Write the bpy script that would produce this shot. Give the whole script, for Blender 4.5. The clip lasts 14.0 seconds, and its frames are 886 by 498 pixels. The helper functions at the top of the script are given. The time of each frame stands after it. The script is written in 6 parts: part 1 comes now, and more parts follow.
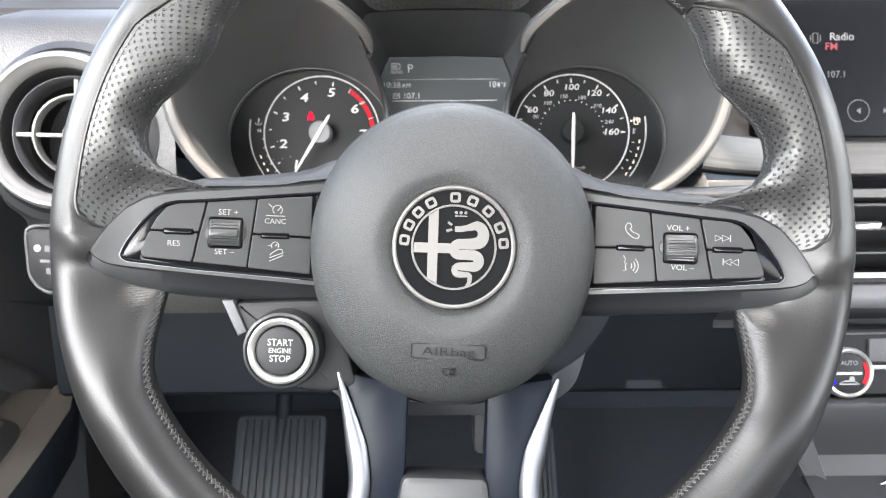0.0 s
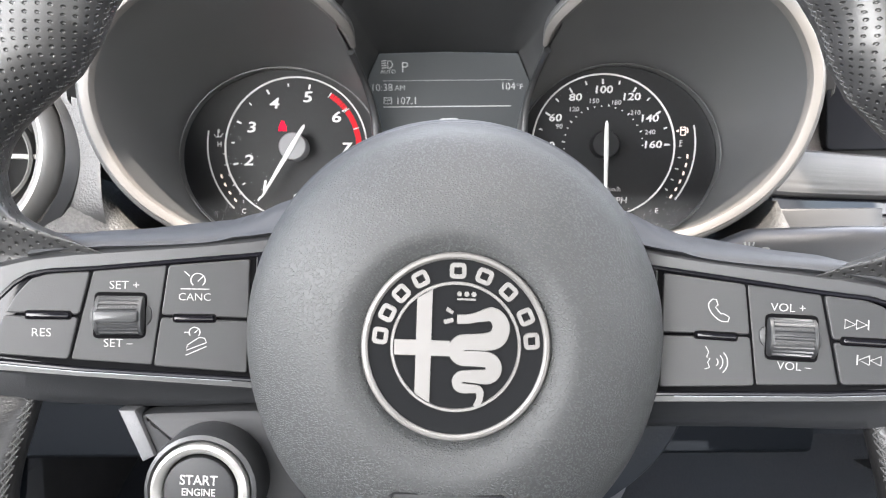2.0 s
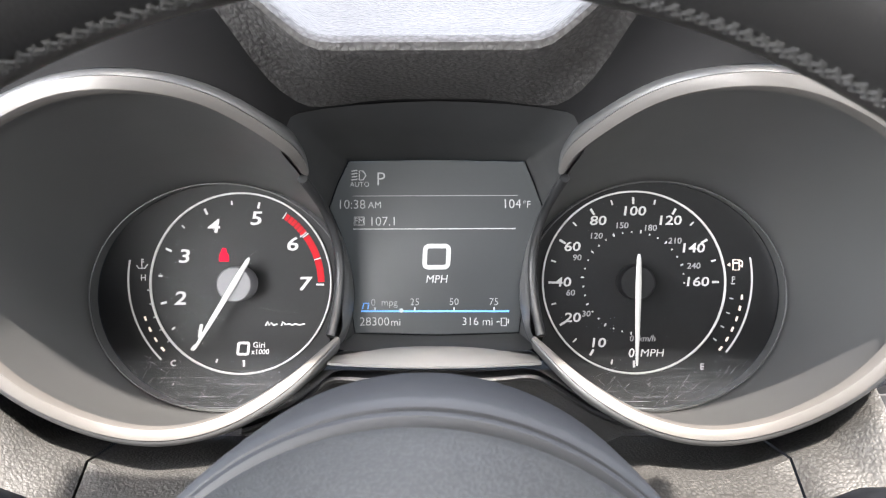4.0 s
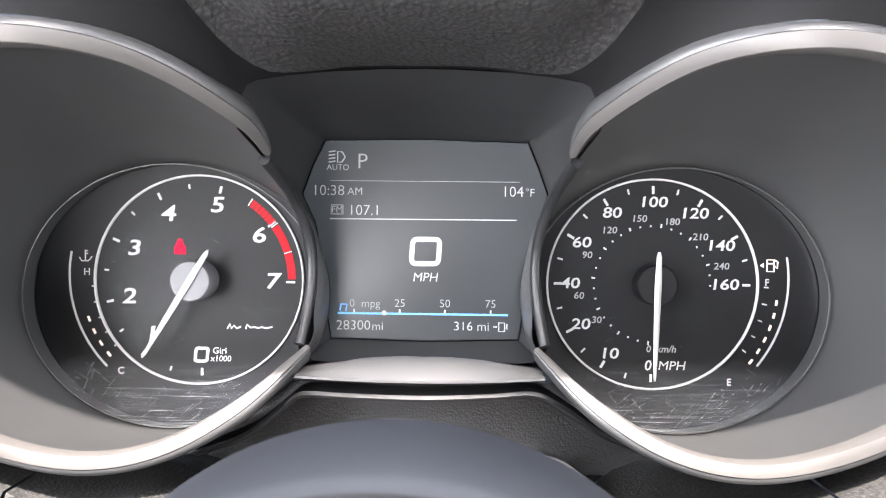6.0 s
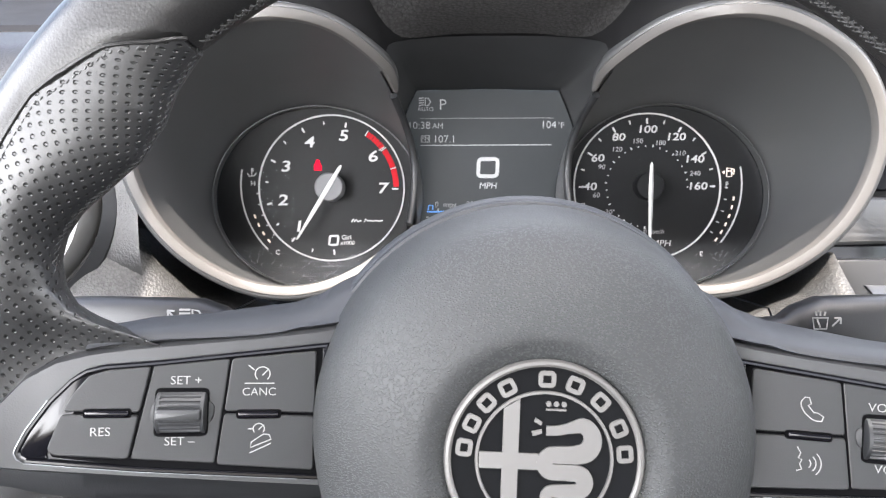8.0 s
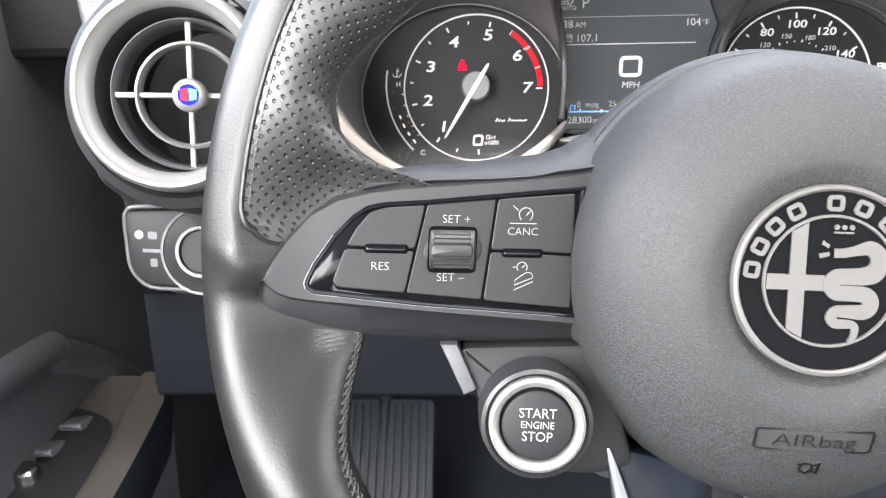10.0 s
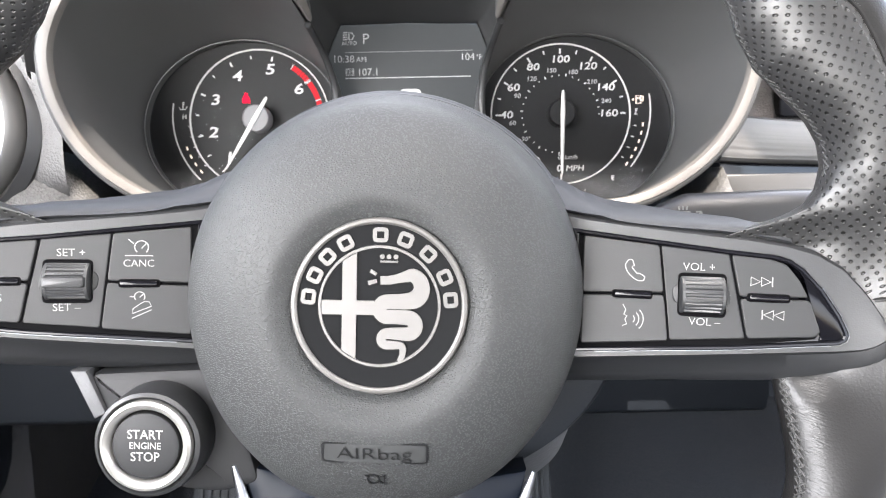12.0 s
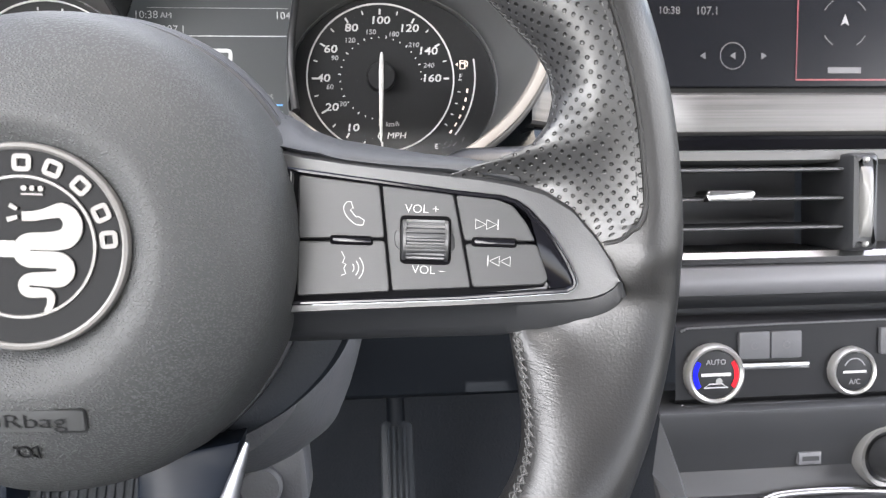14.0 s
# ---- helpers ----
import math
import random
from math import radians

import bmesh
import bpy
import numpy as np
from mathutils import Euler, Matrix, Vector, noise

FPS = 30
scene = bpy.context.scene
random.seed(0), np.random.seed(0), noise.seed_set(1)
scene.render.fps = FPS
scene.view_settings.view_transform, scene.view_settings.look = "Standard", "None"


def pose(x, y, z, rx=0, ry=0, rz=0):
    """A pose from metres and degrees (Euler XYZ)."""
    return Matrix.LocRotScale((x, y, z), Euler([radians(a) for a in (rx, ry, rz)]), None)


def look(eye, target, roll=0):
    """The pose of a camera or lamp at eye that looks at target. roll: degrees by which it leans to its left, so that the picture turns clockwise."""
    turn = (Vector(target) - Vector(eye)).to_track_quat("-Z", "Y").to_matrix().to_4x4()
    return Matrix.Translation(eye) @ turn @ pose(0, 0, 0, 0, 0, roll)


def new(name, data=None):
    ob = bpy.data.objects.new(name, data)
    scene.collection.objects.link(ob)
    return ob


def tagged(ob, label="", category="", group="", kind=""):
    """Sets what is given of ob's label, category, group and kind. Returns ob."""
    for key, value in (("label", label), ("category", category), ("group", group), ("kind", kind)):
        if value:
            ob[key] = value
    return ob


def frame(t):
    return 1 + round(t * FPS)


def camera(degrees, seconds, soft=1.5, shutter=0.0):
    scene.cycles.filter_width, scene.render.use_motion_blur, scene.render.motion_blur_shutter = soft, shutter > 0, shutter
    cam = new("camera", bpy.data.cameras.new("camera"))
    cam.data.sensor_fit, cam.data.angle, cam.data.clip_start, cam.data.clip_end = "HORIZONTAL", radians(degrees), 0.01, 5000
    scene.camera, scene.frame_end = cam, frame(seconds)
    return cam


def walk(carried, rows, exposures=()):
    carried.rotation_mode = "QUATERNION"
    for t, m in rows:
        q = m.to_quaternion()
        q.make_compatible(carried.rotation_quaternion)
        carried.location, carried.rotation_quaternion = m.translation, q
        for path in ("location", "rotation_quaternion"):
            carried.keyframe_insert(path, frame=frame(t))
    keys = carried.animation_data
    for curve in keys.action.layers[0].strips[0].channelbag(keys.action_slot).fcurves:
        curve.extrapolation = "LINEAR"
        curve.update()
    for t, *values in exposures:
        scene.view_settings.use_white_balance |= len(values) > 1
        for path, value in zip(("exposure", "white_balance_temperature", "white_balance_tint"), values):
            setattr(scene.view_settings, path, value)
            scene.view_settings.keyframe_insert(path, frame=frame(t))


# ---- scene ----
# the wheel's own frame leans back: x right, y ahead along the steering column, z up in the wheel's plane
RIG = pose(0, 0, 0.95, -22, 0, 0)
cam = camera(59.88, 14.0, soft=1.0)
# a phone's small aperture, focused at arm's length
cam.data.dof.use_dof = True
cam.data.dof.focus_distance = 0.28
cam.data.dof.aperture_fstop = 28.0
PATH = [
    (0, -0.0057, -0.3253, 0.0026, -0.58, 0.45, -0.20),
    (0.5, -0.0043, -0.3078, 0.0065, -0.69, 0.65, -0.02),
    (1, -0.0021, -0.2783, 0.0097, -0.84, 0.67, 0.14),
    (1.5, -0.0018, -0.2449, 0.0159, -1.19, 0.65, 0.30),
    (2, -0.0021, -0.2125, 0.0309, -1.02, 0.51, 0.30),
    (2.5, -0.0018, -0.1793, 0.0524, -0.71, 0.59, 0.43),
    (3, -0.0017, -0.1549, 0.0700, 0.29, 0.52, 0.38),
    (3.5, 0.0025, -0.1305, 0.0910, 0.61, 0.40, 0.46),
    (5.8, 0.0130, -0.0541, 0.1085, -1.12, -0.47, 1.14),
    (6, 0.0110, -0.0535, 0.1058, -0.74, -0.56, 0.59),
    (6.5, 0.0131, -0.0709, 0.1018, -0.04, -0.31, 0.53),
    (7, 0.0111, -0.1087, 0.0954, -0.09, -0.05, 0.22),
    (7.5, 0.0038, -0.1561, 0.0827, -0.43, 0.26, 0.21),
    (8, -0.0243, -0.1997, 0.0594, -1.24, 0.23, 0.52),
    (8.5, -0.0594, -0.2177, 0.0382, -2.28, 0.02, 1.04),
    (9, -0.0890, -0.2139, 0.0255, -3.64, -0.10, 2.01),
    (9.2, -0.0954, -0.2096, 0.0232, -4.06, -0.02, 2.55),
    (11.3, -0.0552, -0.2165, 0.0343, -5.00, 1.17, 2.84),
    (11.5, -0.0360, -0.2215, 0.0316, -3.99, 0.92, 2.27),
    (12, 0.0187, -0.2258, 0.0292, -3.21, 1.13, -0.16),
    (12.5, 0.0640, -0.2215, 0.0209, -2.56, 1.15, -2.79),
    (13, 0.0848, -0.2100, 0.0109, -2.82, 1.00, -4.43),
    (13.5, 0.0844, -0.2051, 0.0097, -3.18, 0.77, -5.37),
    (14, 0.0853, -0.2022, 0.0088, -3.28, 0.92, -5.89),
]
walk(cam, [(t, RIG @ pose(x, y, z, 90 + pitch, roll, yaw)) for t, x, y, z, pitch, roll, yaw in PATH],
     [(0, 3.52, 7000, 12), (2, 3.48, 6950, 13), (3, 3.28, 6950, 13), (3.5, 3.28, 6950, 13), (6, 3.52, 6750, 16), (7, 3.46, 6750, 16), (8, 3.20, 6800, 14), (9, 3.50, 6950, 13), (11.5, 3.54, 7000, 14), (12.2, 3.50, 7000, 14), (14, 3.32, 6980, 14)])

# ---------------------------------------------------------------- light
world = bpy.data.worlds.new("sky")
scene.world = world
world.use_nodes = True
wn = world.node_tree.nodes
sky = wn.new("ShaderNodeTexSky")
sky.sky_type = "NISHITA"
sky.sun_disc = False
sky.dust_density = 4.0
TO_SUN = Vector((0.12, -0.46, 1.0)).normalized()
sky.sun_elevation = math.asin(TO_SUN.z)
sky.sun_rotation = math.atan2(TO_SUN.x, TO_SUN.y)
wn["Background"].inputs["Strength"].default_value = 0.15
world.node_tree.links.new(sky.outputs["Color"], wn["Background"].inputs["Color"])
sun_data = bpy.data.lights.new("sun", "SUN")
sun_data.energy = 3.0
sun_data.angle = radians(0.55)
sun_data.color = (1.0, 0.96, 0.9)
sun = new("sun", sun_data)
sun.matrix_basis = look(TO_SUN * 5, (0, 0, 0))



def window_light(name, x, y, z, toward, wide, high, watts):
    """Skylight that comes in through a window's opening."""
    d = bpy.data.lights.new(name, "AREA")
    d.shape, d.size, d.size_y, d.energy = "RECTANGLE", wide, high, watts
    d.color = (0.93, 0.97, 1.0)
    new(name, d).matrix_basis = look((x, y, z), toward)


window_light("driver_window_light", -0.49, -0.40, 1.25, (0.3, -0.20, 1.02), 1.1, 0.38, 4.2)
window_light("rear_door_window_light", -0.49, -1.20, 1.22, (0.1, -0.05, 0.95), 0.75, 0.34, 2.6)
window_light("passenger_window_light", 1.22, -0.30, 1.25, (0.3, -0.10, 1.02), 1.1, 0.38, 2.3)
window_light("rear_window_light", 0.35, -1.60, 1.22, (0.2, 0.0, 1.0), 1.3, 0.30, 0.4)
window_light("windscreen_light", 0.37, 0.62, 1.37, (0.37, 0.10, 0.80), 1.45, 0.66, 2.4)
# added fill from above, set in the invented gap of the unseen roof
window_light("roof_gap_fill", 0.10, -0.066, 1.458, (0.10, -0.05, 0.5), 0.38, 0.085, 0.7)

# ---------------------------------------------------------------- materials
def material(name, colour, rough=0.5, metal=0.0, coat=0.0, spec=0.5, emit=0.0):
    m = bpy.data.materials.new(name)
    m.use_nodes = True
    b = m.node_tree.nodes["Principled BSDF"]
    b.inputs["Base Color"].default_value = (*colour, 1)
    b.inputs["Roughness"].default_value = rough
    b.inputs["Metallic"].default_value = metal
    b.inputs["Coat Weight"].default_value = coat
    b.inputs["Coat Roughness"].default_value = 0.08
    b.inputs["Specular IOR Level"].default_value = spec
    if emit:
        b.inputs["Emission Color"].default_value = (*colour, 1)
        b.inputs["Emission Strength"].default_value = emit
    return m


def bsdf(m):
    return m.node_tree.nodes["Principled BSDF"]


def node(m, kind, **values):
    n = m.node_tree.nodes.new(kind)
    for key, value in values.items():
        n.inputs[key.replace("_", " ")].default_value = value
    return n


def link(m, a, b):
    m.node_tree.links.new(a, b)


def coords(m, stretch=(1, 1, 1), uv=False):
    tc = m.node_tree.nodes.new("ShaderNodeTexCoord")
    mp = m.node_tree.nodes.new("ShaderNodeMapping")
    mp.inputs["Scale"].default_value = stretch
    link(m, tc.outputs["UV" if uv else "Object"], mp.inputs["Vector"])
    return mp.outputs["Vector"]


def vary(m, colour, amount, scale, vec, rough=None):
    """Uneven tone and gloss: dust and handling."""
    n = node(m, "ShaderNodeTexNoise", Scale=scale, Detail=5.0, Roughness=0.6)
    link(m, vec, n.inputs["Vector"])
    ramp = m.node_tree.nodes.new("ShaderNodeMix")
    ramp.data_type = "RGBA"
    ramp.inputs[6].default_value = (*[c * (1 - amount) for c in colour], 1)
    ramp.inputs[7].default_value = (*[min(1, c * (1 + amount)) for c in colour], 1)
    link(m, n.outputs["Fac"], ramp.inputs[0])
    link(m, ramp.outputs[2], bsdf(m).inputs["Base Color"])
    if rough:
        mr = node(m, "ShaderNodeMapRange", From_Min=0.3, From_Max=0.7, To_Min=rough[0], To_Max=rough[1])
        link(m, n.outputs["Fac"], mr.inputs["Value"])
        link(m, mr.outputs["Result"], bsdf(m).inputs["Roughness"])
    return n


def bump(m, height, strength, distance, after=None):
    b = node(m, "ShaderNodeBump", Strength=strength, Distance=distance)
    link(m, height, b.inputs["Height"])
    if after:
        link(m, after.outputs["Normal"], b.inputs["Normal"])
    link(m, b.outputs["Normal"], bsdf(m).inputs["Normal"])
    return b


def grained(name, colour, rough, cell, depth, amount=0.25, stretch=(1, 1, 1), furrow_shade=0.0):
    """Leather-like grain: cells of the given size in metres, with fine noise in them."""
    m = material(name, colour, rough)
    vec = coords(m, stretch)
    vary(m, colour, amount, 9.0, vec, (rough - 0.06, rough + 0.08))
    warp = node(m, "ShaderNodeTexNoise", Scale=0.6 / cell, Detail=2.0)
    link(m, vec, warp.inputs["Vector"])
    mix = m.node_tree.nodes.new("ShaderNodeMix")
    mix.data_type = "VECTOR"
    mix.inputs[0].default_value = cell * 0.9
    add = m.node_tree.nodes.new("ShaderNodeVectorMath")
    add.operation = "MULTIPLY_ADD"
    link(m, warp.outputs["Color"], add.inputs[0])
    add.inputs[1].default_value = (cell * 1.2,) * 3
    link(m, vec, add.inputs[2])
    v = node(m, "ShaderNodeTexVoronoi", Scale=1 / cell, Randomness=0.85)
    v.feature = "SMOOTH_F1"
    v.inputs["Smoothness"].default_value = 0.35
    link(m, add.outputs[0], v.inputs["Vector"])
    b = bump(m, v.outputs["Distance"], 1.0, -depth)
    if furrow_shade:
        # shade in the furrows between the pebbles, put into the base colour
        mr = node(m, "ShaderNodeMapRange", From_Min=0.30, From_Max=0.70, To_Min=1.0, To_Max=1.0 - furrow_shade)
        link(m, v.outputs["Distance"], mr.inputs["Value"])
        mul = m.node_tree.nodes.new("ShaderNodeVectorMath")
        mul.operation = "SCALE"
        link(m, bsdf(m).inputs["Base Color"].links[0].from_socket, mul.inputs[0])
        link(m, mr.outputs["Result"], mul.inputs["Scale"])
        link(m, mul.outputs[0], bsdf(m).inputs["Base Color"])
    fine = node(m, "ShaderNodeTexNoise", Scale=2.5 / cell, Detail=3.0)
    link(m, vec, fine.inputs["Vector"])
    bump(m, fine.outputs["Fac"], 0.35, depth * 0.6, b)
    return m


# the airbag cover's leathery grain: small raised beads of uneven size, wider than high
M_HUB = material("hub plastic", (0.0145, 0.015, 0.0163), 0.54)
_v = coords(M_HUB)
_tone = node(M_HUB, "ShaderNodeTexNoise", Scale=9.0, Detail=5.0, Roughness=0.6)
link(M_HUB, _v, _tone.inputs["Vector"])
_bead = node(M_HUB, "ShaderNodeTexVoronoi", Scale=1.0, Randomness=0.95)
link(M_HUB, coords(M_HUB, (1200, 1400, 1800)), _bead.inputs["Vector"])
_top = node(M_HUB, "ShaderNodeMapRange", From_Min=0.22, From_Max=0.56, To_Min=1.0, To_Max=0.0)
_top.interpolation_type = "SMOOTHSTEP"
link(M_HUB, _bead.outputs["Distance"], _top.inputs["Value"])
# relief shading put into the colour: bead tops lighter, valleys between them darker
_mix = M_HUB.node_tree.nodes.new("ShaderNodeMix")
_mix.data_type = "RGBA"
_mix.inputs[6].default_value = (0.0132, 0.0141, 0.0144, 1)
_mix.inputs[7].default_value = (0.0242, 0.0258, 0.0264, 1)
link(M_HUB, _top.outputs["Result"], _mix.inputs[0])
link(M_HUB, _mix.outputs[2], bsdf(M_HUB).inputs["Base Color"])
_mr = node(M_HUB, "ShaderNodeMapRange", From_Min=0.3, From_Max=0.7, To_Min=0.56, To_Max=0.64)
link(M_HUB, _tone.outputs["Fac"], _mr.inputs["Value"])
link(M_HUB, _mr.outputs["Result"], bsdf(M_HUB).inputs["Roughness"])
bsdf(M_HUB).inputs["Specular IOR Level"].default_value = 0.34
bump(M_HUB, _top.outputs["Result"], 1.0, 0.00013)
M_SOFT = grained("dash leather", (0.0165, 0.0162, 0.0162), 0.52, 0.0012, 0.00022, 0.15)
M_RIM = grained("outer rim leather", (0.0100, 0.0098, 0.0098), 0.36, 0.0008, 0.00005, 0.25)
bsdf(M_RIM).inputs["Specular IOR Level"].default_value = 0.27
M_LEATHER = grained("rim leather", (0.0064, 0.0063, 0.0063), 0.35, 0.0008, 0.00004, 0.25)
bsdf(M_LEATHER).inputs["Specular IOR Level"].default_value = 0.35
# creases across the hand-sewn seam of the rim
_uv = M_LEATHER.node_tree.nodes.new("ShaderNodeUVMap")
_stretch = M_LEATHER.node_tree.nodes.new("ShaderNodeMapping")
_stretch.inputs["Scale"].default_value = (1500, 190, 1)
link(M_LEATHER, _uv.outputs["UV"], _stretch.inputs["Vector"])
_crease = node(M_LEATHER, "ShaderNodeTexNoise", Scale=1.0, Detail=2.0, Distortion=0.6)
link(M_LEATHER, _stretch.outputs["Vector"], _crease.inputs["Vector"])
_sep = M_LEATHER.node_tree.nodes.new("ShaderNodeSeparateXYZ")
link(M_LEATHER, _uv.outputs["UV"], _sep.inputs["Vector"])
_off = M_LEATHER.node_tree.nodes.new("ShaderNodeMath")
_off.operation = "SUBTRACT"
link(M_LEATHER, _sep.outputs[1], _off.inputs[0])
_off.inputs[1].default_value = 0.0455
_abs = M_LEATHER.node_tree.nodes.new("ShaderNodeMath")
_abs.operation = "ABSOLUTE"
link(M_LEATHER, _off.outputs[0], _abs.inputs[0])
_near = node(M_LEATHER, "ShaderNodeMapRange", From_Min=0.002, From_Max=0.009, To_Min=1.0, To_Max=0.0)
link(M_LEATHER, _abs.outputs[0], _near.inputs["Value"])
_mul = M_LEATHER.node_tree.nodes.new("ShaderNodeMath")
_mul.operation = "MULTIPLY"
link(M_LEATHER, _crease.outputs["Fac"], _mul.inputs[0])
link(M_LEATHER, _near.outputs["Result"], _mul.inputs[1])
bump(M_LEATHER, _mul.outputs[0], 1.0, 0.00016, bsdf(M_LEATHER).inputs["Normal"].links[0].from_node)
M_COWL = grained("cowl leather", (0.037, 0.036, 0.0362), 0.68, 0.0021, 0.00050, 0.15, furrow_shade=0.5)
bsdf(M_COWL).inputs["Specular IOR Level"].default_value = 0.35
# near-black: the shade under the cowl is put into this colour
M_BROW = grained("smooth shaded brow plastic", (0.0058, 0.0058, 0.0063), 0.62, 0.0006, 0.00002, 0.12)
bsdf(M_BROW).inputs["Specular IOR Level"].default_value = 0.14
# lighter copy of the dash leather: sun on the pads is in the colour
M_PAD = grained("sunlit pad leather", (0.040, 0.0394, 0.0380), 0.58, 0.0014, 0.00030, 0.15, furrow_shade=0.5)
M_PLAQUE = material("smooth hub plastic", (0.0150, 0.0161, 0.0165), 0.58)
M_MATT = grained("matt plastic", (0.0098, 0.0103, 0.0113), 0.45, 0.0006, 0.00002, 0.12)
M_BOWL = material("bowl plastic", (0.042, 0.043, 0.0438), 0.38)
vary(M_BOWL, (0.042, 0.043, 0.0438), 0.06, 14.0, coords(M_BOWL), (0.36, 0.42))
bsdf(M_BOWL).inputs["Specular IOR Level"].default_value = 0.6
M_HOOD = grained("hood plastic", (0.021, 0.0217, 0.0228), 0.5, 0.0006, 0.00001, 0.12)
bsdf(M_HOOD).inputs["Specular IOR Level"].default_value = 0.25
M_DARK = material("black void", (0.006, 0.006, 0.007), 0.7)
M_FACE = material("dial face", (0.0055, 0.0057, 0.0062), 0.55, spec=0.25)
M_GLOSS = material("piano black", (0.003, 0.003, 0.004), 0.12, spec=0.18)
M_SHOULDER = grained("shoulder plastic", (0.014, 0.015, 0.017), 0.60, 0.0006, 0.00002, 0.12)
bsdf(M_SHOULDER).inputs["Specular IOR Level"].default_value = 0.35
M_BADGE = material("badge black", (0.0020, 0.0022, 0.0026), 0.40, spec=0.05)
M_EMBLEM = material("badge silver", (0.076, 0.073, 0.070), 0.50, 0.35)
M_BEZEL = material("bezel silver", (0.093, 0.088, 0.084), 0.50, 0.3)
M_LEDGE = material("ledge silver paint", (0.165, 0.161, 0.157), 0.48, 0.15)
M_VENT = material("vent silver", (0.135, 0.133, 0.128), 0.46, 0.5)
M_DUSK = material("dim switch plastic", (0.0075, 0.0078, 0.0085), 0.55, spec=0.22)
M_KEYCAP = grained("key plastic", (0.0066, 0.0070, 0.0076), 0.50, 0.0005, 0.000015, 0.10)
bsdf(M_KEYCAP).inputs["Specular IOR Level"].default_value = 0.36
M_GROOVE = material("groove shade", (0.0034, 0.0036, 0.0040), 0.45, spec=0.3)
M_BED = material("black gap", (0.0015, 0.0015, 0.0018), 0.9, spec=0.05)
M_STRUT = material("dark satin strut", (0.0042, 0.0060, 0.0095), 0.34, spec=0.08)
M_SHROUD = grained("grey shroud plastic", (0.055, 0.055, 0.054), 0.6, 0.0008, 0.00005, 0.12)
M_DIM = material("dim screen print", (0.05, 0.05, 0.053), 0.5)
M_SCREENR = material("dim red screen line", (0.10, 0.008, 0.013), 0.5, emit=0.003)
M_SOFTW = material("screen print", (0.12, 0.12, 0.124), 0.5)
M_SLAT = material("slat edge", (0.030, 0.030, 0.032), 0.5)
M_SILVER = material("satin silver", (0.205, 0.201, 0.194), 0.38, 0.55)
M_CHROME = material("bright chrome", (0.30, 0.30, 0.30), 0.26, 1.0)
M_EDGE = material("dark satin metal", (0.150, 0.155, 0.166), 0.36, 1.0)
M_PANEL = material("black panel", (0.0028, 0.0028, 0.0032), 0.40, spec=0.16)
M_PRINT = material("white print", (0.155, 0.155, 0.152), 0.5)
M_DIALW = material("backlit white", (0.42, 0.42, 0.41), 0.5, emit=0.034)
M_GREY = material("grey print", (0.28, 0.28, 0.28), 0.5)
M_RED = material("red print", (0.40, 0.008, 0.014), 0.5, spec=0.1)
M_LAMP = material("red warning lamp", (0.60, 0.004, 0.024), 0.5, emit=0.10, spec=0.05)
M_LCDW = material("lit white", (0.36, 0.365, 0.36), 0.5, emit=0.020)
M_LCDB = material("lit blue", (0.10, 0.32, 0.75), 0.5, emit=0.062)
M_LCDR = material("lit red", (0.14, 0.010, 0.015), 0.5, emit=0.004)
# small glow added to keep the blue prints saturated; they are no lamps
M_BLUE = material("blue mark", (0.002, 0.006, 0.70), 0.5, emit=0.05, spec=0.05)
M_GREEN = material("green mark", (0.02, 0.45, 0.25), 0.4)
M_AMBER = material("warm lit segment", (0.95, 0.80, 0.66), 0.5, emit=0.042)
# blue tint: the haze over the dark footwell is put into this colour
M_CARPET = grained("floor carpet", (0.0068, 0.0100, 0.0146), 0.95, 0.003, 0.001, 0.3)
M_DOOR = grained("door plastic", (0.042, 0.043, 0.046), 0.6, 0.0014, 0.0001, 0.15)
M_LINING = grained("headlining cloth", (0.06, 0.06, 0.06), 0.95, 0.002, 0.0003, 0.1)
M_RUBBER = material("pedal rubber", (0.0085, 0.0120, 0.0160), 0.6)
M_THREAD = material("black thread", (0.022, 0.022, 0.022), 0.6)
# near-black blue: shade and haze below the dash are put into the colour
M_UNDER = grained("shade-darkened plastic", (0.0032, 0.0048, 0.0072), 0.65, 0.001, 0.00005, 0.2)
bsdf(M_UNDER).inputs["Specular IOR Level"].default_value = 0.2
M_REST = grained("armrest padding", (0.050, 0.047, 0.042), 0.42, 0.0016, 0.00012, 0.15)
M_KEY = material("satin grey key", (0.06, 0.06, 0.064), 0.4)
M_HAIR = material("scratch", (0.26, 0.27, 0.28), 0.4)
M_HUBCAP = material("needle hub grey", (0.11, 0.11, 0.115), 0.5)
M_LCD = material("display panel", (0.0175, 0.0195, 0.0205), 0.30)
bsdf(M_LCD).inputs["Emission Color"].default_value = (0.75, 0.9, 1.0, 1)
bsdf(M_LCD).inputs["Emission Strength"].default_value = 0.004
M_SCREEN = material("screen glass", (0.0048, 0.0052, 0.0066), 0.25, spec=0.12)

M_ALU = material("brushed aluminium", (0.22, 0.215, 0.205), 0.45, 0.5)
_v = coords(M_ALU, (4, 4, 420))
_n = vary(M_ALU, (0.068, 0.066, 0.064), 0.75, 1.6, _v, (0.30, 0.55))
bump(M_ALU, _n.outputs["Fac"], 0.25, 0.0002)

# worn silver on the bezels: slight streaks
_v = coords(M_SILVER)
vary(M_SILVER, (0.23, 0.226, 0.218), 0.12, 60.0, _v, (0.26, 0.38))

# perforated leather: rows of punched holes over a fine grain
M_PERF = material("perforated leather", (0.011, 0.011, 0.0113), 0.39)
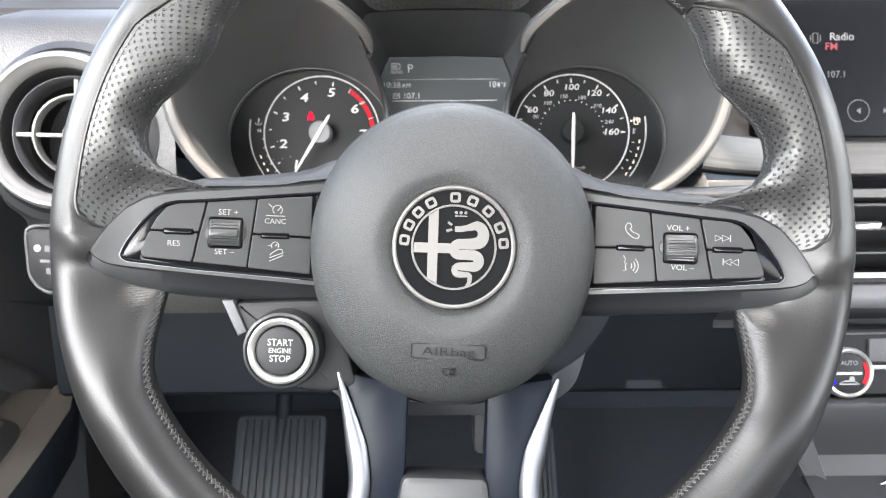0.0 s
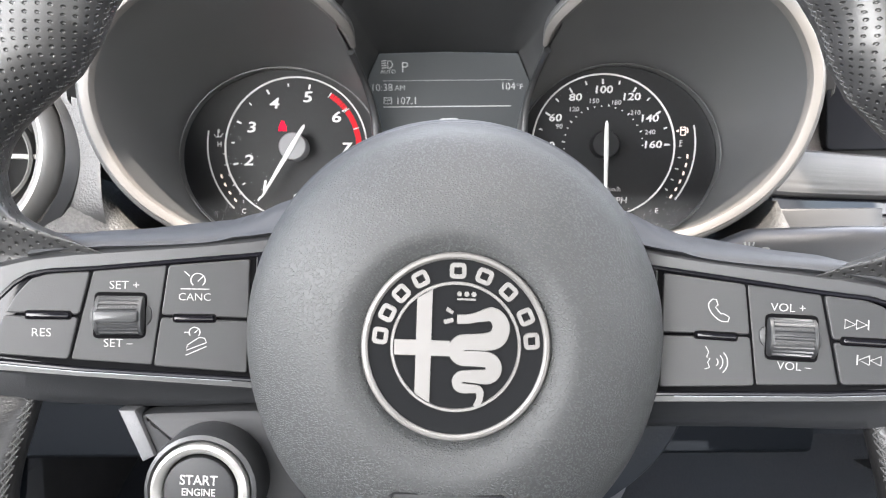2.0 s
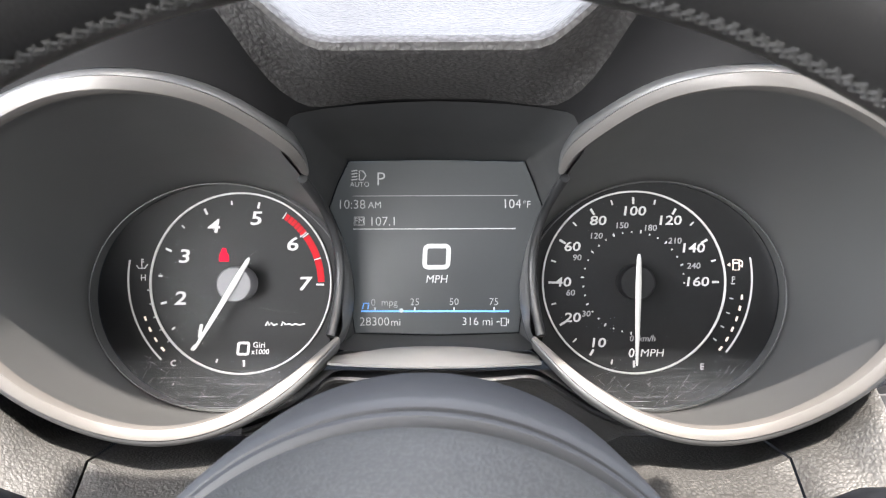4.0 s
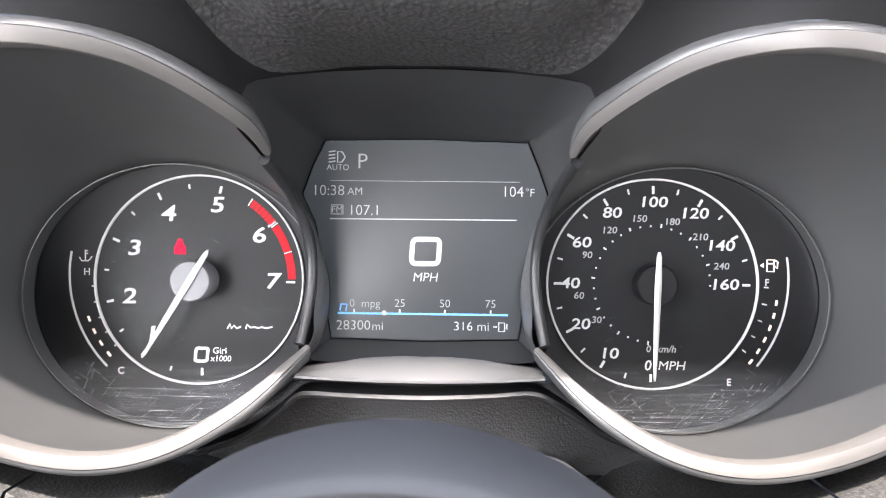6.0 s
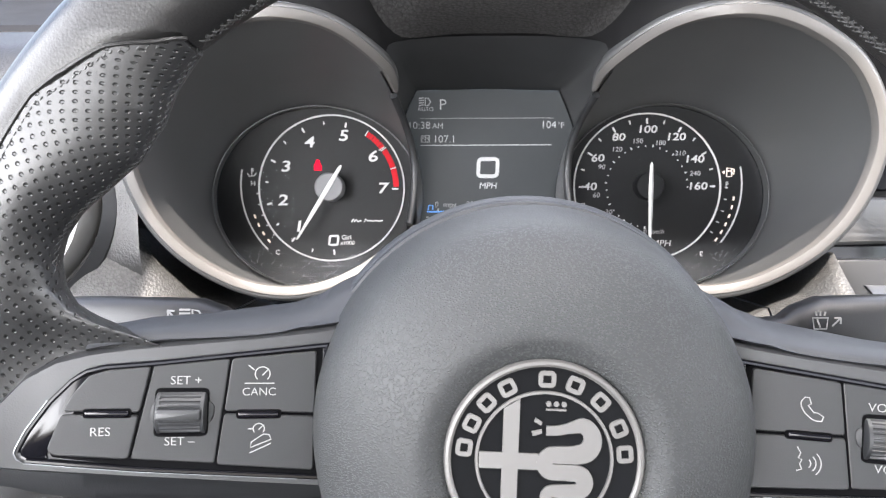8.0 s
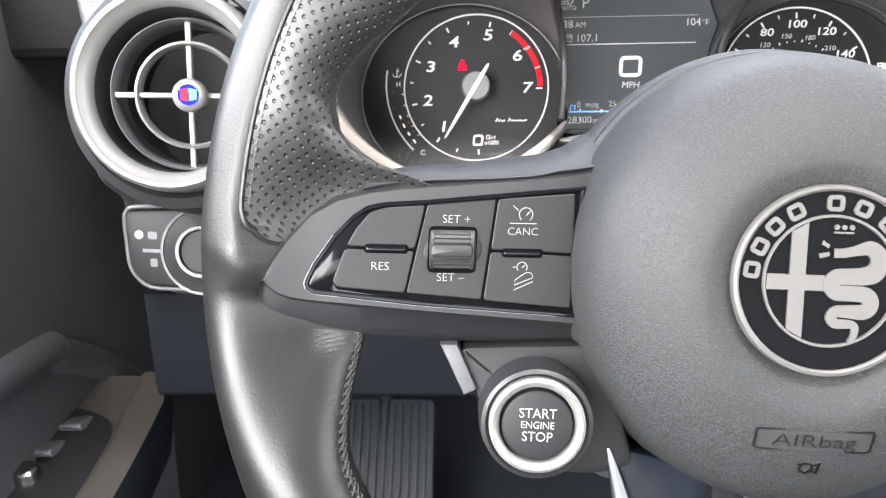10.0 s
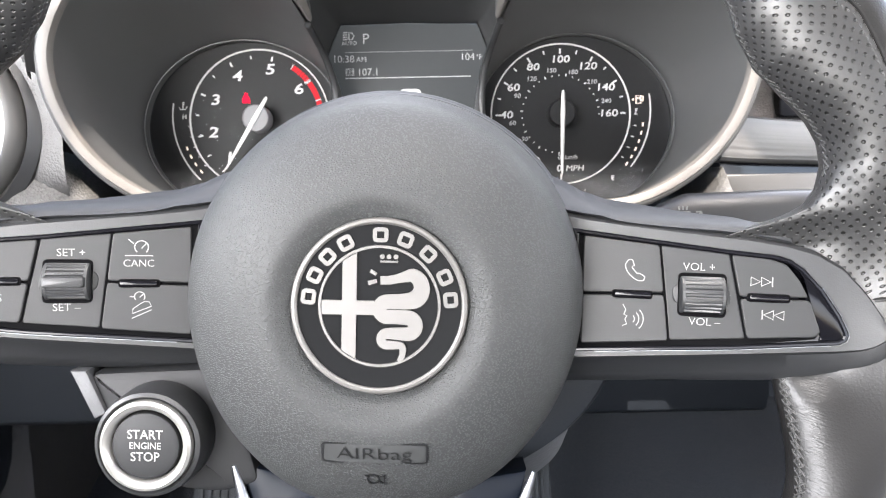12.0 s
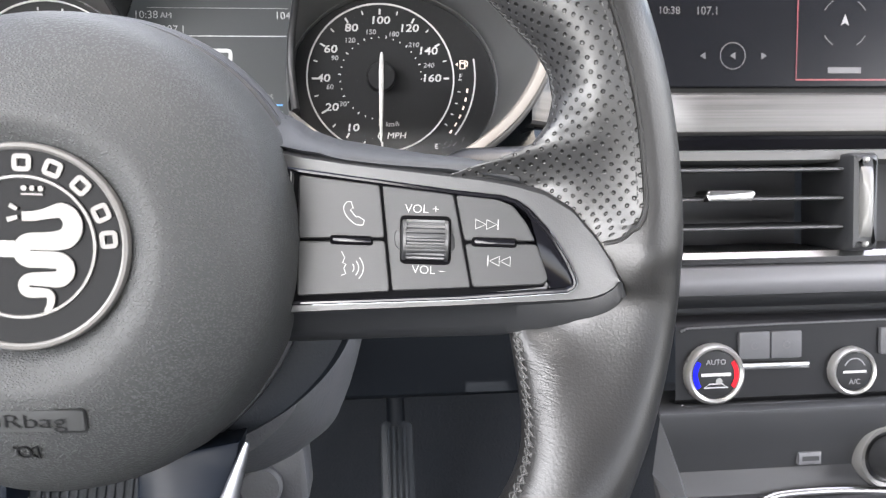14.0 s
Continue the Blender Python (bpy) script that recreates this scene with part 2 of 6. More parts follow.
bsdf(M_PERF).inputs["Specular IOR Level"].default_value = 0.42
_uv = M_PERF.node_tree.nodes.new("ShaderNodeUVMap")
_sep = M_PERF.node_tree.nodes.new("ShaderNodeSeparateXYZ")
link(M_PERF, _uv.outputs["UV"], _sep.inputs["Vector"])


def maths(m, op, a, b=None, c=None):
    n = m.node_tree.nodes.new("ShaderNodeMath")
    n.operation = op
    for i, v in enumerate((a, b, c)):
        if v is None:
            continue
        if isinstance(v, (int, float)):
            n.inputs[i].default_value = v
        else:
            link(m, v, n.inputs[i])
    return n.outputs[0]


def dots(m, sx, sy, ox, oy, step):
    """Distance in metres to the nearest point of a square grid."""
    def off(s, o):
        f = maths(m, "FRACT", maths(m, "MULTIPLY_ADD", s, 1 / step, o))
        return maths(m, "MULTIPLY", maths(m, "SUBTRACT", f, 0.5), step)
    x, y = off(sx, ox), off(sy, oy)
    return maths(m, "SQRT", maths(m, "ADD", maths(m, "MULTIPLY", x, x), maths(m, "MULTIPLY", y, y)))


STEP = 0.0039
_wob = node(M_PERF, "ShaderNodeTexNoise", Scale=120.0, Detail=1.0)
link(M_PERF, _uv.outputs["UV"], _wob.inputs["Vector"])
_w = maths(M_PERF, "MULTIPLY", maths(M_PERF, "SUBTRACT", _wob.outputs["Fac"], 0.5), 0.0011)
_u, _vv = maths(M_PERF, "ADD", _sep.outputs[0], _w), maths(M_PERF, "ADD", _sep.outputs[1], _w)
_d = maths(M_PERF, "MINIMUM", dots(M_PERF, _u, _vv, 0, 0, STEP), dots(M_PERF, _u, _vv, 0.5, 0.5, STEP))
_hole = node(M_PERF, "ShaderNodeMapRange", From_Min=0.00028, From_Max=0.00066, To_Min=0.0, To_Max=1.0)
link(M_PERF, _d, _hole.inputs["Value"])
_mix = M_PERF.node_tree.nodes.new("ShaderNodeMix")
_mix.data_type = "RGBA"
_mix.inputs[6].default_value = (0.003, 0.003, 0.003, 1)
_mix.inputs[7].default_value = (0.0150, 0.0150, 0.0153, 1)
link(M_PERF, _hole.outputs["Result"], _mix.inputs[0])
link(M_PERF, _mix.outputs[2], bsdf(M_PERF).inputs["Base Color"])
_hole.interpolation_type = "SMOOTHSTEP"
_b = bump(M_PERF, _hole.outputs["Result"], 1.0, 0.0008)
_g = node(M_PERF, "ShaderNodeTexNoise", Scale=900.0, Detail=3.0)
link(M_PERF, coords(M_PERF), _g.inputs["Vector"])
bump(M_PERF, _g.outputs["Fac"], 0.5, 0.00014, _b)

# clear lens over the dials
M_GLASS = bpy.data.materials.new("clear lens")
M_GLASS.use_nodes = True
_nt = M_GLASS.node_tree
_nt.nodes.remove(_nt.nodes["Principled BSDF"])
_tr = _nt.nodes.new("ShaderNodeBsdfTransparent")
_tr.inputs["Color"].default_value = (0.93, 0.93, 0.93, 1)
_gl = _nt.nodes.new("ShaderNodeBsdfGlossy")
_gl.inputs["Roughness"].default_value = 0.06
_fr = _nt.nodes.new("ShaderNodeFresnel")
_fr.inputs["IOR"].default_value = 1.06
_mx = _nt.nodes.new("ShaderNodeMixShader")
_nt.links.new(_fr.outputs[0], _mx.inputs[0])
_nt.links.new(_tr.outputs[0], _mx.inputs[1])
_nt.links.new(_gl.outputs[0], _mx.inputs[2])
# wiping marks and dust; the sun's sheen is painted in along the low edge
_vec = coords(M_GLASS)
_xyz = _nt.nodes.new("ShaderNodeSeparateXYZ")
_nt.links.new(_vec, _xyz.inputs["Vector"])
_low = node(M_GLASS, "ShaderNodeMapRange", From_Min=0.056, From_Max=0.026, To_Min=0.0, To_Max=1.0)
_nt.links.new(_xyz.outputs[2], _low.inputs["Value"])
_marks = None
for _turn, _long in ((35, 420), (52, 700), (-28, 520), (8, 900)):
    _mp = _nt.nodes.new("ShaderNodeMapping")
    _mp.inputs["Rotation"].default_value = (0, radians(_turn), 0)
    _mp.inputs["Scale"].default_value = (35, 35, _long * 3)
    _nt.links.new(_vec, _mp.inputs["Vector"])
    _ns = node(M_GLASS, "ShaderNodeTexNoise", Scale=1.0, Detail=3.0)
    _nt.links.new(_mp.outputs["Vector"], _ns.inputs["Vector"])
    _cut = node(M_GLASS, "ShaderNodeMapRange", From_Min=0.60, From_Max=0.78, To_Min=0.0, To_Max=1.0)
    _nt.links.new(_ns.outputs["Fac"], _cut.inputs["Value"])
    _marks = _cut.outputs["Result"] if _marks is None else maths(M_GLASS, "MAXIMUM", _marks, _cut.outputs["Result"])
_film = maths(M_GLASS, "MULTIPLY", _low.outputs["Result"], maths(M_GLASS, "MULTIPLY_ADD", _marks, 0.75, 0.12))
_dust_sheen = _nt.nodes.new("ShaderNodeBsdfDiffuse")
_dust_sheen.inputs["Color"].default_value = (0.42, 0.43, 0.45, 1)
_mx2 = _nt.nodes.new("ShaderNodeMixShader")
_nt.links.new(_film, _mx2.inputs[0])
_nt.links.new(_mx.outputs[0], _mx2.inputs[1])
_nt.links.new(_dust_sheen.outputs[0], _mx2.inputs[2])
_nt.links.new(_mx2.outputs[0], _nt.nodes["Material Output"].inputs["Surface"])


# ---------------------------------------------------------------- mesh helpers
def root(name, label, category, m=RIG, group="", kind=""):
    ob = new(name)
    ob.empty_display_size = 0.02
    ob.matrix_basis = m
    return tagged(ob, label, category, group, kind)


def part(name, bm, mat, parent=None, label="", smooth=True, m=None):
    """One bmesh as one mesh object: under a thing or part, or by itself in the setting."""
    bmesh.ops.recalc_face_normals(bm, faces=bm.faces[:])
    me = bpy.data.meshes.new(name)
    bm.to_mesh(me)
    bm.free()
    for p in me.polygons:
        p.use_smooth = smooth
    if smooth:
        me.set_sharp_from_angle(angle=radians(38))
    me.materials.append(mat)
    ob = new(name, me)
    ob.parent = parent
    if m is not None:
        ob.matrix_basis = m
    elif parent is None:
        ob.matrix_basis = RIG
    return tagged(ob, label)


def setting(name, bm, mat, label, smooth=True, category=""):
    return tagged(part(name, bm, mat, None, label, smooth), category=category or name.split("_")[0], kind="structure")


def loft(rings, closed=True, caps=(False, False), bm=None, loop=False):
    """A skin over rings of points; closed: each ring runs round; loop: the last ring joins the first."""
    bm = bm or bmesh.new()
    rows = [[bm.verts.new(p) for p in ring] for ring in rings]
    n = len(rows[0])
    pairs = list(zip(rows, rows[1:])) + ([(rows[-1], rows[0])] if loop else [])
    for a, b in pairs:
        for i in range(n if closed else n - 1):
            j = (i + 1) % n
            try:
                bm.faces.new((a[i], a[j], b[j], b[i]))
            except ValueError:
                pass
    if caps[0]:
        bm.faces.new(rows[0])
    if caps[1]:
        bm.faces.new(rows[-1])
    return bm


def lathe(profile, cx=0.0, cz=0.0, n=96, sx=1.0, top=1.0, low=1.0, bm=None, caps=(False, False), tilt=None):
    """Turns (radius, y) pairs about the y axis through (cx, cz)."""
    rings = []
    for r, y in profile:
        ring = []
        for k in range(n):
            a = 2 * math.pi * k / n
            s = math.sin(a)
            p = Vector((r * sx * math.cos(a), y, r * s * (top if s > 0 else low)))
            ring.append((tilt @ p if tilt else p) + Vector((cx, 0, cz)))
        rings.append(ring)
    return loft(rings, True, caps, bm)


def inset(pts, d):
    """Moves a closed outline inwards by d."""
    area = sum(a[0] * b[1] - b[0] * a[1] for a, b in zip(pts, pts[1:] + pts[:1]))
    sg = 1 if area > 0 else -1
    out = []
    n = len(pts)
    for i in range(n):
        p, q, r = Vector(pts[i - 1]), Vector(pts[i]), Vector(pts[(i + 1) % n])
        e1, e2 = (q - p).normalized(), (r - q).normalized()
        n1, n2 = Vector((-e1.y, e1.x)) * sg, Vector((-e2.y, e2.x)) * sg
        m = n1 + n2
        m = m / max(0.35, m.dot(n1)) if m.length > 1e-6 else n1
        out.append(tuple(q + m * d))
    return out


def rounded(pts, radius, n=4):
    """A closed outline with its corners rounded."""
    out = []
    c = len(pts)
    for i in range(c):
        p, q, r = Vector(pts[i - 1]), Vector(pts[i]), Vector(pts[(i + 1) % c])
        k = min(radius, (p - q).length * 0.45, (r - q).length * 0.45)
        a, b = q + (p - q).normalized() * k, q + (r - q).normalized() * k
        for j in range(n + 1):
            t = j / n
            out.append(tuple(a * (1 - t) ** 2 + q * 2 * t * (1 - t) + b * t * t))
    return out


def prism(pts, y0, y1, edge=0.0006, warp=None, bm=None):
    """A plate with the outline pts in x and z, its front at y0 with a bevelled edge, its back at y1."""
    w = warp or (lambda x, z: 0.0)
    small = inset(pts, edge)
    mid = inset(pts, edge * 0.3)

    def ring(q, y):
        return [(x, y + w(x, z), z) for x, z in q]
    bm = loft([ring(pts, y1), ring(pts, y0 + edge), ring(mid, y0 + edge * 0.3), ring(small, y0)], True, (True, True), bm)
    return bm


def tube(path, r, n=10, flat=1.0, caps=True, bm=None, closed=False):
    """A round bar along a 3D path; r is one radius or one for each point; flat squeezes it along y."""
    path = [Vector(p) for p in path]
    rings = []
    for i, p in enumerate(path):
        if closed:
            d = path[(i + 1) % len(path)] - path[i - 1]
        else:
            d = path[min(i + 1, len(path) - 1)] - path[max(i - 1, 0)]
        d.normalize()
        ref = Vector((0, 1, 0)) if abs(d.y) < 0.9 else Vector((0, 0, 1))
        a = d.cross(ref).normalized()
        b = a.cross(d).normalized()
        rr = r[i] if isinstance(r, (list, tuple)) else r
        rings.append([p + a * rr * math.cos(2 * math.pi * k / n) + b * rr * flat * math.sin(2 * math.pi * k / n) for k in range(n)])
    return loft(rings, True, (False, False) if closed else (caps, caps), bm, loop=closed)


def spline(points, n=8, closed=False):
    """A smooth curve through points."""
    P = [Vector(p) for p in points]
    out = []
    c = len(P)
    for i in range(c if closed else c - 1):
        if closed:
            a, b, d, e = P[i - 1], P[i], P[(i + 1) % c], P[(i + 2) % c]
        else:
            a, b, d, e = P[max(i - 1, 0)], P[i], P[i + 1], P[min(i + 2, c - 1)]
        for k in range(n):
            t = k / n
            out.append(0.5 * (2 * b + (d - a) * t + (2 * a - 5 * b + 4 * d - e) * t * t + (3 * b - a - 3 * d + e) * t ** 3))
    if not closed:
        out.append(P[-1])
    return out


def strokes(lines, width, y=0.0, warp=None, bm=None, depth=0.00012):
    """Flat ribbons along 2D lines in x and z."""
    bm = bm or bmesh.new()
    w = warp or (lambda x, z: 0.0)
    for line in lines:
        P = [Vector(p) for p in line]
        left, right = [], []
        for i, p in enumerate(P):
            loop = (P[0] - P[-1]).length < 1e-7
            d = (P[min(i + 1, len(P) - 1)] - P[max(i - 1, 0)])
            if loop and i in (0, len(P) - 1):
                d = P[1] - P[-2]
            d.normalize()
            m = Vector((-d.y, d.x)) * width / 2
            left.append(p + m)
            right.append(p - m)
        rows = [[bm.verts.new((q.x, y + w(q.x, q.y) + o, q.y)) for q in side] for side, o in ((left, 0), (right, 0), (right, depth), (left, depth))]
        for i in range(len(P) - 1):
            bm.faces.new((rows[0][i], rows[0][i + 1], rows[1][i + 1], rows[1][i]))
            bm.faces.new((rows[1][i], rows[1][i + 1], rows[2][i + 1], rows[2][i]))
            bm.faces.new((rows[3][i], rows[3][i + 1], rows[0][i + 1], rows[0][i]))
        for i in (0, -1):
            bm.faces.new((rows[0][i], rows[1][i], rows[2][i], rows[3][i]))
    return bm


def fill(outlines, y=0.0, warp=None, bm=None, depth=0.00012):
    """Flat filled shapes, a little thick."""
    bm = bm or bmesh.new()
    w = warp or (lambda x, z: 0.0)
    for pts in outlines:
        a = [bm.verts.new((x, y + w(x, z), z)) for x, z in pts]
        b = [bm.verts.new((x, y + depth + w(x, z), z)) for x, z in pts]
        bm.faces.new(a)
        for i in range(len(a)):
            j = (i + 1) % len(a)
            bm.faces.new((a[i], a[j], b[j], b[i]))
    return bm


def arc(cx, cz, r, a0, a1, n=24, rz=None):
    rz = rz or r
    return [(cx + r * math.cos(radians(a0 + (a1 - a0) * k / n)), cz + rz * math.sin(radians(a0 + (a1 - a0) * k / n))) for k in range(n + 1)]


def ring_band(cx, cz, r0, r1, a0, a1, n=48):
    """A band between two radii as an outline."""
    return arc(cx, cz, r1, a0, a1, n) + arc(cx, cz, r0, a1, a0, n)


def letters(body, size, x, y, z, parent, mat, name="lettering", bold=0.0, shear=0.0, turn=0.0, wide=1.0, warp=None, align="CENTER"):
    """Raised flat lettering that faces the driver, its middle at (x, y, z)."""
    cu = bpy.data.curves.new(name, "FONT")
    cu.body, cu.size, cu.align_x, cu.align_y = body, size, align, "CENTER"
    cu.shear, cu.offset, cu.extrude = shear, bold * size, 0.00005
    cu.resolution_u = 3
    ob = bpy.data.objects.new(name, cu)
    scene.collection.objects.link(ob)
    deps = bpy.context.evaluated_depsgraph_get()
    me = bpy.data.meshes.new_from_object(ob.evaluated_get(deps))
    bpy.data.objects.remove(ob)
    bpy.data.curves.remove(cu)
    me.transform(pose(x, y, z) @ pose(0, 0, 0, 0, turn, 0) @ pose(0, 0, 0, 90, 0, 0) @ Matrix.Diagonal((wide, 1, 1, 1)))
    if warp:
        for v in me.vertices:
            v.co.y += warp(v.co.x, v.co.z)
    me.materials.clear()
    me.materials.append(mat)
    out = new(name, me)
    out.parent = parent
    return out


def resample(curve, n):
    L = [0.0]
    for a, b in zip(curve, curve[1:]):
        L.append(L[-1] + (b - a).length)
    out, j = [], 0
    for k in range(n):
        t = L[-1] * k / (n - 1)
        while j < len(L) - 2 and L[j + 1] < t:
            j += 1
        f = (t - L[j]) / max(1e-9, L[j + 1] - L[j])
        out.append(curve[j].lerp(curve[j + 1], f))
    return out


def box(x0, x1, y0, y1, z0, z1, edge=0.002):
    return prism([(x0, z0), (x1, z0), (x1, z1), (x0, z1)], y0, y1, edge)


# ---------------------------------------------------------------- steering wheel
WHEEL = RIG @ pose(0, 0, 0, 0, 2.4, 0)


def spoke_depth(x, z):
    """How far back the side spokes' face lies; their tips curl towards the driver."""
    a = abs(x)
    return 0.0462 - 0.215 * a - 8.0 * max(0.0, a - 0.141) ** 2


def cell_depth(x, z):
    """The flat face on which the controls sit."""
    return 0.0462 - 0.215 * abs(x)


def ease(a, b, t):
    t = min(1, max(0, t))
    return a + (b - a) * t * t * (3 - 2 * t)


def inner_radius(deg):
    """The rim's inner outline: thicker thumb rests, flaring into the side spokes."""
    a = abs(((deg + 90) % 360) - 90)
    a = abs(180 - a) if a > 90 else a
    low = ((deg % 360) > 180)
    if low:
        return ease(0.1310, 0.1462, (a - 7) / 20)
    return float(np.interp(a, (0, 11.4, 12.1, 12.6, 13.5, 15.3, 18.0, 20.8, 24, 28, 33, 38, 42, 47.5, 55), (0.1120, 0.1120, 0.1190, 0.1295, 0.1378, 0.1432, 0.1468, 0.1477, 0.1460, 0.1418, 0.1380, 0.1390, 0.1430, 0.1462, 0.1455)))


RIM_C, RIM_H = 0.1620, 0.0173


def rim_point(deg, phi, lift=0.0):
    r_in = inner_radius(deg)
    s, k = math.sin(radians(phi)), math.cos(radians(phi))
    a = abs(((deg + 90) % 360) - 90)
    a = abs(180 - a) if a > 90 else a
    up = deg % 360 < 180
    # below the spokes the inner side is a flatter facet
    q = 0.86 if up or k >= 0 else 0.86 + 0.2 * ease(0, 1, (a - 2) / 6)
    rc = RIM_C - 0.45 * max(0.0, 0.1462 - r_in) if deg % 360 > 180 else RIM_C
    rr = rc + (RIM_C + RIM_H - rc + lift) * k ** q if k >= 0 else rc - (rc - r_in + lift) * (-k) ** q
    t = radians(deg)
    # flattened towards the side spokes, which lie over it
    flat = ease(1, 0, (a - 5) / 24)
    mid = 0.0170 + 0.0030 * flat
    y = mid - (0.0160 - (0.0030 * flat if s > 0 else 0.0) + lift) * math.copysign(abs(s) ** q, s)
    # above the spokes the leather flares inwards, flush with their face; beside them it hollows out
    near = (ease(1, 0, (a - 8) / 20) if up else 0.0) * ease(0, 1, (0.1530 - rr) / 0.014)
    y += near * max(0.0, spoke_depth(rr, 0) + ease(0.004, -0.0012, (a - 8) / 5) - y)
    if not up:
        y += 0.010 * ease(0, 1, (a - 1) / 4) * ease(1, 0, (a - 7) / 24) * ease(0, 1, (0.1785 - rr) / 0.030)
    hollow = ease(1, 0, (a - 3) / 14) * ease(0, 1, (0.1690 - rr) / 0.017) if up else max(ease(1, 0, (a - 3) / 3) * ease(0, 1, (0.1690 - rr) / 0.017), ease(1, 0, (a - 6) / 7) * ease(0, 1, (0.1540 - rr) / 0.016))
    y += hollow * max(0.0, spoke_depth(rr, 0) + (0.0030 if up else ease(0.0035, 0.0100, (a - 4) / 4)) - y)
    return Vector((rr * math.cos(t), y, rr * math.sin(t)))


def rim_patch(d0, d1, p0, p1, nd, npp, lift=0.0, seam=0.0, ends=True):
    bm = bmesh.new()
    uv = bm.loops.layers.uv.new("UVMap")
    closed = not callable(p0) and not callable(p1) and abs(p1 - p0) >= 360
    rows, tex = [], []
    for i in range(nd + 1):
        d = d0(i / nd) if callable(d0) else d0 + (d1 - d0) * i / nd
        row, tx = [], []
        q0, q1 = (p(d) if callable(p) else p for p in (p0, p1))
        for j in range(npp if closed else npp + 1):
            p = q0 + (q1 - q0) * j / npp
            edge = min(*((99, 99) if closed else (j, npp - j)), *((i, nd - i) if ends else (99, 99)))
            row.append(bm.verts.new(rim_point(d, p, lift - (seam if edge == 0 else 0))))
            run = 0.0 if j == 0 else run + (row[-1].co - row[-2].co).length
            tx.append((radians(d) * 0.152, run))
        rows.append(row)
        tex.append(tx)
    for i in range(nd):
        m = len(rows[i])
        for j in range(m if closed else m - 1):
            k = (j + 1) % m
            f = bm.faces.new((rows[i][j], rows[i][k], rows[i + 1][k], rows[i + 1][j]))
            for lp, (u, v) in zip(f.loops, (tex[i][j], tex[i][k], tex[i + 1][k], tex[i + 1][j])):
                lp[uv].uv = (u, v)
    return bm


def stitch(bm, d, phi, dd, dp, r=0.00036):
    """One thread across the seam."""
    pts = [rim_point(d + dd * (t - 0.5), phi + dp * (t - 0.5), 0.00005 + 0.0003 * math.sin(math.pi * t)) for t in (0, 0.25, 0.5, 0.75, 1)]
    tube(pts, r, 5, 1.0, True, bm)


wheel = root("steering_wheel", "black leather three-spoke steering wheel with perforated grips", "steering wheel", WHEEL)
part("rim_cover", rim_patch(178.7, 361.3, 0, 360, 156, 40), M_LEATHER, wheel, "worn smooth black leather")
part("rim_cover", rim_patch(47.2, 132.8, 0, 360, 80, 40), M_RIM, wheel, "smooth black leather")
GRIP1 = 262


def grip_edge(deg):
    """Where on the rim the perforated leather begins: an even radius, rounded in at the spoke."""
    a = deg if deg < 90 else 180 - deg
    w = min(1.0, max(0.0, (5.8 - a) / 4.6))
    r = float(np.interp(a, (0, 33, 36, 41, 44.5, 47.2), (0.1650, 0.1650, 0.1628, 0.1580, 0.1507, 0.1475))) - 0.0105 * (1 - math.sqrt(max(0.0, 1 - w * w)))
    k = max(-0.98, (r - RIM_C) / (RIM_H if r > RIM_C else RIM_C - inner_radius(deg)))
    return math.degrees(math.acos(math.copysign(abs(k) ** (1 / 0.86), k)))


def span(left):
    """Even steps along the grip, closer at the spoke's end."""
    def go(t):
        a = 1.22 + 46.0 * (t * 0.35 + 0.65 * t * t) if t < 1 else 47.2
        return 180 - a if left else a
    return go


for left in (False, True):
    go = span(left)
    part("grip", rim_patch(go, 0, grip_edge, GRIP1, 150, 48, 0.0003, 0.0016), M_PERF, wheel, "perforated black leather grip")
    part("rim_edge", rim_patch(go, 0, GRIP1 - 360, grip_edge, 150, 26, 0.0, 0.0010, False), M_RIM, wheel, "smooth black leather")
    bm = bmesh.new()
    tube([rim_point(go(k / 90), grip_edge(go(k / 90)) + 1.0, 0.0) for k in range(91)], 0.0007, 6, 1.0, True, bm)
    part("seam_piping", bm, M_RIM, wheel)
    bm = bmesh.new()
    for k in range(58):
        d = 5.5 + 39 * k / 57
        stitch(bm, 180 - d if left else d, grip_edge(d) + 7.0, 0.45, 0.0, 0.00028)
    tagged(part("stitching", bm, M_THREAD, wheel), kind="stuff")

# hand-sewn seams along the inner side of the rim: crossed threads over a drawn-in joint
for d0, d1, phi, pitch, wide, thick in ((-10.5, -76, 160, 0.98, 15, 0.00034), (190.5, 256, 160, 0.98, 15, 0.00034), (48, 132, 176, 0.95, 11, 0.00028), (17, 47, 182, 0.95, 9, 0.00026), (163, 133, 182, 0.95, 9, 0.00026)):
    bm = bmesh.new()
    n = int(abs(d1 - d0) / pitch)
    rnd = random.Random(int(d0) + 3)
    for k in range(n):
        d = d0 + (d1 - d0) * (k + 0.5) / n
        for lean in (1, -1):
            stitch(bm, d + rnd.uniform(-0.08, 0.08), phi + rnd.uniform(-0.6, 0.6), lean * pitch * rnd.uniform(1.25, 1.5), wide * rnd.uniform(0.9, 1.1), thick)
    tube([rim_point(d0 + (d1 - d0) * k / 60, phi, -0.0003) for k in range(61)], 0.0006, 5, 1.0, True, bm)
    tagged(part("stitching", bm, M_THREAD, wheel, "black cross-stitched seam"), kind="stuff")

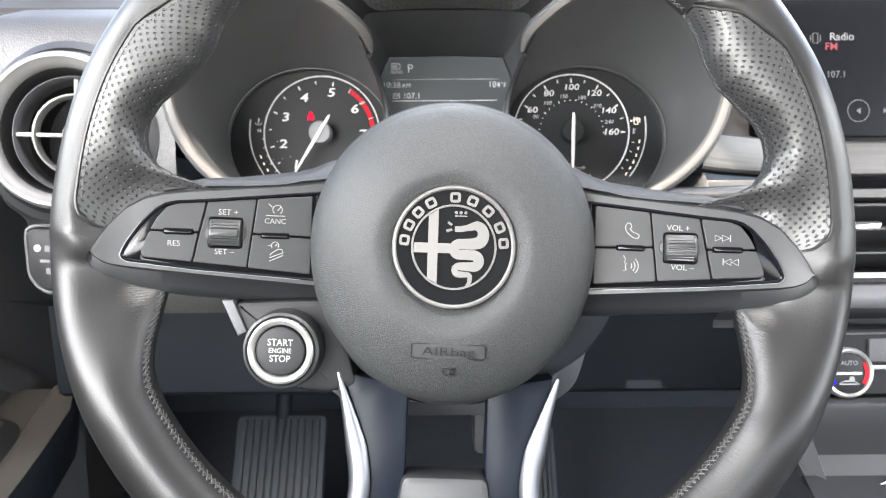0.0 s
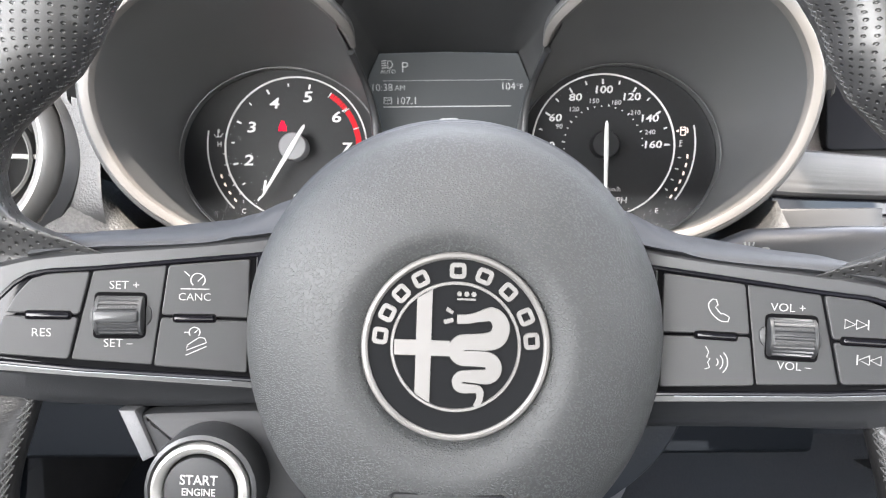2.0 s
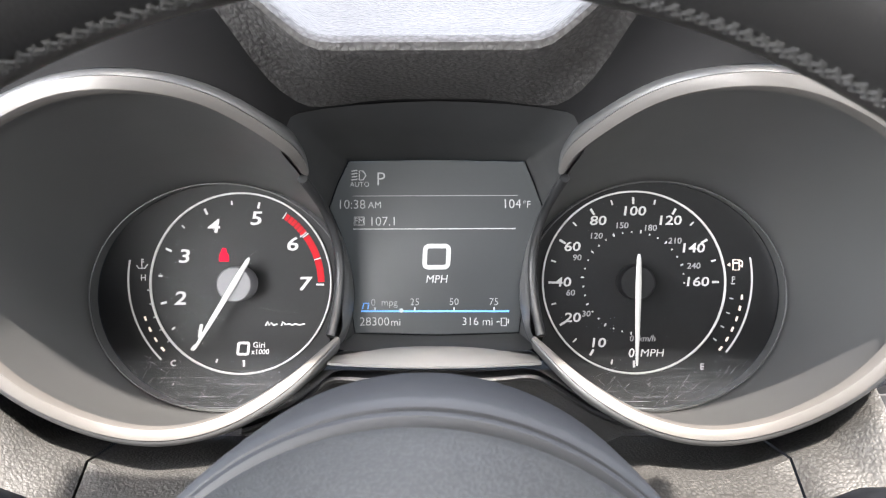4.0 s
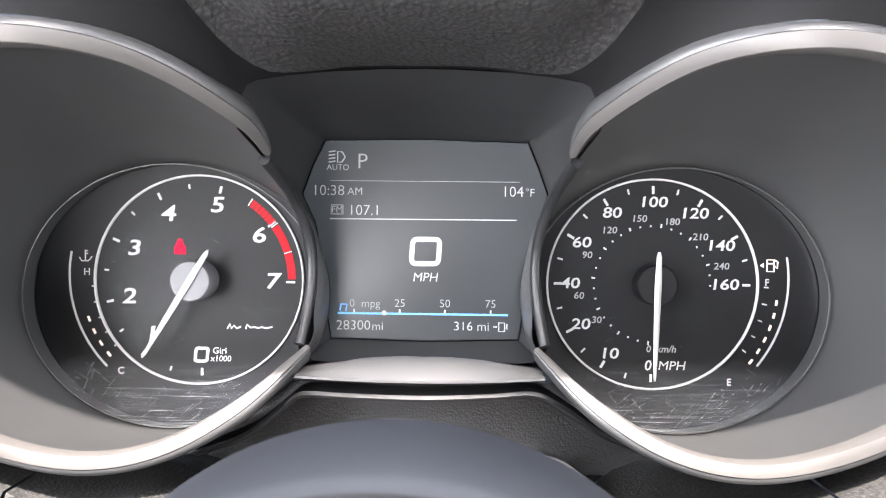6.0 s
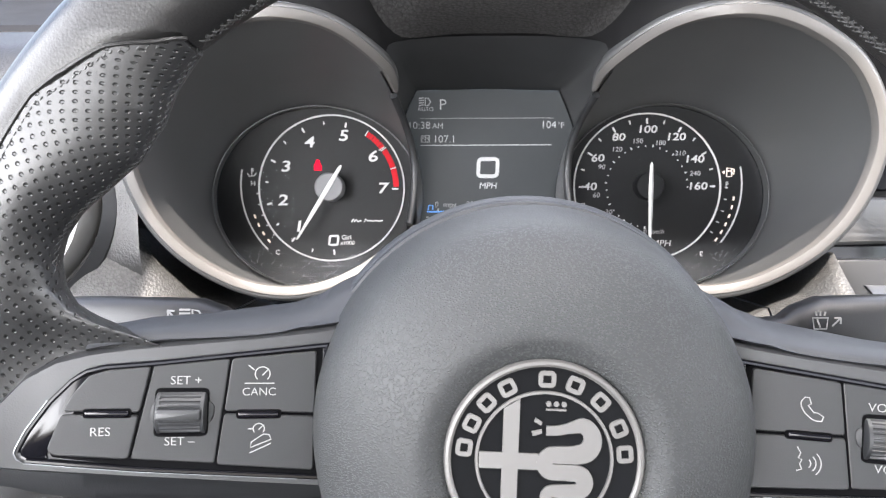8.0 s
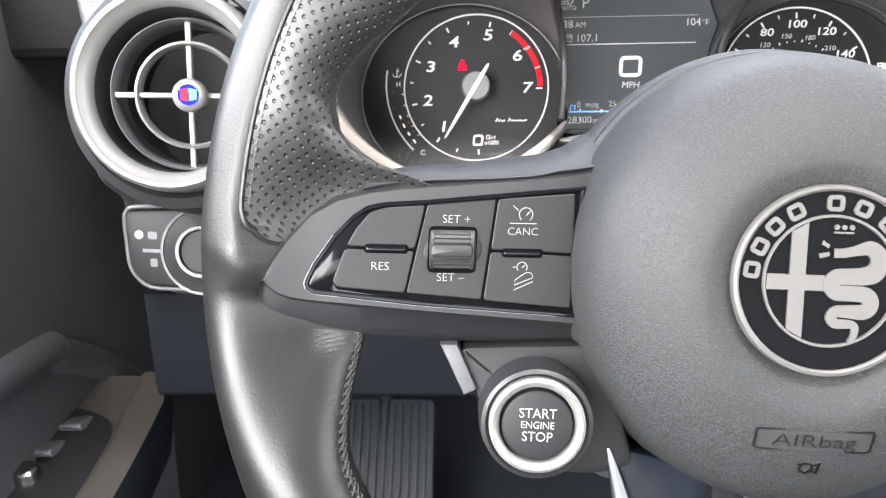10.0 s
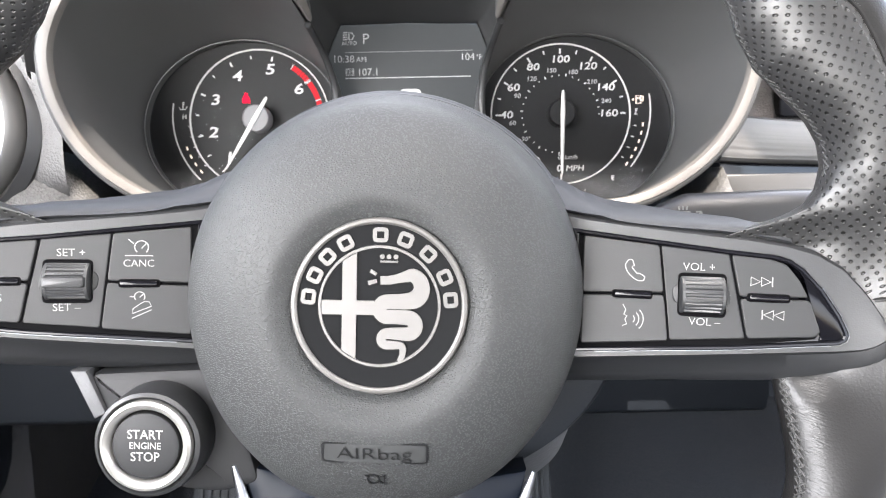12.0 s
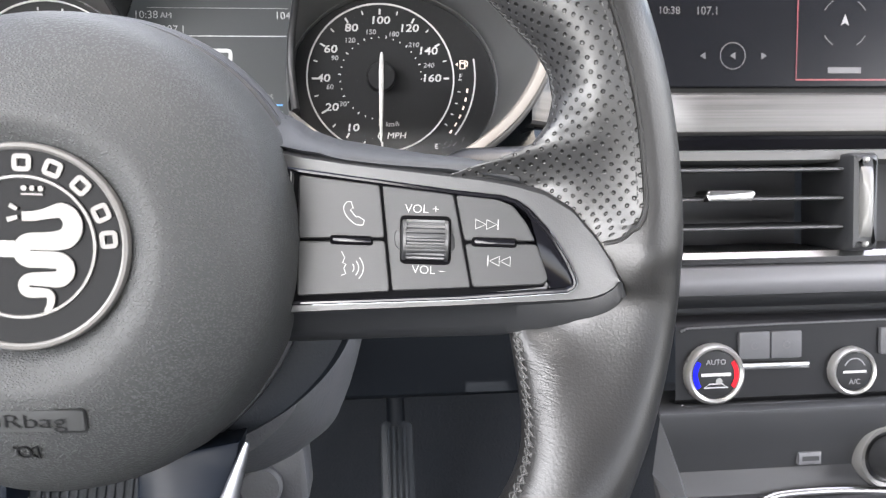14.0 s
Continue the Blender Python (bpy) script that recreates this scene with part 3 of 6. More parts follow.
# airbag cover: a soft dome round the badge
HUB = [(0.0236, 0.0034), (0.0244, 0.0024), (0.0262, 0.0013), (0.0272, 0.0006), (0.0284, 0.0001), (0.0300, -0.0007), (0.0322, -0.0016), (0.0350, -0.0015), (0.0400, 0.0002),
       (0.0460, 0.0028), (0.0520, 0.0066), (0.0565, 0.0102), (0.0595, 0.0133), (0.0615, 0.0164), (0.0630, 0.0200), (0.0646, 0.0255), (0.0660, 0.0315), (0.0676, 0.0385), (0.0681, 0.0435), (0.0674, 0.0466), (0.0650, 0.0480)]
part("airbag_cover", lathe(HUB, 0, 0, 128, 1.0, 1.0, 1.11, caps=(False, False)), M_HUB, wheel, "grained black airbag cover")
SHELL = [(0.0650, 0.0482), (0.0676, 0.0484), (0.0692, 0.0491), (0.0698, 0.0506), (0.0694, 0.0522), (0.0676, 0.0529), (0.0675, 0.0537), (0.0700, 0.0541), (0.0711, 0.0553), (0.0716, 0.0580), (0.0716, 0.0640), (0.0712, 0.0800), (0.0706, 0.0960), (0.0690, 0.1010), (0.0600, 0.1050), (0.0400, 0.1060)]
part("hub_shell", lathe(SHELL, 0, 0, 128, 1.0, 1.0, 1.10, caps=(False, True)), M_SHOULDER, wheel, "smooth black rear shell")
# skirt below the dome that runs out into the spokes
for s in (1, -1):
    rings = []
    for k in range(33):
        th = -12 - 70 * k / 32
        r0 = 0.0686 * (1 + 0.11 * abs(math.sin(radians(th))) ** 1.5)
        w = 0.0030 + 0.0135 * ease(1, 0, (-th - 18) / 52)
        rings.append([(r * math.cos(radians(th)) * s, y, r * math.sin(radians(th))) for r, y in ((r0 - 0.006, 0.0530), (r0 - 0.001, 0.0520), (r0 + 0.0006, 0.0516), (r0 + 0.5 * w, 0.0520), (r0 + 0.9 * w, 0.0535), (r0 + w, 0.0560), (r0 + w + 0.001, 0.0640), (r0 - 0.004, 0.0720))])
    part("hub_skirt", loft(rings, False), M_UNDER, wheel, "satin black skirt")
# airbag lettering on its plaque: the grooves' shade is put in as dark strokes
HUBY = lambda x, z: float(np.interp(math.hypot(x, z / 1.11 if z < 0 else z), [p[0] for p in HUB], [p[1] for p in HUB]))
def sheet(x0, x1, z0, z1, lift, n=16, m=5):
    """A thin skin that follows the dome."""
    bm = bmesh.new()
    g = [[bm.verts.new((x0 + (x1 - x0) * i / n, HUBY(x0 + (x1 - x0) * i / n, z0 + (z1 - z0) * j / m) - lift, z0 + (z1 - z0) * j / m)) for j in range(m + 1)] for i in range(n + 1)]
    for i in range(n):
        for j in range(m):
            bm.faces.new((g[i][j], g[i + 1][j], g[i + 1][j + 1], g[i][j + 1]))
    return bm


part("plaque_floor", sheet(-0.0163, 0.0148, -0.0474, -0.0414, 0.00025), M_PLAQUE, wheel, "smooth black field")
plaque = part("plaque", strokes([rounded([(-0.0165, -0.0412), (0.0150, -0.0412), (0.0150, -0.0476), (-0.0165, -0.0476)], 0.0012) + [rounded([(-0.0165, -0.0412), (0.0150, -0.0412), (0.0150, -0.0476), (-0.0165, -0.0476)], 0.0012)[0]]], 0.00060, -0.00062, HUBY, depth=0.0010), M_GROOVE, wheel, "moulded plaque outline, groove shade in its colour")
letters("AIRbag", 0.0056, -0.0008, -0.0007, -0.0445, plaque, M_GROOVE, "airbag_lettering", -0.012, 0, 0, 1.42, HUBY)
part("horn_mark", strokes([arc(-0.0012, -0.0535, 0.0017, 0, 360, 16), [(0.0008, -0.0525), (0.0022, -0.0515), (0.0022, -0.0555), (0.0008, -0.0545)], [(-0.0038, -0.0522), (-0.0028, -0.0522)]], 0.0005, -0.00055, HUBY, depth=0.0008), M_GROOVE, wheel, "moulded horn mark, groove shade in its colour")

# badge
badge = part("badge", lathe([(0.0, 0.0002), (0.0236, 0.0002), (0.0250, 0.0000), (0.0258, 0.0012), (0.0260, 0.0060)], 0, 0, 96, caps=(False, True)), M_BADGE, wheel, "round black badge with silver emblem")
part("badge_ring", lathe([(0.0243, 0.0000), (0.0244, -0.0007), (0.0250, -0.0011), (0.0258, -0.0009), (0.0262, -0.0003), (0.0263, 0.0040)], 0, 0, 96), M_EMBLEM, badge, "satin silver ring")
part("badge_inner_ring", lathe([(0.0172, 0.0001), (0.0173, -0.0006), (0.0180, -0.0006), (0.0181, 0.0001)], 0, 0, 96), M_EMBLEM, badge)


def chord(x):
    return math.sqrt(max(0.0, 0.0172 ** 2 - x * x))


part("badge_cross", fill([[(-0.0110, -chord(0.0110)), (-0.0068, -chord(0.0068)), (-0.0068, -0.0026), (-0.0016, -0.0026), (-0.0016, 0.0016), (-0.0068, 0.0016),
                           (-0.0068, chord(0.0068)), (-0.0110, chord(0.0110)), (-0.0110, 0.0016), (-0.0170, 0.0016), (-0.0170, -0.0026), (-0.0110, -0.0026)]], -0.0006, depth=0.0008), M_EMBLEM, badge, "silver cross", False)
# a plain wavy ribbon in silver: level runs joined by round turns, tapering to a tail
def turn_about(cx, cz, r, a0, a1, n=16):
    return [Vector((cx + r * math.cos(radians(a0 + (a1 - a0) * k / n)), cz + r * math.sin(radians(a0 + (a1 - a0) * k / n)))) for k in range(n + 1)]


wave = [Vector((0.0002, 0.0077)), Vector((0.0030, 0.0078)), Vector((0.0060, 0.0085))] + turn_about(0.0084, 0.0056, 0.0040, 75, -60, 14) + [Vector((0.0078, 0.0016))]
wave += turn_about(0.0024, -0.0008, 0.00225, 90, 270) + [Vector((0.0050, -0.0030))] + turn_about(0.0083, -0.0056, 0.00245, 90, -90) + [Vector((0.0050, -0.0080))]
wave += turn_about(0.0024, -0.0097, 0.00170, 90, 270) + [Vector((0.0042, -0.0114))] + turn_about(0.0058, -0.0128, 0.0014, 90, 0, 8) + [Vector((0.0070, -0.0146)), Vector((0.0060, -0.0164))]
wave = resample(wave, 130)
WIDE = ((0, 0.08, 0.16, 0.26, 0.36, 0.50, 0.66, 0.80, 0.90, 1.0), (0.0012, 0.0013, 0.0021, 0.0026, 0.0022, 0.0021, 0.0022, 0.0015, 0.0012, 0.0007))
bm = bmesh.new()
lf, rt = [], []
for i, p in enumerate(wave):
    d = (wave[min(i + 1, len(wave) - 1)] - wave[max(0, i - 1)]).normalized()
    h = Vector((-d.y, d.x)) * float(np.interp(i / (len(wave) - 1), WIDE[0], WIDE[1]))
    lf.append(p + h)
    rt.append(p - h)
rows = [[bm.verts.new((q.x, y, q.y)) for q in side] for side, y in ((lf, 0.0001), (lf, -0.0007), (rt, -0.0007), (rt, 0.0001))]
for i in range(len(wave) - 1):
    for k in range(3):
        bm.faces.new((rows[k][i], rows[k][i + 1], rows[k + 1][i + 1], rows[k + 1][i]))
part("badge_ribbon", bm, M_EMBLEM, badge, "silver wavy ribbon", False)
part("badge_crest", fill([[(-0.0030, 0.0100), (-0.0012, 0.0090), (-0.0008, 0.0098), (-0.0026, 0.0110)], [(-0.0032, 0.0062), (-0.0008, 0.0070), (-0.0010, 0.0080), (-0.0036, 0.0074)], [(0.0000, 0.0130), (0.0052, 0.0130), (0.0052, 0.0135), (0.0000, 0.0135)]] + [arc(x, 0.0147, 0.0007, 0, 330, 11) for x in (0.0006, 0.0026, 0.0046)], -0.0006, depth=0.0007), M_EMBLEM, badge, "", False)
# the maker's lettering stands as plain hollow silver blocks on the ring
for a in (173.3, 155.3, 137.3, 119, 90, 69.5, 48, 25, 6.2):
    ca, sa = math.cos(radians(a)), math.sin(radians(a))
    o = rounded([(-0.0016, 0.0017), (0.0016, 0.0017), (0.0016, -0.0017), (-0.0016, -0.0017)], 0.0007, 3)
    turned = [[((0.0211 + dr) * ca - dt * sa, (0.0211 + dr) * sa + dt * ca) for dr, dt in o + [o[0]]]]
    part("badge_block", strokes(turned, 0.0012, -0.0004, depth=0.0006), M_EMBLEM, badge, "", False)


# side spokes; sign +1 is the passenger's side
def mirrored(pts, s):
    q = [(x * s, z) for x, z in pts]
    return q if s > 0 else q[::-1]


SPOKE_TOP = ((0.056, 0.066, 0.080, 0.100, 0.118, 0.1285, 0.1372, 0.1450, 0.1515, 0.1554, 0.1578, 0.1592, 0.1599), (0.0300, 0.0282, 0.0264, 0.0244, 0.0226, 0.0210, 0.0186, 0.0140, 0.0064, 0.0003, -0.0046, -0.0084, -0.0118))
SPOKE_LOW = ((0.056, 0.067, 0.1036, 0.1267, 0.1346, 0.1449, 0.1520, 0.1565, 0.1588, 0.1599), (-0.0325, -0.0315, -0.0285, -0.0262, -0.0246, -0.0217, -0.0190, -0.0168, -0.0148, -0.0121))
SPOKE_BEND = ((0.056, 0.0677, 0.1145, 0.1450, 0.1510, 0.1545, 0.1570, 0.1584, 0.1599), (-0.0208, -0.0198, -0.0160, -0.0132, -0.0122, -0.0107, -0.0086, -0.0066, -0.0120))
PANEL = [(0.0620, 0.0235), (0.0655, 0.0231), (0.1110, 0.0178), (0.1240, 0.0167), (0.1290, 0.0154), (0.1330, 0.0126), (0.1385, 0.0066), (0.1440, -0.0018), (0.1462, -0.0066), (0.1466, -0.0082), (0.1460, -0.0099), (0.1440, -0.0112), (0.1145, -0.0144), (0.0692, -0.0177), (0.0620, -0.0182)]


def fine(pts, step=0.006):
    out = []
    for a, b in zip(pts, pts[1:] + pts[:1]):
        n = max(1, int(math.dist(a, b) / step))
        out += [(a[0] + (b[0] - a[0]) * k / n, a[1] + (b[1] - a[1]) * k / n) for k in range(n)]
    return out


def rings_plate(outline, steps, warp):
    """A plate built of insets: (inset, y) pairs from the back to the front, closed by strips across."""
    rings = [[(x, y + warp(x, z), z) for x, z in (inset(outline, d) if d else outline)] for d, y in steps]
    return loft(rings, True, (False, True))


for s, side in ((1, "right"), (-1, "left")):
    rings = []
    for x in [0.056 + 0.1037 * (1 - (1 - k / 64) ** 1.5) for k in range(65)]:
        t = float(np.interp(x, SPOKE_TOP[0], SPOKE_TOP[1]))
        u = float(np.interp(x, SPOKE_LOW[0], SPOKE_LOW[1]))
        bend = max(u + 0.0002, min(t - 0.0002, float(np.interp(x, SPOKE_BEND[0], SPOKE_BEND[1]))))
        g = float(np.interp(x, (0.10, 0.125, 0.148, 0.154), (1.0, 0.6, 0.2, 0.02)))
        col = [(x, 0.030, t - 0.001), (x, 0.0042, t), (x, 0.0018, t - 0.0005), (x, 0.0003, max(bend, t - 0.0018))]
        col += [(x, 0.0, max(bend, t - 0.0018) * (1 - f) + bend * f) for f in (0.25, 0.5, 0.75)]
        col += [(x, 0.0002, bend), (x, 0.0014 + 0.22 * g * (bend - u), bend - 0.12 * (bend - u)), (x, 0.0020 + 0.55 * g * (bend - u), bend - 0.6 * (bend - u)), (x, 0.0032 + 0.80 * g * (bend - u), bend - 0.93 * (bend - u)), (x, 0.0050 + 0.90 * g * (bend - u), u), (x, 0.034, u + 0.001)]
        rings.append([(px_ * s, py_ + spoke_depth(px_, 0), pz_) for px_, py_, pz_ in col])
    spoke = part("spoke", loft(rings, False), M_MATT, wheel, "satin black spoke with control buttons")
    pan = mirrored(fine(PANEL), s)
    part("spoke_frame", rings_plate(pan, [(0, 0.004), (0, -0.0008), (0.0004, -0.0012), (0.0010, -0.0012), (0.0014, -0.0008), (0.0016, 0.0004)], spoke_depth), M_GLOSS, spoke, "glossy black surround", False)
    low = [(0.1385, 0.0066), (0.1440, -0.0018), (0.1462, -0.0066), (0.1466, -0.0082), (0.1460, -0.0099), (0.1440, -0.0112), (0.1145, -0.0144), (0.0700, -0.0176)]
    low = [q for a, b in zip(low, low[1:]) for q in [(a[0] + (b[0] - a[0]) * k / 4, a[1] + (b[1] - a[1]) * k / 4) for k in range(4)]] + [low[-1]]
    # reflection on the gloss bevel, put in as a thin metal tube
    part("frame_glint", tube([Vector((x * s, spoke_depth(x, z) - 0.0011, z)) for x, z in low], 0.00016, 6), M_EDGE, spoke, "thin metal line for the glint on the surround's bevel")
    bed = [(0.0640, 0.0222), (0.1110, 0.0172), (0.1235, 0.0158), (0.1278, 0.0142), (0.1320, 0.0085), (0.1352, 0.0028), (0.1386, -0.0074), (0.1372, -0.0098), (0.1145, -0.0131), (0.0640, -0.0166)]
    part("key_bed", prism(mirrored(fine(bed), s), -0.0004, 0.003, 0.0002, spoke_depth), M_BED, spoke, "black gaps between the keys", False)
    band = [(0.1240, 0.0162), (0.1288, 0.0151), (0.1328, 0.0123), (0.1383, 0.0062), (0.1436, -0.0020), (0.1456, -0.0068), (0.1455, -0.0088), (0.1440, -0.0100), (0.1380, -0.0104), (0.1396, -0.0074), (0.1362, 0.0030), (0.1328, 0.0088), (0.1287, 0.0147)]
    part("surround_band", prism(mirrored(rounded(band, 0.0012, 3), s), -0.0007, 0.003, 0.0007, spoke_depth), M_GLOSS, spoke, "glossy black band at the end of the surround")
    # button cells: outlines for the passenger's side
    cells = [("button", [(0.0655, 0.0212), (0.0895, 0.0187), (0.0913, 0.0031), (0.0655, 0.0023)]),
             ("button", [(0.0655, 0.0014), (0.0914, 0.0024), (0.0931, -0.0128), (0.0655, -0.0151)]),
             ("scroll_panel", [(0.0902, 0.0187), (0.1110, 0.0166), (0.1167, -0.0108), (0.0938, -0.0126)]),
             ("button", [(0.1116, 0.0163), (0.1230, 0.0153), (0.1279, 0.0137), (0.1319, 0.0087), (0.1346, 0.0034), (0.1144, 0.0029)]),
             ("button", [(0.1146, 0.0022), (0.1350, 0.0026), (0.1385, -0.0073), (0.1371, -0.0091), (0.1171, -0.0107)])]
    made = []
    for name, o in cells:
        q = mirrored(rounded(o, 0.0012 if name == "button" else 0.0009, 3), s)
        dip = 0.0 if name == "button" else 0.0006
        b = part(name, prism(q, -0.0012 + dip, 0.004, 0.0004, cell_depth), M_KEYCAP, spoke, "black scroll panel" if name != "button" else "black push button", False)
        made.append(b)
    for x0, x1, z in ((0.0757, 0.0873, 0.0022), (0.1170, 0.1287, 0.0028)):
        part("divider_slot", prism(mirrored(rounded([(x0 - 0.0006, z + 0.0014), (x1 + 0.0006, z + 0.0014), (x1 + 0.0006, z - 0.0014), (x0 - 0.0006, z - 0.0014)], 0.0010, 3), s), -0.0014, 0.002, 0.0002, cell_depth), M_BED, spoke, "", False)
        part("button_divider", prism(mirrored(rounded([(x0, z + 0.0009), (x1, z + 0.0009), (x1, z - 0.0009), (x0, z - 0.0009)], 0.0008, 3), s), -0.0020, 0.002, 0.0003, cell_depth), M_GLOSS, spoke)
    # ribbed thumb roller
    cx, cz = 0.1030 * s, 0.0028
    well = part("roller_well", prism(mirrored(rounded([(0.0938, 0.0062), (0.1112, 0.0062), (0.1122, -0.0006), (0.0944, -0.0006)], 0.0030, 4), s), -0.0009, 0.004, 0.0003, cell_depth), M_KEYCAP, spoke)
    part("roller_slot", prism(mirrored(rounded([(0.0956, 0.0100), (0.1104, 0.0100), (0.1106, -0.0043), (0.0958, -0.0043)], 0.0018, 4), s), -0.0011, 0.003, 0.0002, cell_depth), M_BED, spoke, "black slot round the roller", False)
    rings = []
    width = 0.0070
    for k, (wx, wr) in enumerate(((-1, 0.0046), (-0.98, 0.0062), (-0.93, 0.0068), (-0.80, 0.0068), (-0.78, 0.0066), (0.78, 0.0066), (0.80, 0.0068), (0.93, 0.0068), (0.98, 0.0062), (1, 0.0046))):
        ring = []
        for j in range(160):
            a = 2 * math.pi * j / 160
            rr = wr + ((0.00026 if (j // 3) % 2 else -0.00030) if abs(wx) < 0.79 else 0.0)
            ring.append((cx + wx * width, cell_depth(cx + wx * width, 0) + 0.0012 - rr * 0.72 * math.cos(a), cz + rr * 1.0 * math.sin(a)))
        rings.append(ring)
    roller = part("roller", loft(rings, True, (True, True)), M_MATT, spoke, "ribbed black thumb roller")
    if s < 0:
        part("roller_grip", prism(mirrored(rounded([(0.0968, 0.0046), (0.1092, 0.0046), (0.1092, 0.0010), (0.0968, 0.0010)], 0.0010, 3), s), -0.0050, -0.002, 0.0008, cell_depth), M_MATT, roller)
    P = lambda z, x=0: cell_depth(x, z)
    yy = -0.00135

    def ink(lines, w=0.00034, name="symbol", parent=None, dx=0.0):
        lines = [[(p[0] + dx, p[1]) for p in ln] for ln in lines]
        part(name, strokes(lines, w, yy, cell_depth), M_PRINT, parent, "", False)
    if s > 0:
        letters("VOL +", 0.0036, 0.1020, yy + 0.0006, 0.0119, made[2], M_PRINT, "lettering", -0.009, 0, 0, 1.0, cell_depth)
        letters("VOL \u2013", 0.0036, 0.1042, yy + 0.0006, -0.0060, made[2], M_PRINT, "lettering", -0.009, 0, 0, 1.0, cell_depth)
        # handset
        ink([spline([Vector(p) for p in ((0.0786, 0.0136), (0.0776, 0.0118), (0.0786, 0.0092), (0.0812, 0.0070), (0.0834, 0.0068))], 5)] +
            [[(0.0786, 0.0136), (0.0798, 0.0136), (0.0804, 0.0118), (0.0796, 0.0112), (0.0812, 0.0092), (0.0822, 0.0092), (0.0838, 0.0082), (0.0834, 0.0068)]], 0.0003, "symbol", made[0], 0.0014)
        # voice: waves beside a plain curve
        ink([[(0.0768, -0.0012), (0.0778, -0.0030), (0.0772, -0.0046), (0.0782, -0.0050), (0.0776, -0.0062), (0.0782, -0.0078), (0.0768, -0.0084)],
             arc(0.0790, -0.0060, 0.0016, -45, 45, 6), arc(0.0790, -0.0060, 0.0030, -45, 45, 6), arc(0.0790, -0.0060, 0.0044, -45, 45, 6)], 0.0003, "symbol", made[1], 0.0018)

        def skip(x, z, d, parent):
            t = 0.0026
            tri1 = [(x - d * t * 1.6, z + 0.0014), (x - d * t * 1.6, z - 0.0014), (x - d * t * 0.5, z), (x - d * t * 1.6, z + 0.0014)]
            tri2 = [(x - d * t * 0.4, z + 0.0014), (x - d * t * 0.4, z - 0.0014), (x + d * t * 0.7, z), (x - d * t * 0.4, z + 0.0014)]
            ink([tri1, tri2, [(x + d * t * 0.85, z + 0.0015), (x + d * t * 0.85, z - 0.0015)]], 0.00032, "symbol", parent)
        skip(0.1216, 0.0080, 1, made[3])
        skip(0.1234, -0.0026, -1, made[4])
    else:
        letters("SET +", 0.0036, -0.1021, yy + 0.0006, 0.0121, made[2], M_PRINT, "lettering", -0.009, 0, 0, 1.0, cell_depth)
        letters("SET \u2013", 0.0036, -0.1035, yy + 0.0006, -0.0058, made[2], M_PRINT, "lettering", -0.009, 0, 0, 1.0, cell_depth)
        letters("RES", 0.0036, -0.1246, yy, -0.0026, made[4], M_PRINT, "lettering", -0.009, 0, 0, 1.0, cell_depth)
        letters("CANC", 0.0034, -0.0816, yy, 0.0088, made[0], M_PRINT, "lettering", -0.009, 0, 0, 1.0, cell_depth)
        gx, gz = -0.0808, 0.0142
        ink([arc(gx, gz, 0.0021, -50, 230, 18), [(gx, gz - 0.0004), (gx + 0.0014, gz + 0.0012)], [(gx - 0.0040, gz + 0.0026), (gx - 0.0024, gz + 0.0012)], [(-0.0858, 0.0114), (-0.0774, 0.0114)]], 0.00032, "symbol", made[0])
        gx, gz = -0.0802, -0.0022
        ink([arc(gx, gz, 0.0016, -40, 220, 14), [(gx, gz - 0.0002), (gx + 0.0010, gz + 0.0008)], [(gx - 0.0030, gz), (gx - 0.0018, gz)],
             [(-0.0826, -0.0094), (-0.0766, -0.0066)],
             [(-0.0824, -0.0078), (-0.0822, -0.0062), (-0.0806, -0.0050), (-0.0788, -0.0038), (-0.0772, -0.0040), (-0.0766, -0.0054), (-0.0824, -0.0078)]], 0.00032, "symbol", made[1], -0.0012)

# sweep from the hub into the side spokes: the spokes' upper face
SHOULDER = [(0.046, 0.0560, 0.0440, 0.0520), (0.0520, 0.0535, 0.0415, 0.0484), (0.0575, 0.0490, 0.0375, 0.0437), (0.0630, 0.0425, 0.0342, 0.0408), (0.0680, 0.0370, 0.0308, 0.0374), (0.0760, 0.0318, 0.0278, 0.0344), (0.0900, 0.0284, 0.0262, 0.0323), (0.1040, 0.0254, 0.0254, 0.0302), (0.1180, 0.0226, 0.0246, 0.0290), (0.1300, 0.0205, 0.0220, 0.0265)]
for s in (1, -1):
    rings = []
    for p in spline([(x, y, zf) for x, y, zf, zb in SHOULDER], 4):
        zb = float(np.interp(p.x, [q[0] for q in SHOULDER], [q[3] for q in SHOULDER]))
        y, zf = p.y, p.z
        # the face begins at the spoke's top edge and sweeps back and up beside the hub
        zt = min(zf - 0.0012, float(np.interp(p.x, SPOKE_TOP[0], SPOKE_TOP[1])) + 0.0004)
        yt = min(y, spoke_depth(p.x, 0) + 0.0006)
        low = [(p.x, yt + 0.012, zt - 0.004), (p.x, yt + 0.0010, zt - 0.0004), (p.x, yt, zt)]
        low += [(p.x, yt + (y - yt) * f ** 0.8, zt + (zf - zt) * f ** 1.25) for f in (0.25, 0.5, 0.75, 1.0)]
        rings.append([(q[0] * s, q[1], q[2]) for q in low + [(p.x, y + 0.0014, zf + 0.0010), (p.x, y + 0.005, zf * 0.7 + zb * 0.3 + 0.0008), (p.x, y + 0.018, zb - 0.0006), (p.x, y + 0.024, zb - 0.003), (p.x, y + 0.027, zb - 0.012)]])
    part("spoke_shoulder", loft(rings, True, (True, True)), M_SHOULDER, wheel, "satin black moulding")

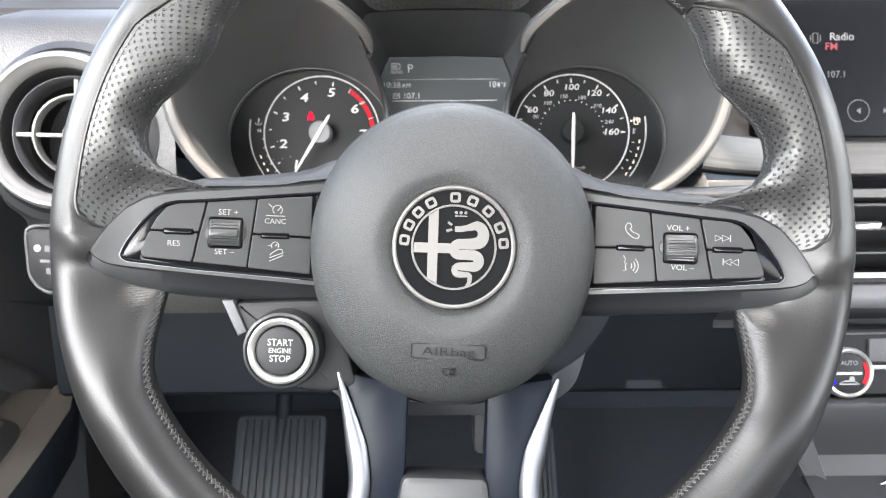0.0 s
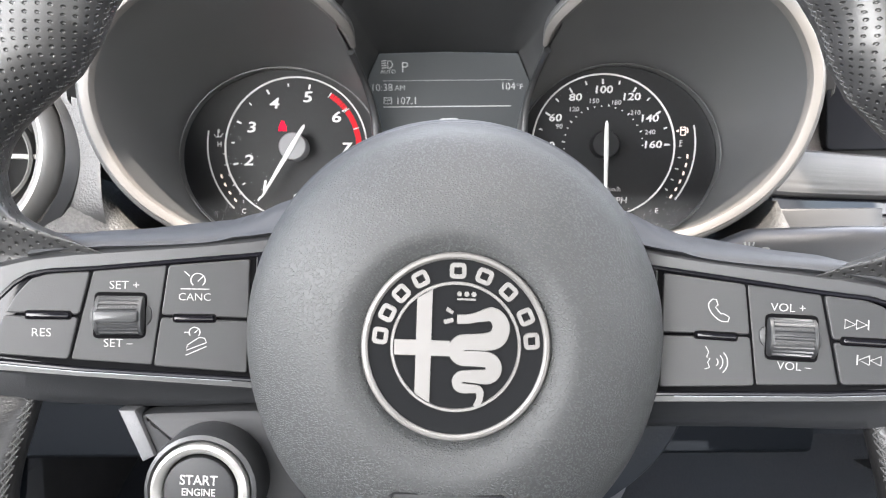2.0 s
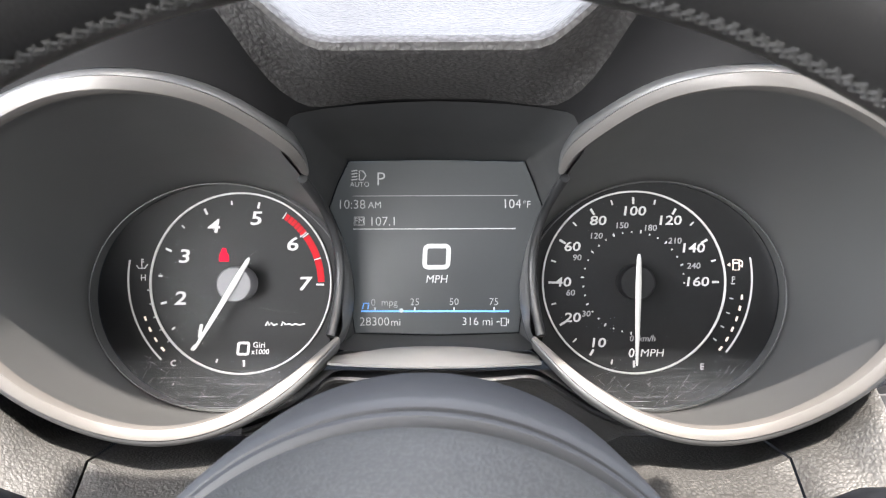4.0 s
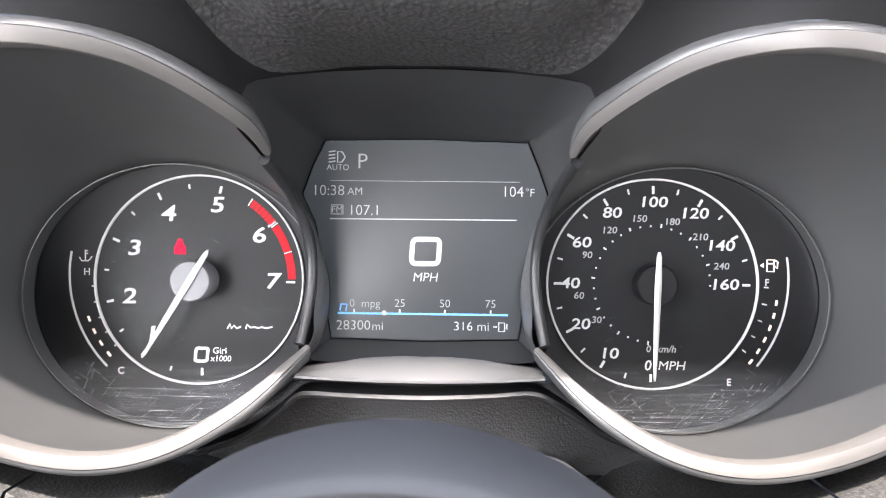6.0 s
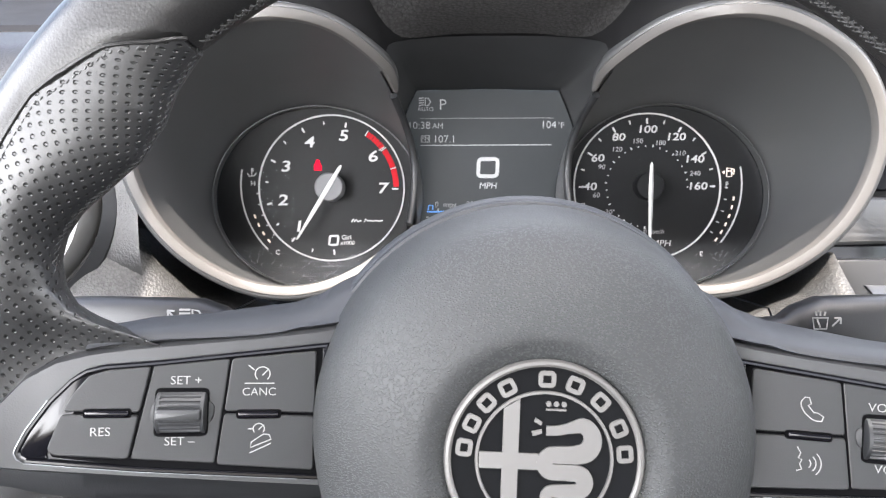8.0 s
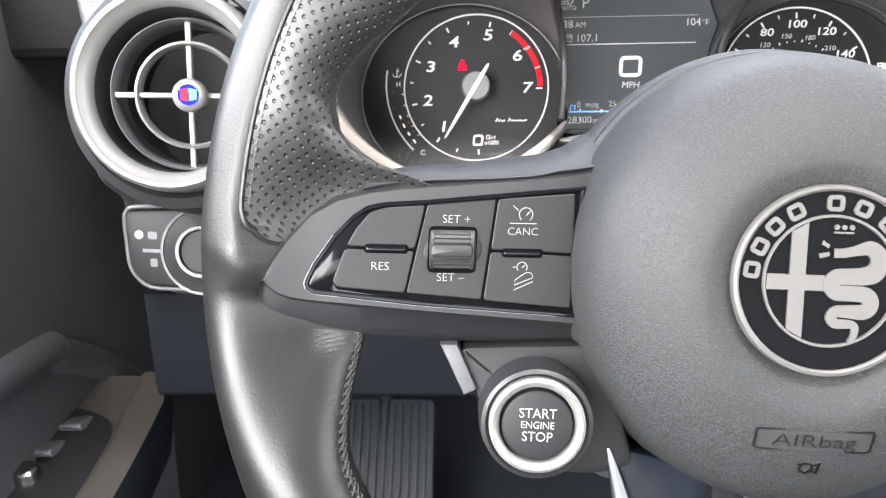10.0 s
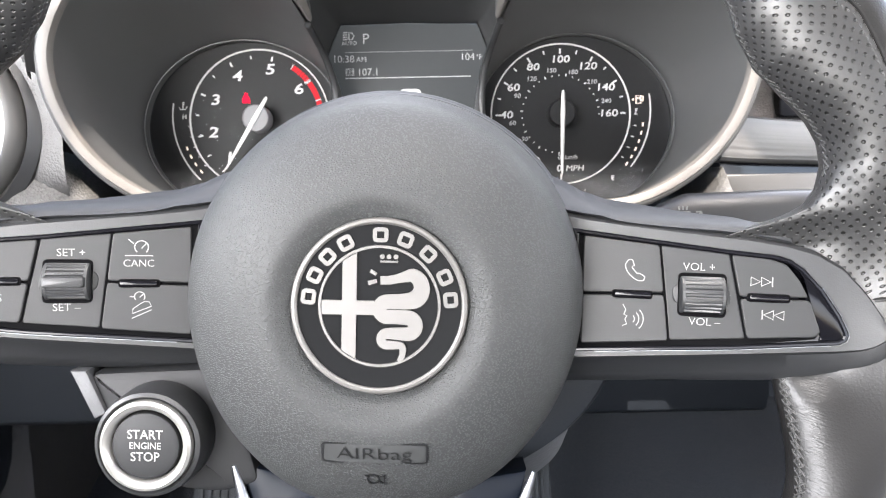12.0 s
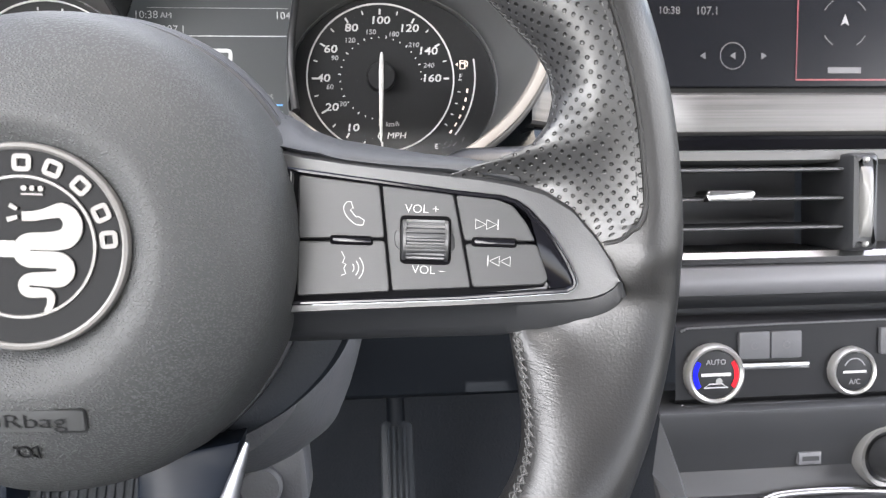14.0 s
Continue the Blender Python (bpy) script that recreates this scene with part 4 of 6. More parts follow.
# lower double spoke with bright edges
for s in (1, -1):
    o = [(0.0490, -0.0600), (0.0440, -0.0900), (0.0420, -0.1180), (0.0480, -0.1460), (0.0300, -0.1520), (0.0200, -0.1240), (0.0185, -0.1000), (0.0185, -0.0660)]
    part("lower_spoke", prism(mirrored(fine(o, 0.008), s), 0.0335, 0.048, 0.0015), M_STRUT, wheel, "dark satin lower spoke")
    e = spline([(0.0512 * s, 0.0320, -0.0600), (0.0455 * s, 0.0322, -0.0800), (0.0408 * s, 0.0318, -0.1000), (0.0400 * s, 0.0310, -0.1180), (0.0460 * s, 0.0300, -0.1460)], 8)
    part("spoke_edge", tube(e, [0.0008 + 0.0042 * min(1, k / 14) for k in range(len(e))], 10, 0.5), M_EDGE, wheel, "satin silver edge")
part("spoke_bridge", prism(rounded([(-0.0200, -0.1070), (0.0200, -0.1070), (0.0225, -0.1240), (0.0300, -0.1520), (-0.0300, -0.1520), (-0.0225, -0.1240)], 0.004), 0.0300, 0.046, 0.003), M_MATT, wheel, "satin black bridge")

# start button on its pod
pod = part("start_pod", prism(rounded([(-0.1010, -0.0290), (-0.0540, -0.0260), (-0.0420, -0.0660), (-0.0560, -0.0700), (-0.0700, -0.0690), (-0.0900, -0.0560)], 0.004), 0.0320, 0.050, 0.003), M_DUSK, wheel, "satin black pod")
# light on the pod's bevel, put in as a strip of paler colour
part("pod_edge", prism([(-0.1064, -0.0282), (-0.1008, -0.0281), (-0.0940, -0.0425), (-0.0981, -0.0447)], 0.0306, 0.048, 0.001), M_DOOR, pod, "bevelled edge, the light on it in its pale colour")
BX, BZ = -0.0754, -0.0490
start = part("start_button", lathe([(0.0, 0.0168), (0.0096, 0.0166), (0.0106, 0.0170), (0.0110, 0.0182), (0.0112, 0.0240)], BX, BZ, 64, caps=(False, True)), M_DUSK, wheel, "round black engine start button")
part("button_ring", lathe([(0.0113, 0.0200), (0.0115, 0.0180), (0.0124, 0.0164), (0.0136, 0.0158), (0.0146, 0.0166), (0.0149, 0.0200)], BX, BZ, 64), M_SILVER, start, "satin silver ring")
part("button_collar", lathe([(0.0149, 0.0190), (0.0158, 0.0176), (0.0170, 0.0184), (0.0177, 0.0230), (0.0182, 0.0400)], BX, BZ, 64), M_MATT, start, "black collar")
for body_text, size, dz in (("START", 0.0042, 0.0038), ("ENGINE", 0.0031, 0.0002), ("STOP", 0.0042, -0.0034)):
    letters(body_text, size, BX, 0.0163, BZ + dz, start, M_PRINT, "lettering", 0.008, 0, 0, 0.93)


# ---------------------------------------------------------------- instrument cluster
cluster = root("instrument_cluster", "twin-dial instrument cluster with silver bezels and a lit display", "instruments")
DIAL_Y, DIAL_R, DIAL_X, DIAL_Z = 0.278, 0.0455, 0.0977, 0.0872

BEZEL = [(0.0528, 0.2122, 0.1349), (0.0562, 0.1899, 0.1430), (0.0767, 0.1584, 0.1546), (0.1007, 0.1400, 0.1566), (0.1280, 0.1400, 0.1524), (0.1572, 0.1484, 0.1384), (0.1744, 0.1584, 0.1180), (0.1788, 0.1659, 0.0962),
         (0.1728, 0.1764, 0.0701), (0.1583, 0.1880, 0.0490), (0.1350, 0.2000, 0.0335), (0.1100, 0.2060, 0.0285), (0.0860, 0.2130, 0.0330), (0.0640, 0.2280, 0.0455), (0.0450, 0.2480, 0.0630)]
INNER = [(0.0440, 0.2560, 0.0760), (0.0435, 0.2610, 0.0920), (0.0450, 0.2540, 0.1110)]


def tick(owner, cx, cz, deg, r0, r1, w, y):
    c, s_ = math.cos(radians(deg)), math.sin(radians(deg))
    pts = [(cx + r * c - o * s_, cz + r * s_ + o * c) for r, o in ((r0, -w / 2), (r1, -w / 2), (r1, w / 2), (r0, w / 2))]
    part("scale_mark", fill([pts], y, depth=0.0001), M_DIALW, owner, "", False)


def at(cx, cz, deg, r):
    return cx + r * math.cos(radians(deg)), cz + r * math.sin(radians(deg))


for s in (1, -1):
    front = spline(BEZEL + INNER, 8, True)
    front = [Vector((p.x * s, p.y, p.z)) for p in front]
    # bowl between bezel and dial: both outlines ordered by the angle about the dial's middle
    def turn_of(p):
        return math.atan2(p.z - 0.085, p.x * s - 0.105)
    loop = sorted(front, key=turn_of)
    outer, inner = [], []
    N = 120
    for k in range(N):
        a = -math.pi + 2 * math.pi * k / N
        ts = [turn_of(p) for p in loop]
        i = next((j for j in range(len(loop)) if ts[j] > a), 0)
        p, q = loop[i - 1], loop[i]
        t0, t1 = ts[i - 1], ts[i]
        if t1 < t0:
            t1 += 2 * math.pi
        aa = a if a >= t0 else a + 2 * math.pi
        f = min(1, max(0, (aa - t0) / max(1e-9, t1 - t0)))
        outer.append(p.lerp(q, f))
        c, sn = math.cos(a), math.sin(a)
        e = 1 / math.sqrt((c / 0.0640) ** 2 + (sn / 0.0560) ** 2)
        inner.append(Vector(((0.1050 + c * e) * s, 0.2770, 0.0810 + sn * e)))
    rings = []
    for f, bulge in ((0, 0), (0.12, 0.0006), (0.35, 0.0012), (0.65, 0.0010), (0.9, 0.0004), (1, 0)):
        ring = []
        for p, q in zip(outer, inner):
            m = p.lerp(q, f)
            d = Vector((m.x - 0.105 * s, 0, m.z - 0.083)).normalized()
            ring.append(m + d * bulge)
        rings.append(ring)
    name = "speedometer" if s > 0 else "rev_counter"
    dial = part(name, fill([[(p.x, p.z) for p in (inner if s > 0 else inner[::-1])]], DIAL_Y + 0.0004, depth=0.001), M_FACE, cluster, "round black dial with white numerals", False)
    part("bowl", loft(rings, True), M_BOWL, dial, "deep matt black bowl")
    arcp = [Vector((p.x * s, p.y, p.z)) for p in spline(BEZEL, 8)]
    n = len(arcp)
    faces, chamfer = [], []
    for k, p in enumerate(arcp):
        tan = (arcp[min(k + 1, n - 1)] - arcp[max(k - 1, 0)]).normalized()
        out = (p - Vector((0.108 * s, p.y, 0.092)))
        out = (out - tan * out.dot(tan)).normalized()
        fwd = out.cross(tan).normalized()
        fwd = fwd if fwd.y < 0 else -fwd
        w = min(1, 0.45 + k / 14, 0.45 + (n - 1 - k) / 16)
        def sec(a, f):
            return p + out * a * w + fwd * f
        faces.append([sec(-0.0027, -0.0050), sec(-0.0025, -0.0004), sec(-0.0021, 0.0004), sec(0.0000, 0.0011), sec(0.0020, 0.0011), sec(0.0022, 0.0004), sec(0.0022, -0.0040)])
        chamfer.append([sec(0.00215, -0.0020), sec(0.0023, 0.0006), sec(0.0034, 0.0004), sec(0.0048, -0.0010), sec(0.0056, -0.0060)])
    part("bezel", loft(faces, True, (True, True)), M_BEZEL, dial, "satin silver bezel")
    part("bezel_lip", loft(chamfer, False), M_BOWL, dial, "dark grey outer chamfer")
    cx, cz = DIAL_X * s, DIAL_Z
    part("dial_ring", lathe([(DIAL_R - 0.0009, DIAL_Y), (DIAL_R - 0.0007, DIAL_Y - 0.0012), (DIAL_R - 0.0001, DIAL_Y - 0.0012), (DIAL_R, DIAL_Y + 0.0004)], cx, cz, 120), M_DIALW, dial, "thin white ring")
    y = DIAL_Y + 0.0002
    if s < 0:
        ang = lambda v: 272 - 39 * v
        for v in range(0, 6):
            tick(dial, cx, cz, ang(v), 0.0383, 0.0415, 0.0011, y)
        tick(dial, cx, cz, ang(7), 0.0376, 0.0415, 0.0009, y)
        tick(dial, cx, cz, ang(6), 0.0376, 0.0415, 0.0009, y)
        for v in range(0, 5):
            tick(dial, cx, cz, ang(v + 0.5), 0.0395, 0.0415, 0.0008, y)
        for v in range(1, 8):
            r = 0.0315 if v != 5 else 0.0330
            x, z = at(cx, cz, ang(v), r)
            if v == 6:
                x, z = at(cx, cz, ang(6) - 1, 0.0320)
            if v == 1:
                x, z = at(cx, cz, ang(1) - 4, 0.0318)
            letters(str(v), 0.0094, x, y, z, dial, M_DIALW, "numeral", 0.014, 0.12, 0, 1.35)
        bm = bmesh.new()
        for k in range(6):
            fill([ring_band(cx, cz, 0.0384, 0.0418, 56 - 3.1 * k, 56 - 3.1 * k - 2.6, 4)], y, bm=bm)
        fill([ring_band(cx, cz, 0.0384, 0.0418, 35.4, 18.2, 12), ring_band(cx, cz, 0.0384, 0.0418, 17.0, 0.8, 12)], y, bm=bm)
        part("red_zone", bm, M_RED, dial, "red rev limit band", False)
        for a in (57, 36.4, 17.6):
            tick(dial, cx, cz, a, 0.0384, 0.0420, 0.0005, y)
        # zero, unit and the maker's script as a plain bar
        zx, zz = 0.0010 + cx, cz - 0.0325
        part("numeral", strokes([rounded([(zx - 0.0028, zz - 0.0028), (zx + 0.0024, zz - 0.0028), (zx + 0.0030, zz + 0.0028), (zx - 0.0022, zz + 0.0028)], 0.001) + [rounded([(zx - 0.0028, zz - 0.0028), (zx + 0.0024, zz - 0.0028), (zx + 0.0030, zz + 0.0028), (zx - 0.0022, zz + 0.0028)], 0.001)[0]]], 0.0013, y), M_DIALW, dial, "", False)
        letters("Giri", 0.0040, cx + 0.0090, y, cz - 0.0308, dial, M_DIALW, "lettering", 0.008)
        letters("x1000", 0.0036, cx + 0.0095, y, cz - 0.0342, dial, M_DIALW, "lettering", 0.010, 0.1)
        part("script_bar", strokes([[(cx + 0.0122, cz - 0.0212), (cx + 0.0134, cz - 0.0190), (cx + 0.0140, cz - 0.0210), (cx + 0.0152, cz - 0.0196), (cx + 0.0162, cz - 0.0210), (cx + 0.0182, cz - 0.0202)], [(cx + 0.0202, cz - 0.0212), (cx + 0.0208, cz - 0.0192), (cx + 0.0224, cz - 0.0206), (cx + 0.0240, cz - 0.0202), (cx + 0.0256, cz - 0.0208), (cx + 0.0272, cz - 0.0202), (cx + 0.0290, cz - 0.0208), (cx + 0.0318, cz - 0.0202)]], 0.0007, y), M_DIALW, dial, "white script mark", False)
        # belt warning lamp
        bx, bz = cx - 0.0085, cz + 0.0140
        part("warning_lamp", fill([[(bx - 0.0026, bz - 0.0030), (bx + 0.0026, bz - 0.0030), (bx + 0.0024, bz + 0.0002), (bx + 0.0012, bz + 0.0018), (bx + 0.0012, bz + 0.0034), (bx - 0.0008, bz + 0.0038), (bx - 0.0014, bz + 0.0022), (bx - 0.0024, bz + 0.0002)]], y), M_LAMP, dial, "lit red belt lamp", False)
        hub_mat, hub_y = M_HUBCAP, 0.2655
        n_deg, n_len, n_tail = 238.8, 0.0372, 0.0150
    else:
        ang = lambda v: 270 - 3.1 * v if v <= 10 else (239 - 2.9 * (v - 10) if v <= 20 else 210 - 1.5 * (v - 20))
        for v in (0, 10, 20, 40, 60, 80, 100, 120, 140, 160):
            tick(dial, cx, cz, ang(v), 0.0388, 0.0422, 0.0011, y)
        for v in (5, 15, 30, 50, 70, 90, 110, 130, 150):
            tick(dial, cx, cz, ang(v), 0.0398, 0.0422, 0.0008, y)
        for k in range(0, 27):
            tick(dial, cx, cz, 270 - 3.0 * 1 - 10.3 * k, 0.0246, 0.0254 if k % 3 else 0.0262, 0.0007, y)
        for v in (10, 20, 40, 60, 80, 100, 120, 140, 160):
            r = {160: 0.0310, 140: 0.0335, 40: 0.0352}.get(v, 0.0352)
            x, z = at(cx, cz, ang(v), r)
            letters(str(v), 0.0064, x, y, z, dial, M_DIALW, "numeral", 0.014, 0.1, 0, 1.3)
        for v, a, r in ((30, 213.5, 0.0284), (60, 189.5, 0.0318), (90, 156.4, 0.0306), (120, 129, 0.0296), (150, 101.8, 0.0287), (180, 73, 0.0281), (210, 45, 0.0289), (240, 15, 0.0307)):
            x, z = at(cx, cz, a, r)
            letters(str(v), 0.0041, x, y, z, dial, M_GREY, "numeral", 0.010, 0.1, 0, 1.1)
        letters("0", 0.0062, cx - 0.0014, y, cz - 0.0352, dial, M_DIALW, "numeral", 0.012, 0.12)
        letters("MPH", 0.0054, cx + 0.0088, y, cz - 0.0352, dial, M_DIALW, "lettering", 0.0, 0.15, 0, 1.1)
        letters("0", 0.0042, cx - 0.0012, y, cz - 0.0280, dial, M_GREY, "numeral", 0.008, 0.12)
        letters("km/h", 0.0042, cx + 0.0064, y, cz - 0.0280, dial, M_GREY, "lettering", 0.006, 0.2)
        hub_mat, hub_y = M_DARK, 0.2690
        n_deg, n_len, n_tail = 268.6, 0.0400, 0.0140
    # needle
    needle = part("needle", lathe([(0.0, hub_y), (0.0080, hub_y), (0.0086, hub_y + 0.0008), (0.0086, DIAL_Y + 0.0004)], cx, cz, 48), hub_mat if s < 0 else M_FACE, dial, "satin grey needle hub" if s < 0 else "black needle hub")
    dx, dz = math.cos(radians(n_deg)), math.sin(radians(n_deg))
    yn = hub_y - 0.0012
    rings = []
    for t, w in ((-n_tail, 0.0004), (-n_tail + 0.002, 0.0010), (0.0, 0.0014), (n_len * 0.5, 0.0011), (n_len - 0.002, 0.0006), (n_len, 0.0003)):
        c = Vector((cx + dx * t, yn, cz + dz * t))
        a = Vector((-dz, 0, dx)) * w
        rings.append([c + a, c + Vector((0, -0.0007, 0)), c - a, c - a + Vector((0, 0.0007, 0)), c + a + Vector((0, 0.0007, 0))])
    part("pointer", loft(rings, True, (True, True)), M_DIALW, needle, "white pointer", False)
    # side gauge
    gr = 0.0585 if s > 0 else 0.0555
    if s > 0:
        band = [at(cx, cz + 0.002, a, 0.0585) for a in [10 - 49 * k / 20 for k in range(21)]]
    else:
        band = [at(cx, cz + 0.002, 180 - a, 0.0565) for a in [10 - 55 * k / 20 for k in range(21)]]
    part("gauge_line", strokes([band], 0.0009, y), M_DIALW, dial, "", False)
    for k in range(5):
        a = (-1 if s > 0 else -4) - 8.6 * k
        a = a if s > 0 else 180 - a
        tick(dial, cx, cz, a, gr - 0.0105, gr - 0.0085, 0.0006, y)
    for k in range(6 if s > 0 else 4):
        a = (-8 - 5.9 * k) if s > 0 else (180 + 20 + 6.6 * k)
        x, z = at(cx, cz, a, gr - 0.0045)
        t = radians(a + 90)
        u, w = Vector((math.cos(t), math.sin(t))) * 0.0012, Vector((math.cos(t - math.pi / 2), math.sin(t - math.pi / 2))) * 0.0005
        o = Vector((x, z))
        part("gauge_segment", fill([[tuple(o - u - w), tuple(o + u - w), tuple(o + u + w), tuple(o - u + w)]], y, depth=0.0001), M_AMBER, dial, "lit warm white segment", False)
    if s > 0:
        letters("F", 0.0042, (0.1470, 0.0883)[0], y, (0.1470, 0.0883)[1], dial, M_DIALW, "lettering", 0.01)
        letters("E", 0.0042, (0.1313, 0.0452)[0], y, (0.1313, 0.0452)[1], dial, M_DIALW, "lettering", 0.01)
        fx, fz = (0.1489, 0.0958)
        part("pump_symbol", strokes([[(fx - 0.0020, fz - 0.0026), (fx - 0.0020, fz + 0.0024), (fx + 0.0010, fz + 0.0024), (fx + 0.0010, fz - 0.0026), (fx - 0.0020, fz - 0.0026)], [(fx + 0.0010, fz), (fx + 0.0024, fz - 0.0012), (fx + 0.0026, fz + 0.0014), (fx + 0.0016, fz + 0.0022)], [(fx - 0.0020, fz + 0.0008), (fx + 0.0010, fz + 0.0008)]], 0.0006, y), M_AMBER, dial, "", False)
        part("side_arrow", fill([[(fx - 0.0034, fz + 0.0010), (fx - 0.0034, fz - 0.0010), (fx - 0.0050, fz)]], y), M_AMBER, dial, "", False)
    else:
        letters("H", 0.0042, (-0.1466, 0.0901)[0], y, (-0.1466, 0.0901)[1], dial, M_DIALW, "lettering", 0.01)
        letters("C", 0.0042, (-0.1316, 0.0473)[0], y, (-0.1316, 0.0473)[1], dial, M_DIALW, "lettering", 0.01)
        fx, fz = (-0.1474, 0.0965)
        part("oil_symbol", strokes([[(fx - 0.0026, fz), (fx - 0.0016, fz - 0.0016), (fx + 0.0014, fz - 0.0016), (fx + 0.0030, fz + 0.0004)], [(fx, fz - 0.0014), (fx, fz + 0.0032)], [(fx, fz + 0.0028), (fx + 0.0012, fz + 0.0028)], [(fx, fz + 0.0016), (fx + 0.0012, fz + 0.0016)]], 0.0005, y), M_DIALW, dial, "", False)
    lens = part("lens", lathe([(0.0, 0.2640), (0.5, 0.2642), (0.8, 0.2650), (0.985, 0.2668)], 0, 0, 96), M_GLASS, dial, "clear scratched lens")
    lens.data.transform(pose(0.1050 * s, 0, 0.0810) @ Matrix.Diagonal((0.0640, 1, 0.0560, 1)))
    lens.visible_shadow = False
    rnd = random.Random(5 + s)
    hair = []
    for k in range(90):
        a = radians(rnd.uniform(236, 318))
        r = rnd.uniform(0.72, 0.96)
        x, z = (0.1050 + 0.0630 * r * math.cos(a)) * s, 0.0810 + 0.0551 * r * math.sin(a)
        d = a * 0.35 + radians((-52 if rnd.random() < 0.8 else 40) + rnd.uniform(-7, 7))
        ln = rnd.uniform(0.0008, 0.0042)
        hair.append([(x, z), (x + ln * math.cos(d), z + ln * math.sin(d))])
    tagged(part("scratches", strokes(hair, 0.00004, 0.2636, depth=0.00004), M_HAIR, lens, "fine scratches", False), kind="stuff")
    part("lens_edge", tube([Vector(((0.1050 + 0.0630 * math.cos(a)) * s, 0.2662, 0.0810 + 0.0551 * math.sin(a))) for a in [2 * math.pi * k / 96 for k in range(96)]], 0.00035, 5, 1.0, False, None, True), M_BOWL, dial, "thin edge of the lens")

# display between the dials
OUT = [(-0.0449, 0.1489), (-0.0001, 0.1497), (0.0448, 0.1484), (0.0493, 0.1376), (0.0537, 0.1252), (0.0490, 0.1126), (0.0458, 0.0968), (0.0437, 0.0783), (0.0413, 0.0615), (-0.0001, 0.0604), (-0.0418, 0.0615), (-0.0444, 0.0783), (-0.0460, 0.0968), (-0.0491, 0.1126), (-0.0549, 0.1252), (-0.0505, 0.1376)]
lcd = part("display", prism(OUT, 0.2880, 0.296, 0.0004), M_LCD, cluster, "dark lit driver display", False)
ly = 0.2876


def lt(body, size, p, mat=M_LCDW, bold=-0.009, shear=0.0, wide=1.0, align="CENTER"):
    letters(body, size, p[0], ly, p[1], lcd, mat, "display_text", bold, shear, 0, wide, None, align)


lt("P", 0.0096, (-0.0286, 0.1397))
lt("AUTO", 0.0036, (-0.0394, 0.1371))
hx, hz = (-0.0396, 0.1418)
part("lamp_symbol", strokes([[(hx, hz + 0.0024), (hx, hz - 0.0024), (hx + 0.0020, hz - 0.0022), (hx + 0.0034, hz), (hx + 0.0020, hz + 0.0022), (hx, hz + 0.0024)]] + [[(hx - 0.0040, hz + 0.0022 - 0.0015 * k), (hx - 0.0010, hz + 0.0026 - 0.0015 * k)] for k in range(4)], 0.0006, ly), M_LCDW, lcd, "", False)
lt("10:38", 0.0066, (-0.0436, 0.1268))
lt("AM", 0.0048, (-0.0317, 0.1265))
lt("104", 0.0066, (0.0382, 0.1268))
lt("\u00b0F", 0.0050, (0.0458, 0.1265))
lt("FM", 0.0042, (-0.0396, 0.1184))
part("fm_box", strokes([[(-0.0423, 0.1205), (-0.0370, 0.1205), (-0.0370, 0.1165), (-0.0423, 0.1165), (-0.0423, 0.1205)]], 0.0004, ly), M_LCDW, lcd, "", False)
lt("107.1", 0.0066, (-0.0275, 0.1181))
part("rule", strokes([[(-0.0428, 0.1144), (0.0400, 0.1144)]], 0.0005, ly), M_LCDW, lcd, "", False)
part("rule", strokes([[(-0.0428, 0.1313), (0.0413, 0.1313)]], 0.00025, ly), M_GREY, lcd, "", False)
zx, zz = (-0.0003, 0.1002)
o = rounded([(zx - 0.0062, zz - 0.0054), (zx + 0.0058, zz - 0.0054), (zx + 0.0064, zz + 0.0054), (zx - 0.0056, zz + 0.0054)], 0.0022)
part("speed_zero", strokes([o + [o[0]]], 0.0023, ly), M_LCDW, lcd, "large white zero", False)
lt("MPH", 0.0056, (-0.0003, 0.0886), M_LCDW, 0.0, 0.15)
part("economy_bar", strokes([[(-0.0389, 0.0725), (0.0366, 0.0723)]], 0.0009, ly), M_LCDB, lcd, "blue bar", False)
part("economy_symbol", strokes([[(-0.0381, 0.0736), (-0.0375, 0.0765), (-0.0349, 0.0765), (-0.0354, 0.0736)]], 0.0007, ly), M_LCDB, lcd, "", False)
bm = bmesh.new()
for u in (628, 705, 781, 858):
    px_, pz_ = (u - 748.3) * 0.0002638, (-0.1974, 0.0736)[1]
    fill([[(px_ - 0.0004, pz_ - 0.0008), (px_ + 0.0004, pz_ - 0.0008), (px_ + 0.0004, pz_ + 0.0008), (px_ - 0.0004, pz_ + 0.0008)]], ly, bm=bm)
fill([arc(*(-0.0183, 0.0728), 0.0011, 0, 340, 12)], ly - 0.0001, bm=bm)
part("economy_marks", bm, M_LCDW, lcd, "", False)
lt("0  mpg", 0.0050, (-0.0270, 0.0768), M_GREY)
lt("25", 0.0050, (-0.0114, 0.0770), M_GREY)
lt("50", 0.0050, (0.0086, 0.0770), M_GREY)
lt("75", 0.0050, (0.0289, 0.0770), M_GREY)
lt("28300", 0.0062, (-0.0320, 0.0670))
lt("mi", 0.0054, (-0.0212, 0.0667))
lt("316 mi", 0.0058, (0.0205, 0.0670))
fx, fz = (0.0342, 0.0670)
